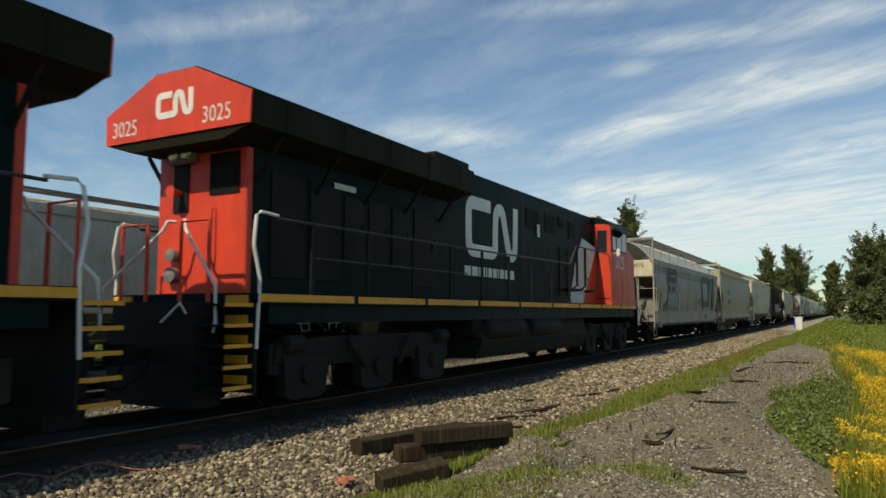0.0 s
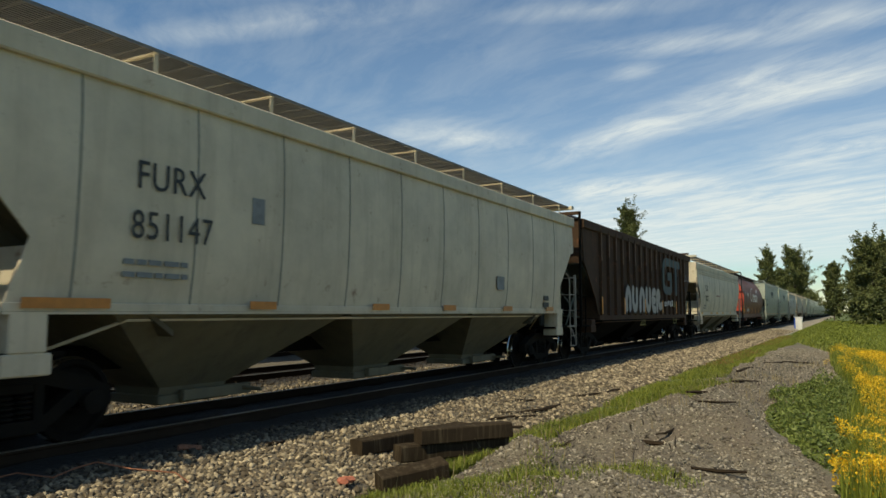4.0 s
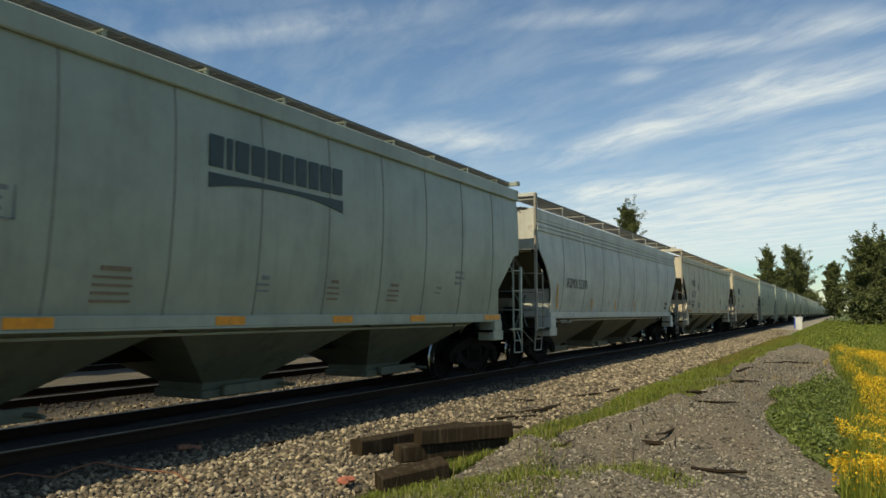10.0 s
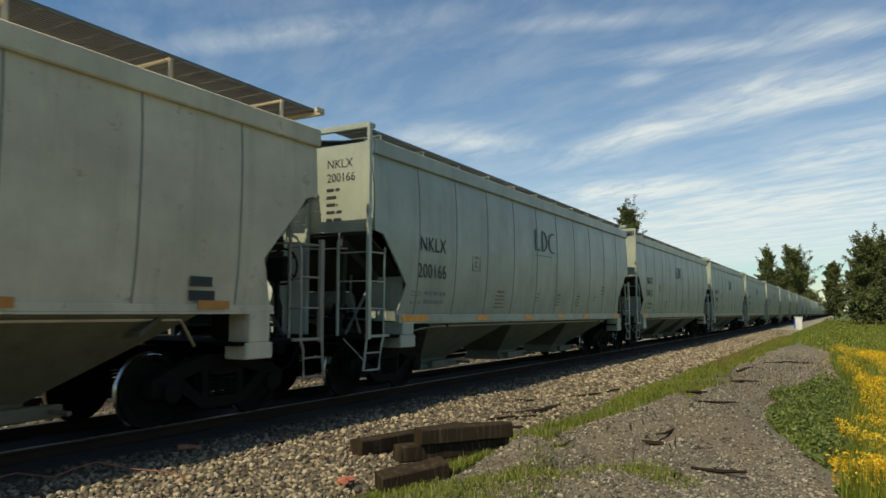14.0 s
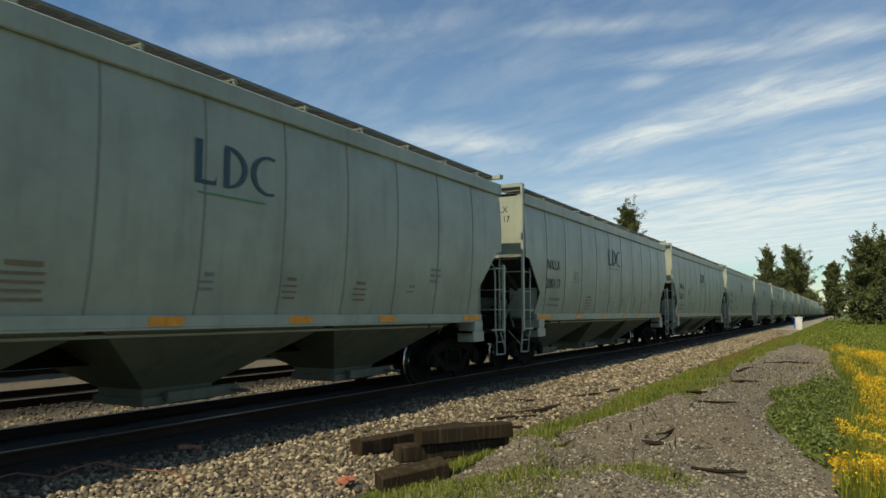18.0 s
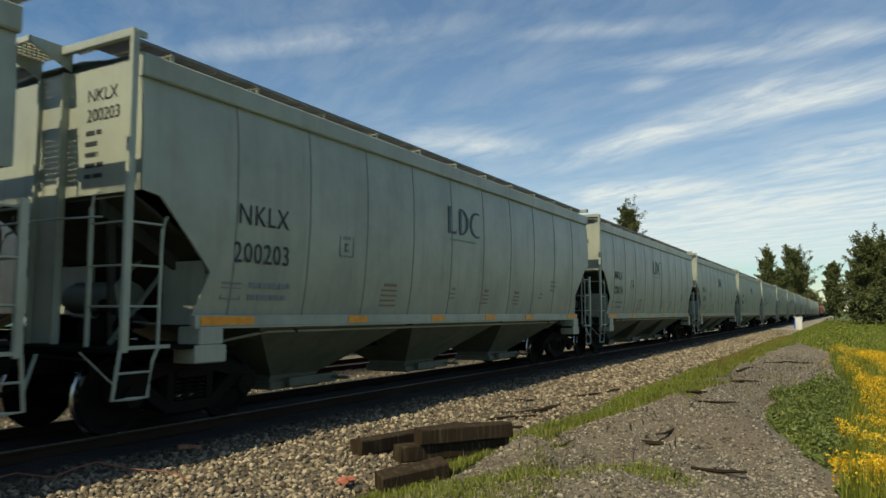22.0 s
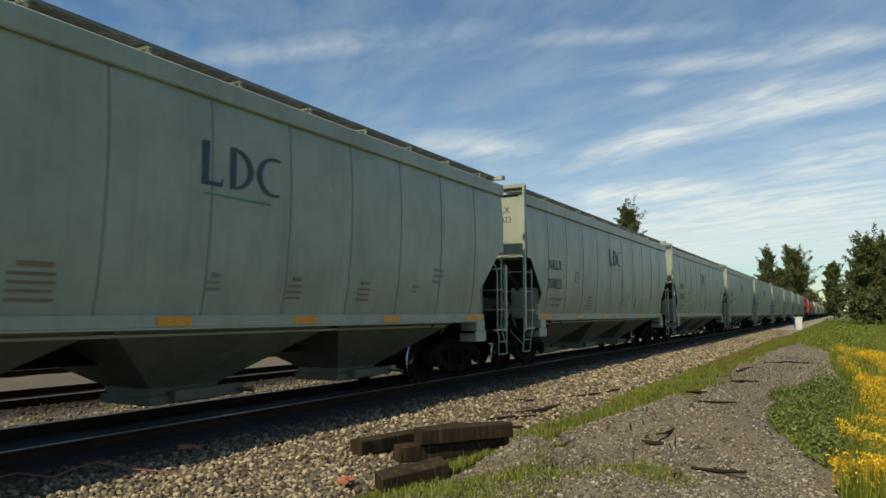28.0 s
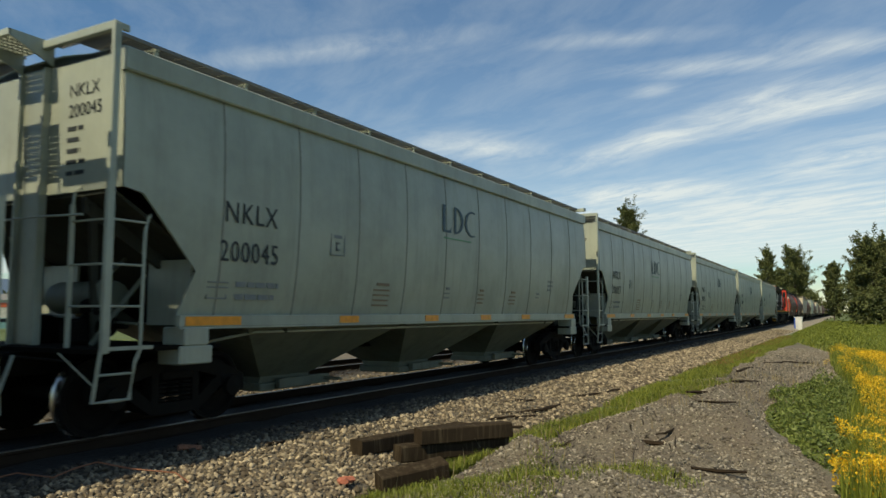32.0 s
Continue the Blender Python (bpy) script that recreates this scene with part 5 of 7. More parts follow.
def stones(name, n, x0, x1, y0, y1, zf, size, material, label, keep=None, seed=1, dens=1.0):
    r = np.random.RandomState(seed)
    x = x0 + (x1 - x0) * r.rand(n) ** dens
    y = r.uniform(y0, y1, n)
    if keep is not None:
        k = keep(x, y, r)
        x, y = x[k], y[k]
        n = len(x)
    z = zf(x, y)
    base = np.array([(1, 0, 0), (-1, 0, 0), (0, 1, 0), (0, -1, 0), (0, 0, 1), (0, 0, -1), (0.6, 0.6, 0.5), (-0.6, 0.5, 0.55)])
    tri = np.array([(0, 6, 4), (6, 2, 4), (2, 7, 4), (7, 1, 4), (1, 3, 4), (3, 0, 4), (0, 2, 6), (2, 1, 7), (2, 0, 5), (1, 2, 5), (3, 1, 5), (0, 3, 5)])
    s = size * (0.5 + r.rand(n) ** 2 * 1.1)
    jit = 1 + 1.0 * (r.rand(n, 8, 3) - 0.5)
    p = base[None] * jit * (s[:, None] * np.stack([np.ones(n), r.uniform(0.6, 0.95, n), r.uniform(0.45, 0.8, n)], 1))[:, None, :]
    a = r.uniform(0, 6.28, n)
    b = r.uniform(-0.6, 0.6, n)
    ca, sa, cb, sb = np.cos(a)[:, None], np.sin(a)[:, None], np.cos(b)[:, None], np.sin(b)[:, None]
    X, Z = p[..., 0] * cb + p[..., 2] * sb, -p[..., 0] * sb + p[..., 2] * cb
    Y = p[..., 1]
    q = np.stack([X * ca - Y * sa + x[:, None], X * sa + Y * ca + y[:, None], Z + (z + s * 0.15)[:, None]], 2)
    raw(name, q.reshape(-1, 3), (tri[None] + 8 * np.arange(n)[:, None, None]).reshape(-1, 3), material, label, "gravel")


def blades(name, n, x0, x1, y0, y1, zf, h, material, label, keep, seed=1, wide=0.006, lean=0.5, dens=1.0, category="grass"):
    r = np.random.RandomState(seed)
    x = x0 + (x1 - x0) * r.rand(n) ** dens
    y = r.uniform(y0, y1, n)
    k = keep(x, y, r)
    x, y = x[k], y[k]
    n = len(x)
    z = zf(x, y) - 0.02
    hh = h * (0.4 + 0.8 * r.rand(n))
    a = r.uniform(0, 6.28, n)
    d = np.stack([np.cos(a), np.sin(a), np.zeros(n)], 1)
    w = np.stack([-np.sin(a), np.cos(a), np.zeros(n)], 1) * (wide * (0.6 + 0.8 * r.rand(n)) * (1 + x / 40))[:, None]
    base = np.stack([x, y, z], 1)
    ln = lean * hh * r.rand(n)
    mid = base + d * (0.3 * ln)[:, None] + np.array([0, 0, 1]) * (hh * 0.6)[:, None]
    tip = base + d * ln[:, None] + np.array([0, 0, 1]) * hh[:, None]
    v = np.stack([base - w, base + w, mid - w * 0.8, mid + w * 0.8, tip], 1)
    f = np.array([(0, 1, 3), (0, 3, 2), (2, 3, 4)])
    raw(name, v.reshape(-1, 3), (f[None] + 5 * np.arange(n)[:, None, None]).reshape(-1, 3), material, label, category)


def leaves(name, pts, size, material, label, category, seed=1, up=0.3, parent=None):
    """Small bent quads scattered at the points."""
    r = np.random.RandomState(seed)
    n = len(pts)
    nrm = r.normal(size=(n, 3)) + np.array([0, 0, up])
    nrm /= np.linalg.norm(nrm, axis=1)[:, None]
    t = np.cross(nrm, r.normal(size=(n, 3)))
    t /= np.linalg.norm(t, axis=1)[:, None]
    b = np.cross(nrm, t)
    s = (size * (0.6 + 0.8 * r.rand(n)))[:, None]
    v = np.stack([pts - t * s, pts - b * s * 0.5 + nrm * s * 0.12, pts + t * s, pts + b * s * 0.5 + nrm * s * 0.12], 1)
    f = np.array([(0, 1, 2), (0, 2, 3)])
    ob = raw(name, v.reshape(-1, 3), (f[None] + 4 * np.arange(n)[:, None, None]).reshape(-1, 3), material, label, category)
    if parent is not None:
        ob.parent = parent
        for k in ("category", "kind"):
            if k in ob:
                del ob[k]
    return ob


GRASS_LOW = lambda x: np.interp(x, [5, 9.8, 11.5, 13.2, 17.4, 18.4, 25, 39, 45], [3.7, 3.55, 3.35, 2.55, 2.2, 2.95, 3.0, 3.0, 2.5])
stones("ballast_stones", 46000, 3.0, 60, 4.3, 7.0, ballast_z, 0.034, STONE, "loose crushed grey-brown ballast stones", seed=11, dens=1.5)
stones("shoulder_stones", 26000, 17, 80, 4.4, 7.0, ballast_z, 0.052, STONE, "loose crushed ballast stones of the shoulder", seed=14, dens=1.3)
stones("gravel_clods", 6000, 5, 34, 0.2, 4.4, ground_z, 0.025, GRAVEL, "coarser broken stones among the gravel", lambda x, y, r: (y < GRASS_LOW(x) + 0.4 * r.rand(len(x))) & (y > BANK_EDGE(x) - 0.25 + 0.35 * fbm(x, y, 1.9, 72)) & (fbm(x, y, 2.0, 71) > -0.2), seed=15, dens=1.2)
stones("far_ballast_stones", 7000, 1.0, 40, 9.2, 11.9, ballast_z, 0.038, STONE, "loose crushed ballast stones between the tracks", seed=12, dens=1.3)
stones("gravel_stones", 95000, 4.5, 40, -0.2, 4.6, ground_z, 0.017, GRAVEL, "small crushed grey gravel", lambda x, y, r: (y < GRASS_LOW(x) + 0.4 * r.rand(len(x))) & (y > BANK_EDGE(x) - 0.25 + 0.35 * fbm(x, y, 1.9, 72)), seed=13, dens=1.5)
def near_tufts(x, y, r):
    f = 0.0
    for cx, cy, w in ((6.5, 2.5, 0.7), (5.9, 3.1, 0.5), (5.5, 4.5, 0.5), (6.3, 4.15, 0.35), (7.2, 1.9, 0.45), (8.8, 3.55, 0.4), (5.0, 5.0, 0.4), (6.2, 3.6, 0.35)):
        f = f + np.exp(-((x - cx) ** 2 + (y - cy) ** 2) / w ** 2)
    return f * (0.6 + 0.6 * fbm(x, y, 4.0, 6)) > 0.10 + 0.55 * r.rand(len(x))


blades("grass_strip", 165000, 6.8, 60, 2.0, 4.9, ground_z, 0.13, GRASS, "fresh green grass along the ballast edge", lambda x, y, r: (y > GRASS_LOW(x) + 0.15 * fbm(x, y, 2.0, 9)) & (y < 4.40 + 0.4 * fbm(x, y, 1.4, 8)) & (fbm(x, y, 3.1, 61) > -0.55 + 0.3 * r.rand(len(x))), 21, 0.0042, 0.8, dens=1.9)
blades("foreground_grass", 60000, 4.2, 9, 1.0, 4.9, ground_z, 0.085, GRASS, "sparse green grass on the gravel", near_tufts, 22, 0.0034, 1.1)
blades("dry_weeds", 2600, 5.0, 30, 0.2, 4.8, ground_z, 0.22, DRY, "dry straw-coloured weeds", lambda x, y, r: fbm(x, y, 1.7, 16) > 0.38, 23, 0.004)
blades("russet_weeds", 3500, 24, 60, 3.3, 4.6, ground_z, 0.14, RUSSET, "russet low weeds along the ballast edge", lambda x, y, r: fbm(x, y, 0.7, 18) > -0.1, 24, 0.01)
blades("meadow_grass", 150000, 14, 170, -14, 3.9, ground_z, 0.20, GRASS, "rough green meadow grass", lambda x, y, r: y < np.interp(x, [14, 20, 25, 31, 38, 46, 60, 70], [-1.6, -0.9, -0.4, -0.1, 0.9, 2.3, 3.6, 3.8]), 25, 0.010, 0.9, dens=1.7)

blades("far_grass", 45000, -6, 60, 21.6, 40, ground_z, 0.32, GRASS, "rough green grass beyond the far track", lambda x, y, r: y > 21.6, 26, 0.012, 0.9)

# brambles and yellow flowers on the bank
r = np.random.RandomState(31)
n = 170000
bx_, by_ = r.uniform(7.8, 23, n), r.uniform(-1.9, 2.2, n)
edge = np.interp(bx_, [7.5, 8.4, 10, 12, 13.7, 16, 17.9, 20, 21.5, 23], [-0.1, 0.25, 0.75, 1.15, 1.45, 1.45, 1.25, 0.6, 0.2, -0.2])
hump = (0.06 + 0.50 * np.clip(0.5 + 0.8 * fbm(bx_, by_, 2.1, 33) + 0.35 * fbm(bx_, by_, 6.5, 37), 0, 1.2) ** 1.6) * np.clip((edge - by_) / 0.35, 0, 1) * np.clip((by_ + 0.2 + 0.25 * fbm(bx_, by_, 1.2, 36)) / 0.5, 0.15, 1)
k = (by_ < edge + 0.30 * fbm(bx_, by_, 2.6, 35) + 0.35 * fbm(bx_, by_, 1.0, 38)) & (hump > 0.035)
bz_ = ground_z(bx_, by_) + hump * r.rand(n) ** 0.6
leaves("brambles", np.stack([bx_, by_, bz_], 1)[k], 0.026, LEAF, "leafy green brambles on the bank", "shrub", 32)
n = 190000
fx, fy = np.where(r.rand(n) < 0.5, r.uniform(7.6, 16, n), r.uniform(16, 34, n)), r.uniform(-3.5, 0.9, n)
lim = np.interp(fx, [7.6, 10, 13, 16, 19, 23, 28, 34], [0.05, -0.05, 0.0, -0.15, -0.35, 0.2, 0.42, 0.3])
k = (fy < lim + 0.35 * fbm(fx, fy, 2.2, 41)) & (fbm(fx, fy, 1.3, 42) + 0.45 * fbm(fx, fy, 4.0, 46) > -0.08 + 0.40 * r.rand(n))
fz = ground_z(fx, fy) + 0.14 + (0.34 + 0.22 * fbm(fx, fy, 2.6, 47)) * r.rand(n) ** 0.7
leaves("yellow_flowers", np.stack([fx, fy, fz], 1)[k], 0.019, PETAL, "bright yellow wild flowers", "flowers", 43, 1.0)
blades("flower_stems", 42000, 7.2, 36, -3.5, 0.9, ground_z, 0.48, GRASS, "green stems under the yellow flowers", lambda x, y, r: y < np.interp(x, [7.6, 10, 13, 16, 19, 23, 28, 34], [0.1, 0.05, 0.1, 0.0, -0.2, 0.3, 0.5, 0.4]), 44, 0.004, dens=1.4)
r = np.random.RandomState(51)
n = 80000
hx_ = r.uniform(110, 420, n)
leaves("right_hedge", np.stack([hx_, -0.055 * hx_ - 2 + r.normal(size=n) * 5 - 6 * r.rand(n), -0.4 + 6.0 * r.rand(n) ** 0.8 * (0.7 + 0.3 * np.sin(hx_ / 9))], 1), 0.2, TREE_LEAF, "dark green hedge across the meadow", "hedge", 52)

THIRD_Y = 18.85
# ---- tracks ----
for name, yc in (("near_track", TRACK_Y), ("far_track", FAR_Y), ("third_track", THIRD_Y)):
    tr = thing(name, "railway track of steel rails on dark wooden sleepers", "railway track", "", "structure", pose(0, yc, 0))
    for sg in (-1, 1):
        yr = sg * 0.755
        g = G().prism([(yr - 0.07, -0.165), (yr - 0.07, -0.15), (yr - 0.012, -0.13), (yr - 0.010, -0.045), (yr - 0.036, -0.035), (yr - 0.036, -0.006), (yr + 0.036, -0.006), (yr + 0.036, -0.035), (yr + 0.010, -0.045), (yr + 0.012, -0.13), (yr + 0.07, -0.15), (yr + 0.07, -0.165)], -120, 1400, "x")
        rail = part("rail", g, RAIL_STEEL, tr)
        part("rail_head", G().box(-120, 1400, yr - 0.034, yr + 0.034, -0.006, -0.001), RAIL_TOP, rail, "bright worn running surface")
    ties = [G().box(-0.115, 0.115, -1.3, 1.3, -0.34, -0.165, 0.012).mesh("sleeper", TIE_WOOD)]
    rr = random.Random(5)
    count = 230 if yc == TRACK_Y else 90 if yc == FAR_Y else 30
    for k in range(count):
        x = -6 + 0.54 * k if yc == TRACK_Y else -2 + 0.54 * k
        part("sleeper", ties[0], None, tr, at=pose(x + rr.uniform(-0.02, 0.02), rr.uniform(-0.05, 0.05), rr.uniform(-0.004, 0.004), 0, 0, rr.uniform(-0.8, 0.8)))

# ---- discarded sleepers ----
def old_tie(x, y, z, rz, ry=0.0, length=2.5, rx=0.0):
    rnd = random.Random(int(x * 100))
    g = G()
    rings = []
    for k in range(7):
        u = -length / 2 + length * k / 6
        j = lambda s: rnd.uniform(-s, s)
        h, w = 0.09, 0.115
        c = 0.015
        rings.append([(u + j(0.01), -w + j(0.006), -h + c), (u, -w + c, -h + j(0.006)), (u, w - c, -h + j(0.006)), (u + j(0.01), w + j(0.006), -h + c), (u, w + j(0.006), h - c), (u, w - c, h + j(0.006)), (u, -w + c, h + j(0.008)), (u, -w + j(0.006), h - c)])
    g.loft(rings)
    return solid("discarded_sleeper", g, OLD_TIE, "old dark creosoted wooden sleeper lying on the gravel", "railway sleeper", "pile of discarded sleepers", at=pose(x, y, z, rx, ry, rz))


old_tie(8.20, 5.02, -0.20, -14, 0, 1.95)
old_tie(7.78, 4.05, 0.00, -34, 0, 1.22)
old_tie(7.70, 4.16, -0.18, -33, 0, 1.45)
old_tie(6.47, 3.97, -0.24, -36, -7, 0.74, 10)


# ---- scraps on the ballast and gravel ----
def scrap(name, x, y, z, length, w, rz, material, label):
    rnd = random.Random(int(x * 1000 + y * 77))
    rings = []
    for k in range(6):
        u = -length / 2 + length * k / 5
        f = 0.55 + 0.45 * math.sin(math.pi * (k + 0.6) / 6.2)
        bend = 0.03 * math.sin(k * 1.3 + x)
        rings.append([(u, bend + f * w * math.cos(a) * rnd.uniform(0.8, 1.1), f * w * 0.6 * math.sin(a) * rnd.uniform(0.8, 1.1)) for a in [2 * math.pi * i / 6 for i in range(6)]])
    return solid(name, G().loft(rings), material, label, "scrap", "scraps beside the track", at=pose(x, y, z, 0, rnd.uniform(-4, 4), rz))


for x, y, ln, w, rz in ((10.7, 5.0, 0.75, 0.035, -30), (11.3, 4.75, 0.55, 0.03, -12), (14.9, 4.85, 0.9, 0.04, -25), (9.25, 2.15, 0.35, 0.06, 60), (9.6, 2.0, 0.7, 0.025, -20), (12.5, 1.95, 0.8, 0.03, -55), (8.0, 1.2, 0.55, 0.035, -70),
                        (9.0, 3.2, 0.5, 0.03, -15), (11.4, 1.5, 0.5, 0.03, 20), (17.2, 2.0, 0.9, 0.05, -30), (19.5, 5.1, 0.7, 0.04, -20), (28.0, 1.5, 1.2, 0.05, -50), (6.9, 6.2, 0.4, 0.03, 10), (12.8, 5.4, 0.5, 0.03, -40), (11.9, 4.9, 0.85, 0.05, -22), (12.6, 4.75, 0.6, 0.05, -8), (10.2, 4.55, 0.5, 0.045, -35), (16.2, 4.7, 0.7, 0.05, -15), (22.5, 2.6, 0.9, 0.06, -20), (26.5, 2.2, 1.3, 0.06, -28), (13.0, 2.2, 0.7, 0.05, -30), (31.0, 2.0, 1.4, 0.06, -35)):
    zz = float(ballast_z(np.array(x), np.array(y))) if y > 4.4 else float(ground_z(x, y))
    scrap("wood_splinter", x, y, zz + 0.02, ln, w, rz, TIE_WOOD, "dark weathered splinter of sleeper wood on the gravel")
blades("dead_twigs", 1500, 6, 30, 0.0, 3.9, ground_z, 0.16, TWIG, "dark dead twigs and wood litter on the gravel", lambda x, y, r: (y < GRASS_LOW(x)) & (fbm(x, y, 1.1, 81) > -0.15), 82, 0.006, 7.0, category="litter")
RUSTY = paint("rusty_scrap", (0.24, 0.10, 0.05), 0.8, 0.4)
BRICK_RED = plain("brick_red_scrap", (0.42, 0.14, 0.08), 0.85)
scrap("stone_block", 5.98, 6.70, -0.13, 0.26, 0.08, -30, RUSTY, "flat rust-brown stone on the ballast")
scrap("red_scrap", 6.07, 4.52, -0.27, 0.16, 0.07, 20, BRICK_RED, "small brick-red broken scrap on the gravel")
solid("old_wire", G().tube([(3.9, 7.1, -0.14), (4.16, 7.0, -0.10), (4.27, 6.6, -0.12), (4.5, 6.62, -0.08), (4.7, 6.56, -0.05), (4.85, 6.25, -0.11), (5.1, 5.9, -0.16), (5.0, 5.6, -0.20)], 0.008, 6), RUSTY, "bent rusty wire lying on the ballast", "wire", at=pose(0, 0, 0))


# ---- white marker by the track, fence ----
mk = thing("white_bin", "white plastic bin with a blue edge standing on the ballast shoulder", "bin", at=pose(86, 4.35, -0.36))
part("body", G().loft([[(0.30 * s0, 0.30 * s1, 0.0) for s0, s1 in ((-1, -1), (1, -1), (1, 1), (-1, 1))], [(0.38 * s0, 0.38 * s1, 1.25) for s0, s1 in ((-1, -1), (1, -1), (1, 1), (-1, 1))]]), RAIL_WHITE, mk)
part("lid", G().box(-0.42, 0.42, -0.42, 0.42, 1.25, 1.36, 0.03), RAIL_WHITE, mk)
part("edge_band", G().box(-0.40, -0.38, 0.30, 0.42, 0.1, 1.3), plain("blue_plastic", (0.03, 0.10, 0.45), 0.4), mk)
for k in range(7):
    fx = 118 + 3.0 * k
    fe = thing("wooden_fence", "grey weathered wooden rail fence in the meadow", "fence", "meadow fence", at=pose(fx, -6.4 - 0.8 * k, -0.4, 0, 0, -15))
    part("post", G().box(-0.07, 0.07, -0.07, 0.07, -0.2, 1.25), TIE_WOOD, fe)
    for z in (0.45, 0.85, 1.15):
        part("rail_board", G().box(0.0, 3.05, -0.03, 0.03, z, z + 0.12), TIE_WOOD, fe)


# ---- trees ----
def tree(x, y, h, spread, seed, n, size, z=-0.5, low=0.15, label="dark green leafy tree with an uneven crown", pieces=70):
    rnd = np.random.RandomState(seed)
    t = thing("tree", label, "tree", "trees by the railway", at=pose(x, y, z))
    g = G()
    g.tube([(0, 0, 0), (0.1 * rnd.randn(), 0.1 * rnd.randn(), h * 0.4), (0.3 * rnd.randn(), 0.3 * rnd.randn(), h * 0.92)], h * 0.010, 7)
    pts = []
    per = n // (pieces * 6)
    for k in range(pieces):
        u = low + (1 - low) * (k + 0.5) / pieces
        a = rnd.uniform(0, 6.28)
        w = spread * (1.2 - u) ** 0.6 * rnd.uniform(0.3, 1.0) * min(1, 0.45 + u * 1.6)
        p = np.array([w * math.cos(a), w * math.sin(a), h * u])
        foot = np.array([0, 0, h * max(0.08, u - 0.14)])
        g.tube([tuple(foot), tuple(p * np.array([0.6, 0.6, 0.985])), tuple(p)], h * 0.004, 5)
        # leafy twigs that spray outwards and up from the outer half of each limb
        for j in range(6):
            s0 = foot + (p - foot) * rnd.uniform(0.45, 1.0)
            way = (p - foot) / (np.linalg.norm(p - foot) + 1e-6) + rnd.normal(size=3) * 0.75 + np.array([0, 0, 0.35])
            ln = spread * rnd.uniform(0.12, 0.42)
            c = rnd.rand(per) ** 0.8
            pts.append(s0 + way * (ln * c)[:, None] + rnd.normal(size=(per, 3)) * (spread * (0.035 + 0.075 * (1 - c)))[:, None])
    part("trunk", g, BARK, t)
    leaves("crown", np.concatenate(pts), size, TREE_LEAF, "", "", seed, 0.2, t)
    return t


# placed by bearing (degrees from the track, to the left) and distance
def away(bearing, dist):
    return dist * math.cos(radians(bearing)), dist * math.sin(radians(bearing))


for bearing, dist, h, sp, seed, n, low in ((-1.7, 125, 12.0, 3.9, 1, 9000, 0.06), (-3.6, 128, 11.4, 3.6, 2, 6000, 0.05), (0.65, 185, 12.6, 2.5, 3, 5000, 0.12), (3.0, 335, 27.5, 7.0, 4, 7000, 0.1), (4.8, 240, 20.5, 3.6, 5, 4000, 0.15),
                                            (3.8, 300, 17.5, 5.0, 6, 5000, 0.1), (2.2, 520, 14.0, 7.5, 8, 3000, 0.05), (14.5, 150, 23.0, 3.4, 7, 5000, 0.3)):
    x, y = away(bearing, dist)
    tree(x, y, h, sp, seed, int(n * 7), 0.17 * max(1.0, dist / 200), low=low)

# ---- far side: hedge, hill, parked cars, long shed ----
# The hill's blue base colour holds the haze of distance.
HILL = plain("hazy_blue_hill", (0.10, 0.15, 0.22), 1.0)
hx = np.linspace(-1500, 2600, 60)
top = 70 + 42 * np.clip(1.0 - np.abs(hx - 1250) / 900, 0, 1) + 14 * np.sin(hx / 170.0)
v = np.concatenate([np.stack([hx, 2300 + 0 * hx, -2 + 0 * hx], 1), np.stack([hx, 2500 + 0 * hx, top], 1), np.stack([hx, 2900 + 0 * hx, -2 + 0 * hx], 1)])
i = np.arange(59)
raw("hill", v, np.concatenate([np.stack([i, i + 1, i + 61, i + 60], 1), np.stack([i + 60, i + 61, i + 121, i + 120], 1)]), HILL, "wooded hill on the horizon, blue with painted haze", "hill", "structure")
r = np.random.RandomState(77)
n = 26000
hx_ = r.uniform(-120, 420, n)
leaves("far_hedge", np.stack([hx_, 150 + r.normal(size=n) * 3, -0.5 + (5.5 + 2.0 * fbm(hx_, 0 * hx_, 0.09, 3)) * r.rand(n) ** 0.8], 1), 0.55, TREE_LEAF, "row of dark green trees beyond the far field", "trees", 78)


def road_car(x, y, rz, colour, label):
    c = thing("parked_car", label, "car", "cars parked beyond the far track", at=pose(x, y, -0.55, 0, 0, rz))
    prof = [(-2.15, 0.35), (-2.2, 0.7), (-2.0, 0.9), (-1.2, 0.98), (-0.7, 1.42), (0.7, 1.44), (1.35, 1.0), (2.1, 0.85), (2.2, 0.5), (2.1, 0.3)]
    part("body", G().prism(prof, -0.85, 0.85), colour, c)
    for sg in (-1, 1):
        part("side_window", G().prism([(-1.0, 1.0), (-0.62, 1.36), (0.62, 1.38), (1.15, 1.02)], sg * 0.855, sg * 0.865), GLASS_DARK, c)
        for x2 in (-1.35, 1.35):
            part("wheel", G().lathe([(0.1, -0.1), (0.31, -0.1), (0.31, 0.1), (0.1, 0.1)], (x2, sg * 0.8, 0.31), "y", 14), BLACK, c)
    return c


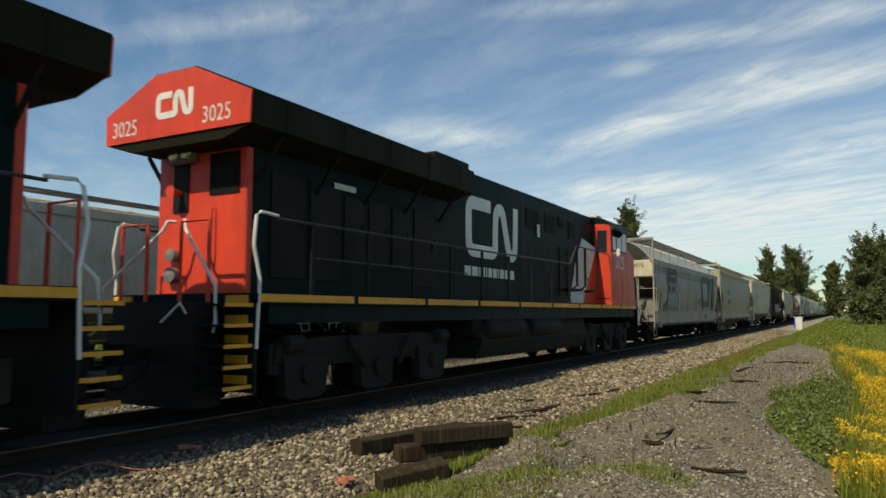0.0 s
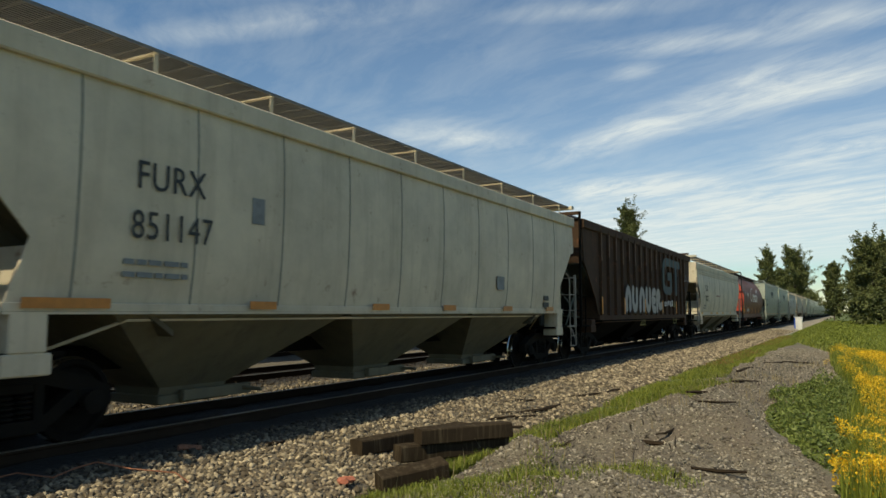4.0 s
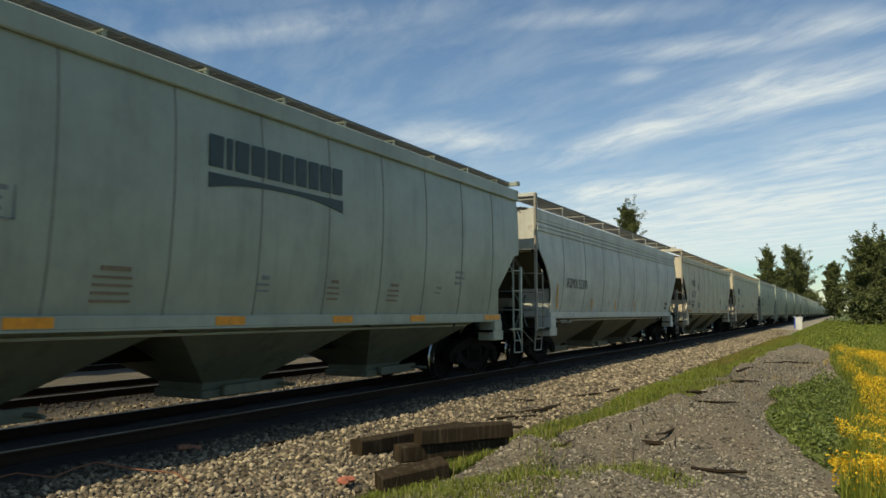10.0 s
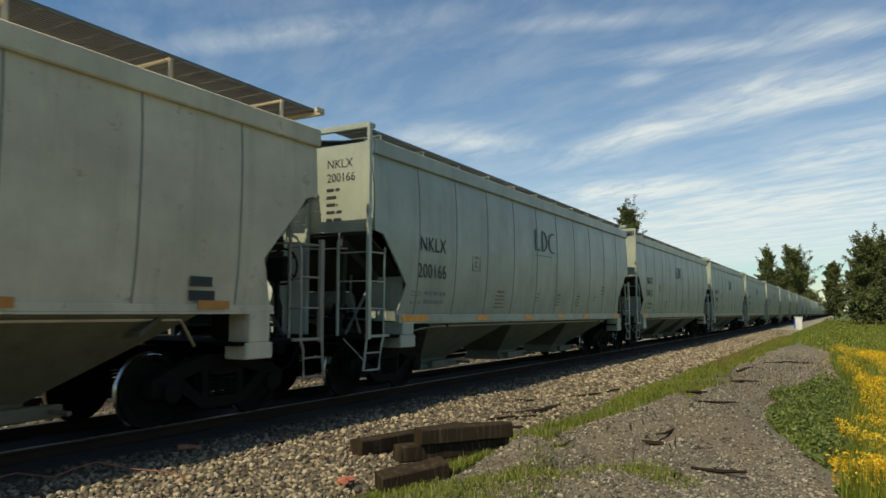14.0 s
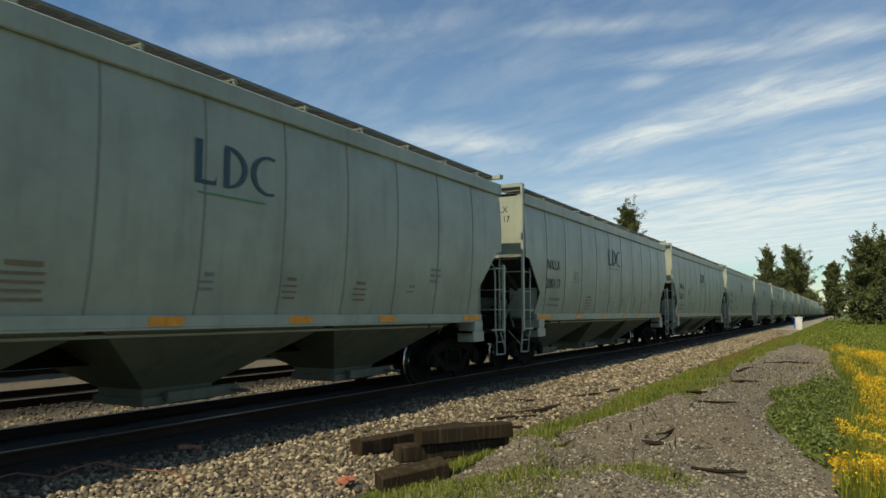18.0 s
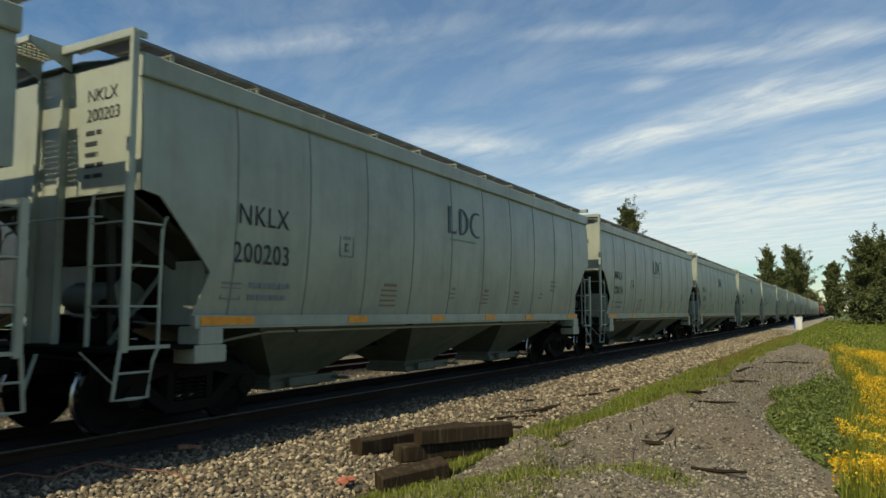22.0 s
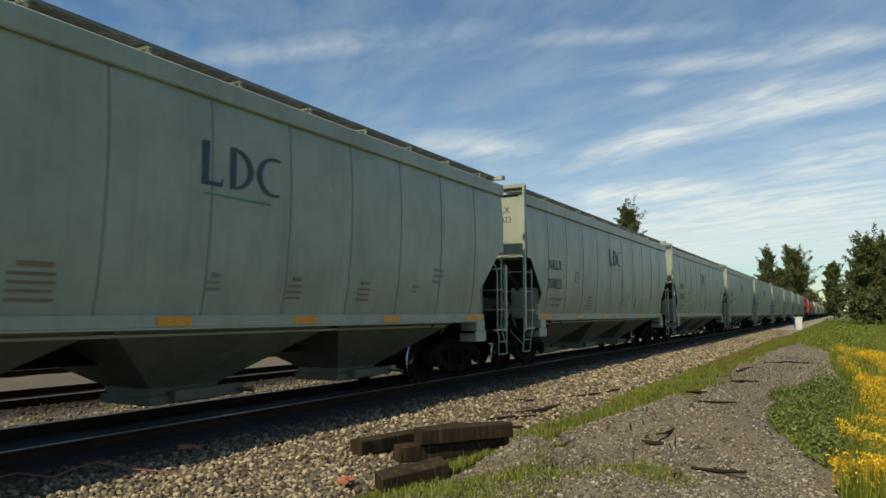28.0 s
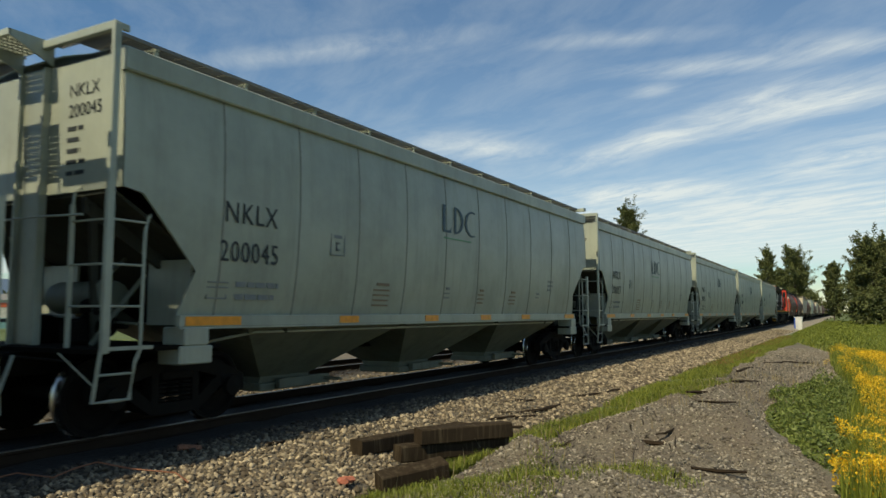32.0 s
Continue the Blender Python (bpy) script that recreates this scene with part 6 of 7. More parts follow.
CAR_COLS = [paint("white_car_paint", (0.75, 0.76, 0.78), 0.3, 0.1), paint("silver_car_paint", (0.45, 0.50, 0.56), 0.3, 0.1, metal=0.4), paint("green_car_paint", (0.16, 0.30, 0.28), 0.3, 0.1), paint("dark_car_paint", (0.04, 0.045, 0.05), 0.3, 0.1)]
for k in range(9):
    d = -16 + 4.4 * k
    road_car(50 + 0.82 * d, 74 - 0.57 * d, -35 + (90 if k % 3 == 1 else 0), CAR_COLS[(k * 3 + k // 4) % 4], ("white", "silver-blue", "dull green", "dark grey")[(k * 3 + k // 4) % 4] + " car parked on the grass")
sh = thing("long_shed", "long low shed with an orange-red band along its wall", "building", at=pose(86, 128, -0.5, 0, 0, -35))
part("wall", G().box(-60, 60, -6, 6, 0, 4.2), WHITISH, sh)
part("wall_band", G().box(-60, 60, -6.05, -6.0, 2.9, 3.7), plain("orange_red_band", (0.60, 0.13, 0.05), 0.6), sh)
part("roof", G().prism([(-6.4, 4.2), (0, 5.4), (6.4, 4.2)], -60.3, 60.3, "x"), PALE, sh)
for k in range(12):
    part("shed_door", G().box(-56 + 10 * k, -52 + 10 * k, -6.08, -6.0, 0, 2.6), BLACK, sh)

# ---- clouds: one thin high sheet of cirrus, drifting ----
def cloud_material():
    m, nt, bsdf = nodes_of("cirrus")
    nt.nodes.remove(bsdf)
    tc = nt.nodes.new("ShaderNodeTexCoord")
    turn = nt.nodes.new("ShaderNodeMapping")
    turn.inputs["Rotation"].default_value = (0, 0, radians(-52))
    nt.links.new(tc.outputs["Object"], turn.inputs["Vector"])
    mp = nt.nodes.new("ShaderNodeMapping")
    mp.inputs["Scale"].default_value = (0.0034, 0.0088, 1)
    nt.links.new(turn.outputs["Vector"], mp.inputs["Vector"])
    warp = nt.nodes.new("ShaderNodeTexNoise")
    warp.inputs["Scale"].default_value, warp.inputs["Detail"].default_value = 0.004, 3
    nt.links.new(tc.outputs["Object"], warp.inputs["Vector"])
    add = nt.nodes.new("ShaderNodeVectorMath")
    add.operation = "MULTIPLY_ADD"
    nt.links.new(warp.outputs["Color"], add.inputs[0])
    add.inputs[1].default_value = (0.7, 1.1, 0)
    nt.links.new(mp.outputs[0], add.inputs[2])
    fib = nt.nodes.new("ShaderNodeTexNoise")
    fib.inputs["Scale"].default_value, fib.inputs["Detail"].default_value, fib.inputs["Roughness"].default_value = 1.6, 10, 0.64
    nt.links.new(add.outputs[0], fib.inputs["Vector"])
    fibre = ramp(nt, fib.outputs["Fac"], 0.26, 0.82)
    total = scaled(nt, ramp(nt, fib.outputs["Fac"], 0.40, 0.80), 0.16)
    # wisps: centre, direction, half length, half width, density
    for cx, cy, turn_deg, a, b, o in ((437, 433, -78, 171, 30, 0.5), (664, 101, -77, 116, 33, 0.75), (550, 165, -72, 97, 21, 0.4), (954, 239, -132, 236, 63, 0.95), (889, 84, -148, 155, 83, 0.6), (836, -3, -144, 112, 95, 0.8),
                                     (879, 473, -18, 120, 89, 0.7), (1407, 383, -104, 170, 154, 0.9), (1749, 145, -125, 520, 440, 0.65), (1193, -18, -156, 190, 110, 0.8), (655, -3, -58, 74, 31, 0.6), (715, 186, -90, 32, 27, 0.5), (2600, 700, -120, 1500, 900, 0.5)):
        w = nt.nodes.new("ShaderNodeMapping")
        w.vector_type = "TEXTURE"
        w.inputs["Location"].default_value, w.inputs["Rotation"].default_value, w.inputs["Scale"].default_value = (cx, cy, 0), (0, 0, radians(turn_deg)), (a * 1.25, b * 1.25, 1)
        nt.links.new(tc.outputs["Object"], w.inputs["Vector"])
        gr = nt.nodes.new("ShaderNodeTexGradient")
        gr.gradient_type = "SPHERICAL"
        nt.links.new(w.outputs[0], gr.inputs[0])
        total = math2(nt, "ADD", total, math2(nt, "MULTIPLY", gr.outputs["Fac"], math2(nt, "MULTIPLY", fibre, o)))
    veil = scaled(nt, position_mask(nt, "X", 150, 2200), 0.42)
    total = math2(nt, "MINIMUM", math2(nt, "ADD", math2(nt, "ADD", total, veil), 0.05), 0.85)
    # unseen extra glow overhead and behind, added to whiten light on shaded sides
    total = math2(nt, "MINIMUM", math2(nt, "ADD", total, scaled(nt, position_mask(nt, "X", 260, -500), 0.10)), 0.85)
    total = math2(nt, "MULTIPLY", total, math2(nt, "MULTIPLY", position_mask(nt, "X", 4590, 3600), position_mask(nt, "X", -4590, -3600)))
    em = nt.nodes.new("ShaderNodeEmission")
    em.inputs["Color"].default_value, em.inputs["Strength"].default_value = (0.94, 0.98, 1.0, 1), 0.88
    tp = nt.nodes.new("ShaderNodeBsdfTransparent")
    ms = nt.nodes.new("ShaderNodeMixShader")
    nt.links.new(total, ms.inputs[0])
    nt.links.new(tp.outputs[0], ms.inputs[1])
    nt.links.new(em.outputs[0], ms.inputs[2])
    nt.links.new(ms.outputs[0], nt.nodes["Material Output"].inputs["Surface"])
    return m


CLOUD = raw("cloud_sheet", [(-4600, -4600, 0), (4600, -4600, 0), (4600, 4600, 0), (-4600, 4600, 0)], [(0, 1, 2, 3)], cloud_material(), "thin streaky white cirrus clouds high in the sky", "clouds", "structure")

# ---- the train: each car with its place along the track at the start ----
V = 15.75
TRAIN = []      # (car, x at the start)
GREY = {}
P = 17.36


def join(car, x):
    TRAIN.append((car, x))
    return car


lead = locomotive("dark green-black and red six-axle diesel locomotive, cab leading")
TRAIN.append((lead, 17.35 - 22.76))
rear = join(copy_thing(lead, pose(0, 0, 0)), 17.35)
tagged(rear, "dark green-black diesel locomotive with bright red ends and cab, coupled backwards")

# Sunlight on this car's end and roof is put into their paler paints.
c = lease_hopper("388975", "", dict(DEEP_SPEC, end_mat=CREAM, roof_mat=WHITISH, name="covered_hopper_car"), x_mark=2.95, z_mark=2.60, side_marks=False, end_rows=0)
L = 8.4
block_logo(c, -L + 2.48, -1.655, 3.14, (0.18,) * 8, 0.28, INK, 0.06, "name_bar")
block_logo(c, -L + 2.48, -1.655, 2.78, (0.18,) * 8, 0.28, INK, 0.06, "name_bar")
block_logo(c, -L + 2.48, -1.655, 2.36, (0.2, 0.2), 0.28, INK, 0.05, "name_bar")
letters("388975", 0.28, c, INK, on_side(-L + 3.15, -1.655, 2.36), narrow=0.9)
part("old_stencil_patch", G().box(-L + 2.3, -L + 4.5, -1.654, -1.648, 1.72, 2.18), FAINT, c)
for z in (2.70, 2.27, 1.60):
    part("stencil_rule", G().box(-L + 2.4, -L + 4.45, -1.66, -1.652, z, z + 0.03), INK, c)
ribbon_mark(c, 2.6, 1.72, 4.1, 1.68, 0.36, INK, lambda u, w, d: (u, -1.655 - 0.006 * d, w))
for xr in (-7.35, -3.62, -1.36, 0.90, 3.20, 6.95):
    reflectors(c, [xr], -1.656, 1.60, 2.28, 0.10, lean=0.07)
    reflectors(c, [xr - 0.02], -1.578, 1.04, 1.47, 0.10)
part("sill_stencil", G().box(4.05, 4.42, -1.578, -1.570, 1.10, 1.34), INK, c)
for k in range(4):
    bars(c, 0.0 + 1.75, -1.574, 1.36 - 0.08 * k, 0.95, 1, 0.04, 0.04, FAINT)
scrawl(c, -L + 9.8, -1.655, 1.75, 0.7, 0.5, INK, 12, 0.02)
scrawl(c, -L + 1.7, -1.65, 1.55, 0.6, 0.3, FAINT, 13, 0.08)
join(c, 30.0 + 8.4)

c = lease_hopper("845233", "SMW", dict(DEEP_SPEC, body=TAN, bay=BAY_SHADE_TAN, L=8.15, half=8.95, eave=4.0, crown=4.3, walk_z=4.50, walk_y=(0.72, 1.40), levels=bulge(1.38, 4.0, 1.54, 1.64, 1.52, 1.15), beads=(), seams=9, sill=(1.12, 1.38, 8.1), label="weathered tan covered hopper car with curved sides"), plate=False, x_mark=2.8, z_mark=2.6)
reflectors(c, [-8.15 + 0.75, 3.6, 6.6], -1.655, 1.55, 2.3, 0.09, lean=0.12)
reflectors(c, [-2.5, -0.2], -1.655, 1.55, 1.95, 0.09, lean=0.12)
join(c, 48.2 + 8.15)


def furx(number, mark, plate=False, **more):
    c = lease_hopper(number, mark, dict(LEASE_SPEC, **more), plate=plate)
    L = more.get("L", 8.45)
    reflectors(c, [-L + 1.0], -1.625, 1.475, 1.58, 0.95, RUST_ORANGE)
    reflectors(c, [-L + 4.0, -L + 6.8, -L + 9.2, -L + 12.0, L - 2.2], -1.625, 1.475, 1.58, 0.5, RUST_ORANGE)
    bars(c, -L + 4.0, -1.625, 2.6, 0.3, 1, 0.35, 0.05, FAINT, broken=False, name="inspection_stencil")
    bars(c, 3.2, -1.625, 1.95, 0.5, 1, 0.3, 0.05, FAINT, broken=False, name="panel_patch")
    return c


join(furx("851147", "FURX"), 65.98 + 8.45)

# rusty ribbed car with sprayed bubble writing as plain rounded shapes
c = hopper(RIB_SPEC)
RIB_PALE = paint("pale_rib_paint", (0.20, 0.13, 0.085), 0.8, 0.5, (0.08, 0.045, 0.025))
SPRAY_OLIVE = plain("olive_spray_paint", (0.22, 0.19, 0.04), 0.7)
SPRAY, SPRAY_EDGE, SPRAY_BLUE = plain("silver_spray_paint", (0.36, 0.34, 0.30), 0.6), plain("black_spray_paint", (0.012, 0.012, 0.012), 0.6), plain("faded_blue_paint", (0.075, 0.100, 0.095), 0.8)
def bubble(points, layer):
    """One rounded sprayed letter stroke: a dark edge under a silver band."""
    for name, w, m, d in (("graffiti_outline", 0.40, SPRAY_EDGE, 0.0), ("graffiti_fill", 0.30, SPRAY, 0.006)):
        g = G()
        y0 = -1.606 - d - 0.0015 * layer
        ribbon(g, points, w, lambda u, v, t: (u, y0 - 0.004 * t, v))
        for u, v in (points[0], points[-1]):
            g.prism([(u + w / 2 * math.cos(i * math.pi / 7), v + w / 2 * math.sin(i * math.pi / 7)) for i in range(14)], y0 - 0.0042, y0)
        part(name, g, m, c)


def rounded(points, n=5):
    """The points joined by a smooth curve."""
    p = [Vector(q) for q in points]
    out = []
    for i in range(len(p) - 1):
        a, b, c2, d = p[max(i - 1, 0)], p[i], p[i + 1], p[min(i + 2, len(p) - 1)]
        for k in range(n):
            t = k / n
            out.append(tuple(0.5 * (2 * b + (c2 - a) * t + (2 * a - 5 * b + 4 * c2 - d) * t * t + (3 * b - a - 3 * c2 + d) * t ** 3)))
    return out + [tuple(p[-1])]


for k, pts in enumerate((
        [(-3.95, 1.60), (-3.95, 2.0), (-3.72, 2.26), (-3.48, 2.0), (-3.48, 1.62)], [(-3.02, 2.28), (-3.05, 1.85), (-2.85, 1.60), (-2.55, 1.72), (-2.50, 2.24)], [(-2.0, 1.58), (-1.97, 2.0), (-1.75, 2.26), (-1.45, 2.1), (-1.45, 1.60)],
        [(-0.97, 2.30), (-0.99, 1.88), (-0.80, 1.60), (-0.52, 1.66), (-0.42, 1.95), (-0.42, 2.30)], [(0.44, 2.27), (0.12, 2.25), (-0.02, 1.92), (0.10, 1.62), (0.44, 1.57)], [(0.05, 1.92), (0.38, 1.93)],
        [(0.78, 1.57), (0.76, 1.97), (0.84, 2.22), (1.10, 2.28), (1.23, 2.13), (1.05, 1.96), (1.26, 1.70), (1.66, 1.74)])):
    bubble(rounded(pts), k)
for k in range(1, 20):
    xr = -8.6 + 17.2 * k / 20
    if abs(xr) < 7.0:
        part("rib_cap", G().box(xr - 0.028, xr + 0.028, -1.622, -1.606, 3.22 + 0.1 * math.sin(k * 2.3), 4.02), RIB_PALE, c, "pale upper part of a rib")
for k in range(5):
    scrawl(c, 2.15 + 0.36 * k, -1.628, 1.72 + 0.03 * (k % 3), 0.24, 0.24, WHITE_INK, 30 + k, 0.035)
scrawl(c, 4.0, -1.628, 1.70, 0.4, 0.3, SPRAY_OLIVE, 41, 0.05)
g = G()
ribbon(g, [(3.85, 3.66), (2.75, 3.66), (2.42, 3.60), (2.22, 3.42), (2.18, 3.2), (2.18, 2.8), (2.24, 2.55), (2.45, 2.42), (2.75, 2.40), (3.45, 2.40), (3.66, 2.50), (3.68, 2.72), (3.68, 3.04), (3.0, 3.04)], 0.36, lambda u, v, t: (u, -1.604 - 0.010 * t, v))
part("faded_mark", g, SPRAY_BLUE, c)
part("faded_mark", G().box(4.62, 4.98, -1.613, -1.604, 2.22, 3.48).box(3.92, 5.70, -1.614, -1.604, 3.48, 3.82), SPRAY_BLUE, c)
for x0 in (-1.9, 4.1):
    scrawl(c, x0, -1.56, 0.95, 0.9, 0.28, SPRAY_OLIVE, int(50 + x0), 0.035)
scrawl(c, 6.75, -1.625, 2.95, 1.35, 0.42, FAINT, 61, 0.03)
reflectors(c, [-1.3, 1.75, 4.6, 7.3], -1.635, 1.40, 1.95, 0.09)
reflectors(c, [-4.3, -7.0], -1.635, 1.40, 1.95, 0.09)
bars(c, -8.604, 0.6, 3.6, 0.8, 1, 0.22, 0.05, WHITE_INK, end=True)
join(c, 84.0 + 8.6)

c = lease_hopper("702572", "CITX", dict(ROUND_SPEC, L=8.6, half=9.25, ladder_top=3.3, body=CREAM, label="cream-white covered hopper car with curved sides and a yellow sill stripe"), x_mark=2.2, z_mark=2.65)
reflectors(c, [-8.6 + 1.35, -8.6 + 4.5, -8.6 + 6.6, -8.6 + 9.0, -8.6 + 12.5], -1.56, 1.37, 1.45, 0.6, YELLOW)
scrawl(c, -2.4, -1.66, 2.42, 1.5, 0.06, plain("faded_red_spray", (0.34, 0.20, 0.17), 0.7), 9, 0.04)
join(c, 102.9 + 8.6)

# oxide red cylindrical car
c = hopper(TUBE_SPEC)
g = G()
ribbon_y = -1.655
letters("109079", 0.34, c, FAINT, on_side(-7.2 + 2.0, ribbon_y, 2.66), narrow=0.8, space=1.1)
block_logo(c, -7.2 + 0.35, ribbon_y, 2.78, (0.2, 0.2), 0.26, FAINT, 0.05)
def ring_mark(x, z, rx, rz, w, a0=0.0, a1=360.0):
    n = 16
    g = G()
    for i in range(n):
        q = []
        for k, f in ((i, 1), (i + 1, 1), (i + 1, 0), (i, 0)):
            a = radians(a0 + (a1 - a0) * k / n)
            q.append((x + (rx - (0 if f else w)) * math.cos(a), z + (rz - (0 if f else w * 0.6)) * math.sin(a)))
        g.prism(q, ribbon_y - 0.004, ribbon_y)
    part("word_mark", g, WHITE_INK, c, "faded white painted ring")


ring_mark(-7.2 + 4.9, 2.92, 0.62, 0.58, 0.16, 50, 310)
for k in range(5):
    if k == 1:
        ring_mark(-7.2 + 6.0 + 0.76 * k, 2.66, 0.32, 0.32, 0.12, 0, 180)
        part("word_mark", G().box(-7.2 + 5.68 + 0.76 * k, -7.2 + 5.80 + 0.76 * k, ribbon_y - 0.004, ribbon_y, 2.36, 2.98), WHITE_INK, c)
        part("word_mark", G().box(-7.2 + 6.20 + 0.76 * k, -7.2 + 6.32 + 0.76 * k, ribbon_y - 0.004, ribbon_y, 2.36, 2.68), WHITE_INK, c)
        continue
    ring_mark(-7.2 + 6.0 + 0.76 * k, 2.66, 0.32, 0.32, 0.12)
    part("word_mark", G().box(-7.2 + 6.24 + 0.76 * k, -7.2 + 6.34 + 0.76 * k, ribbon_y - 0.004, ribbon_y, 2.36, 2.98 if k != 3 else 3.3), WHITE_INK, c)
part("flag_mark", G().box(-7.2 + 8.3, -7.2 + 8.45, ribbon_y - 0.004, ribbon_y, 3.15, 3.45).box(-7.2 + 8.75, -7.2 + 8.9, ribbon_y - 0.004, ribbon_y, 3.15, 3.45).prism([(-7.2 + 8.5, 3.3), (-7.2 + 8.6, 3.42), (-7.2 + 8.7, 3.3), (-7.2 + 8.6, 3.18)], ribbon_y - 0.004, ribbon_y), WHITE_INK, c)
for z in (2.05, 1.88):
    bars(c, -7.2 + 0.4, ribbon_y + 0.08, z, 0.5, 1, 0.06, 0.05, FAINT)
    bars(c, -7.2 + 1.5, ribbon_y + 0.08, z, 0.55, 1, 0.06, 0.05, FAINT)
reflectors(c, [-7.2 + 0.05], -1.60, 1.40, 2.4, 0.11, lean=0.03)
reflectors(c, [-7.2 + 3.2, -7.2 + 5.85, -7.2 + 8.42, -7.2 + 10.85, -7.2 + 13.6], -1.545, 1.40, 1.88, 0.13, lean=0.17)
part("white_tag", G().box(-8.0, -7.55, -1.32, -1.312, 1.14, 1.26), WHITE_INK, c)
scrawl(c, -7.2 + 2.0, -1.60, 1.55, 1.5, 0.3, WHITE_INK, 11, 0.04)
red_car = join(c, 123.1 + 7.2)

GREY[0] = join(grey_hopper("856831", "TRGX", "arc"), 140.3 + 7.97)
GREY[1] = join(grey_hopper("856737", "TRGX", "arc"), 157.4 + 7.97)
c = lease_hopper("52200", "ADMX", dict(ROUND_SPEC, body=WHITISH, L=8.6, half=9.2, label="near-white covered hopper car with curved sides"), x_mark=2.1, z_mark=2.14, one_line=True)
reflectors(c, [-8.6 + 1.35], -1.62, 1.55, 2.3, 0.09, YELLOW, lean=0.1)
reflectors(c, [-8.6 + 4.3, -8.6 + 6.9, -8.6 + 9.4], -1.64, 1.5, 1.85, 0.09, YELLOW, lean=0.1)
join(c, 174.6 + 8.6)
fur = join(furx("851127", "FURX", L=8.3, half=9.0), 193.6 + 8.3)
scrawl(fur, -8.3 + 1.35, -1.622, 1.85, 0.3, 0.3, INK, 4)
scrawl(fur, -8.3 + 2.15, -1.622, 1.72, 0.35, 0.14, INK, 5, 0.05)
scrawl(fur, -8.3 + 3.85, -1.622, 1.70, 0.5, 0.3, INK, 6)
smw = join(furx("851111", "SMW", True, L=8.45), 211.8 + 8.45)
scrawl(smw, -8.45 + 4.4, -1.622, 1.85, 1.1, 0.22, INK, 7, 0.025)
NUMBERS = ["200166", "200211", "200222", "200126", "200117", "200147", "200142", "200203", "200124", "200137", "200202", "200158", "200125", "200023", "200200", "200043", "200045", "200057", "200161", "200088", "200190"]
for k, num in enumerate(NUMBERS):
    GREY[2 + k] = join(grey_hopper(num), 230.18 + P * k + 7.97)
x = 230.0 + P * len(NUMBERS) + 10.6
mid = join(copy_thing(rear, pose(0, 0, 0)), x)
x += 11.6
tail_kinds = [red_car, red_car, fur, red_car, GREY[5], red_car, smw, red_car, fur, red_car]
for k in range(24):
    src = tail_kinds[k % len(tail_kinds)]
    half = {True: 9.0, False: 9.1}[src is red_car]
    c = join(copy_thing(src, pose(0, 0, 0)), x + half)
    for o in list(c.children_recursive):
        if o.name.split(".")[0] in ("rung", "end_stile", "walkway_bracket", "reflector", "lettering", "small_stencil", "brake_pipe", "uncoupling_lever", "word_mark", "flag_mark", "logo_shape", "logo_line", "valve_box", "jacking_pad", "side_bead", "seam_weld", "train_line_pipe"):
            bpy.data.objects.remove(o)
    x += 2 * half + 0.15
for car, x0 in TRAIN:
    car.matrix_basis = pose(x0, TRACK_Y, 0)

# ---- the far train, slower, same way ----
V2 = 14.5
FAR = []
tank = tank_car()
order = ["h"] * 8 + ["t"] * 9 + ["h"] * 3
x = 19.0 + V2 * 24.15 - 18.3 * len(order) + 9
used = False
for k, o in enumerate(order):
    if o == "t":
        c = tank if not used else copy_thing(tank, pose(0, 0, 0))
        used = True
    else:
        c = copy_thing(fur if k % 3 else smw, pose(0, 0, 0))
        tagged(c, "weathered pale grey covered hopper car on the far track", "freight car", "cars of the far train")
        for o2 in list(c.children_recursive):
            if o2.name.split(".")[0] in ("rung", "end_stile", "walkway_bracket", "reflector", "lettering", "small_stencil", "brake_pipe", "uncoupling_lever", "valve_box", "jacking_pad", "seam_weld", "train_line_pipe", "sprayed_squiggle", "mark_plate", "brake_rigging", "control_valve", "tally_panel", "inspection_stencil", "panel_patch"):
                bpy.data.objects.remove(o2)
    FAR.append((c, x))
    c.matrix_basis = pose(x, THIRD_Y, 0)
    x += 18.3


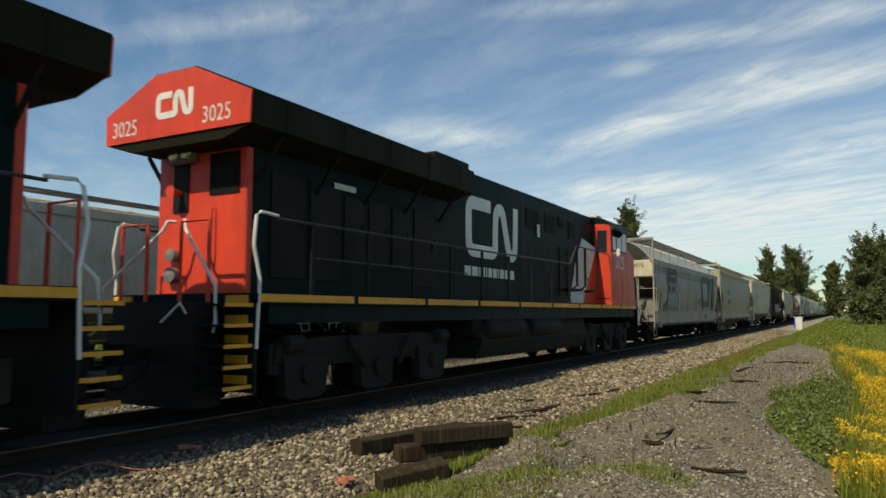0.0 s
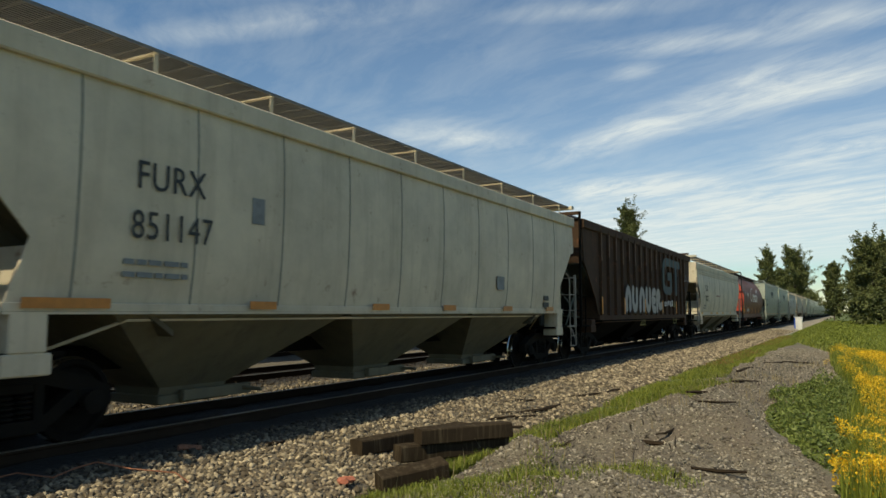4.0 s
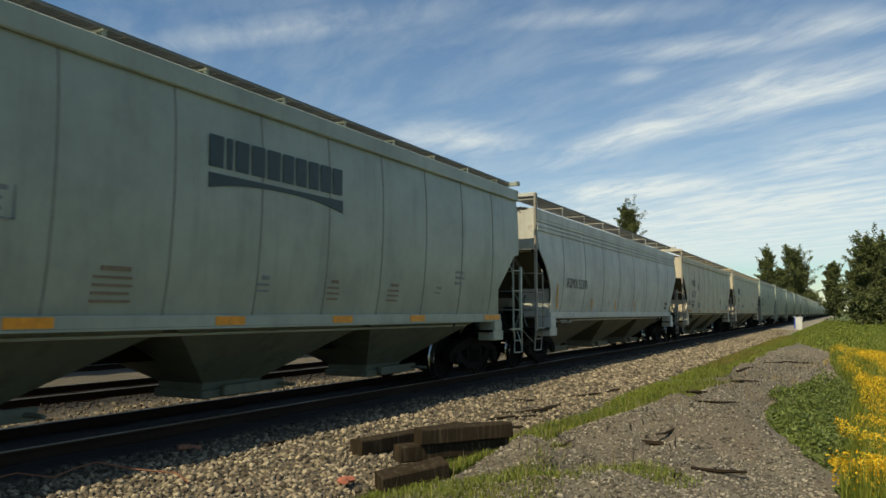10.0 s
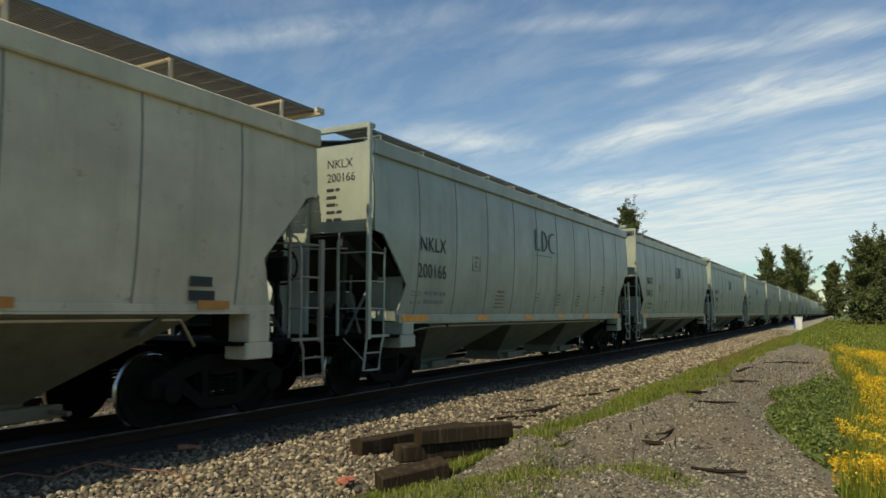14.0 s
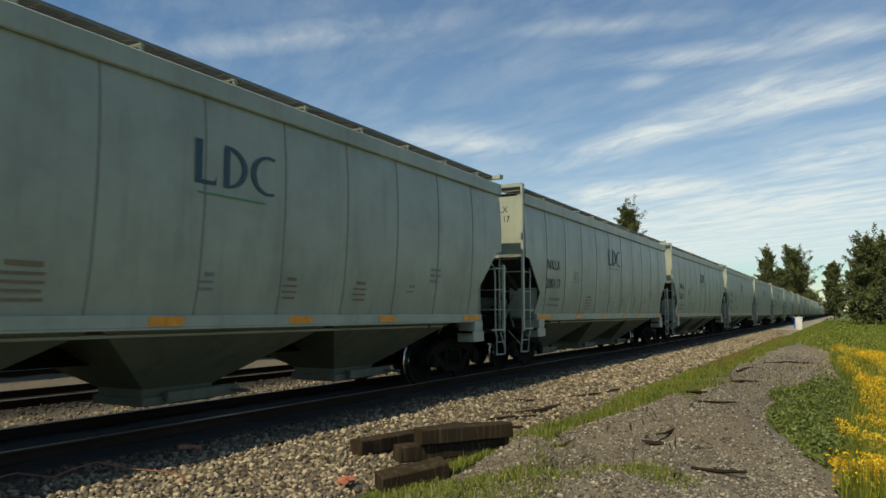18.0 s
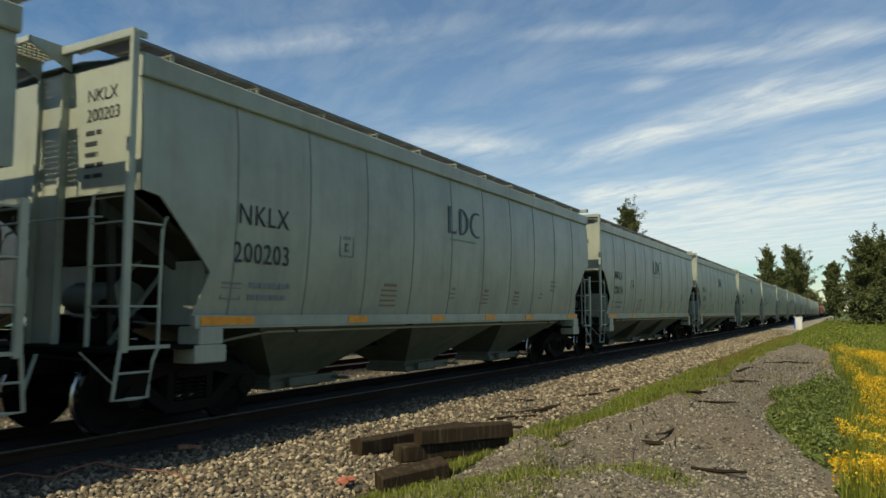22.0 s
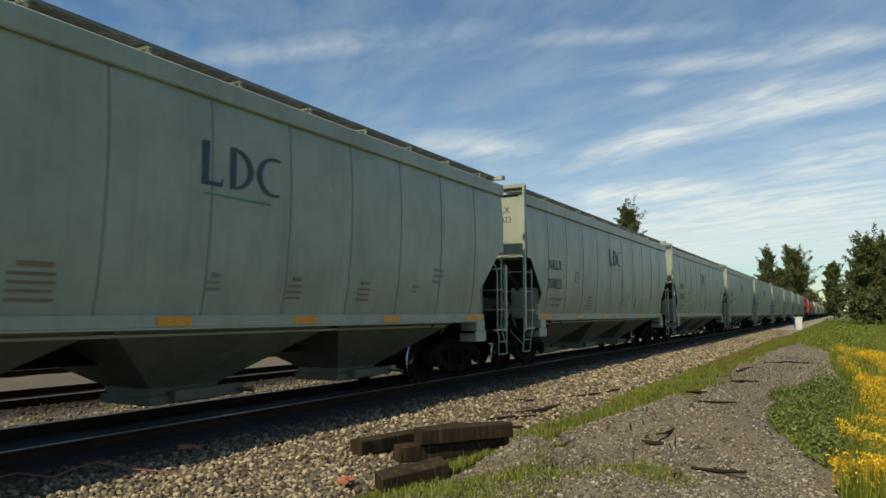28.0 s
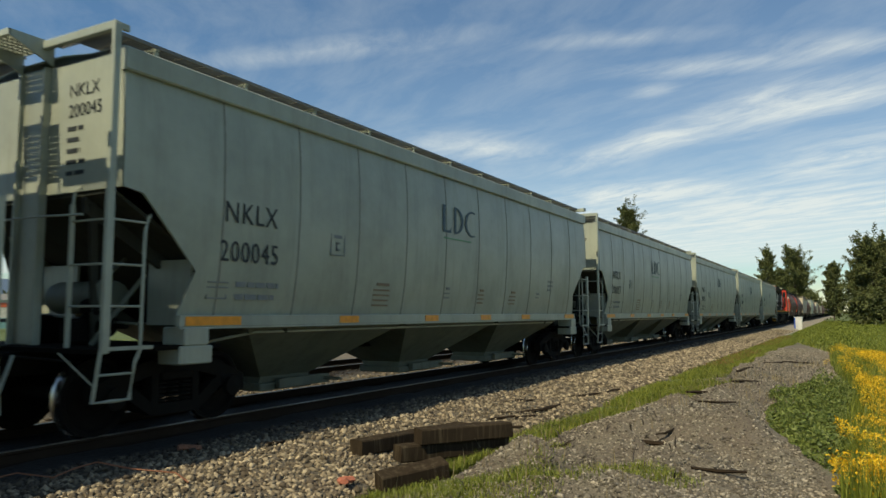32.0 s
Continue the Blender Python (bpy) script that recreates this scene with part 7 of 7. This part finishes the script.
# ---- what moves ----
def travelled(t):
    """Metres that the train has gone by t seconds; it eases for half a second past 24 s."""
    lag = 1.6 * min(1.0, max(0.0, (t - 24.0) / 0.6))
    drift = float(np.interp(t, [10, 14, 17, 19, 21, 22, 23, 24, 25, 28, 29, 30, 31, 32], [0.0, 0.12, 0.12, 0.18, 0.13, 0.05, -0.02, -0.08, -0.16, -0.08, -0.13, -0.22, -0.25, -0.27]))
    return V * t - lag - drift + (0.25 * max(0.0, t - 28.0) / 4.0)


def roll_rows(x, z, radius, t0, t1, run):
    """Rows for a wheelset that turns while it passes close by."""
    rows = []
    a = frame(t0)
    b = frame(t1)
    spin = lambda t: -math.degrees(run(t) / radius) % 360.0
    if a > 1:
        rows.append((0.0, pose(x, 0, z, 0, spin((a - 1) / FPS), 0)))
    for f in range(a, b + 1):
        t = (f - 1) / FPS
        rows.append((t, pose(x, 0, z, 0, spin(t), 0)))
    if b < frame(32.0):
        rows.append((32.0, pose(x, 0, z, 0, spin((b - 1) / FPS), 0)))
    return rows


def motions():
    times = [0.0, 5.0, 10.0, 12.0, 14.0, 15.5, 17.0, 18.0, 19.0, 20.0, 21.0, 22.0, 23.0, 24.0, 24.2, 24.4, 24.6, 25.0, 26.5, 28.0, 29.0, 30.0, 31.0, 32.0]
    for car, x0 in TRAIN:
        walk(car, [(t, pose(x0 - travelled(t), TRACK_Y, 0, 0, 0, 180 if car is lead else 0)) for t in times])
        t0, t1 = (x0 - 26) / V, (x0 + 9) / V + 0.2
        t0, t1 = max(0.0, t0), min(32.0, t1)
        if t1 - t0 > 0.2:
            for tr in car.children:
                if tr.name.startswith("truck"):
                    for ws in tr.children:
                        if ws.name.startswith("wheelset"):
                            z = ws.location.z
                            sign = -1 if car is lead else 1
                            walk(ws, roll_rows(ws.location.x, z, z, t0, t1, lambda t: sign * travelled(t)))
    for car, x0 in FAR:
        walk(car, [(0.0, pose(x0, THIRD_Y, 0)), (32.0, pose(x0 - V2 * 32.0, THIRD_Y, 0))])
    walk(CLOUD, [(0.0, pose(0, 0, 250)), (32.0, pose(85, -3, 250))])


motions()
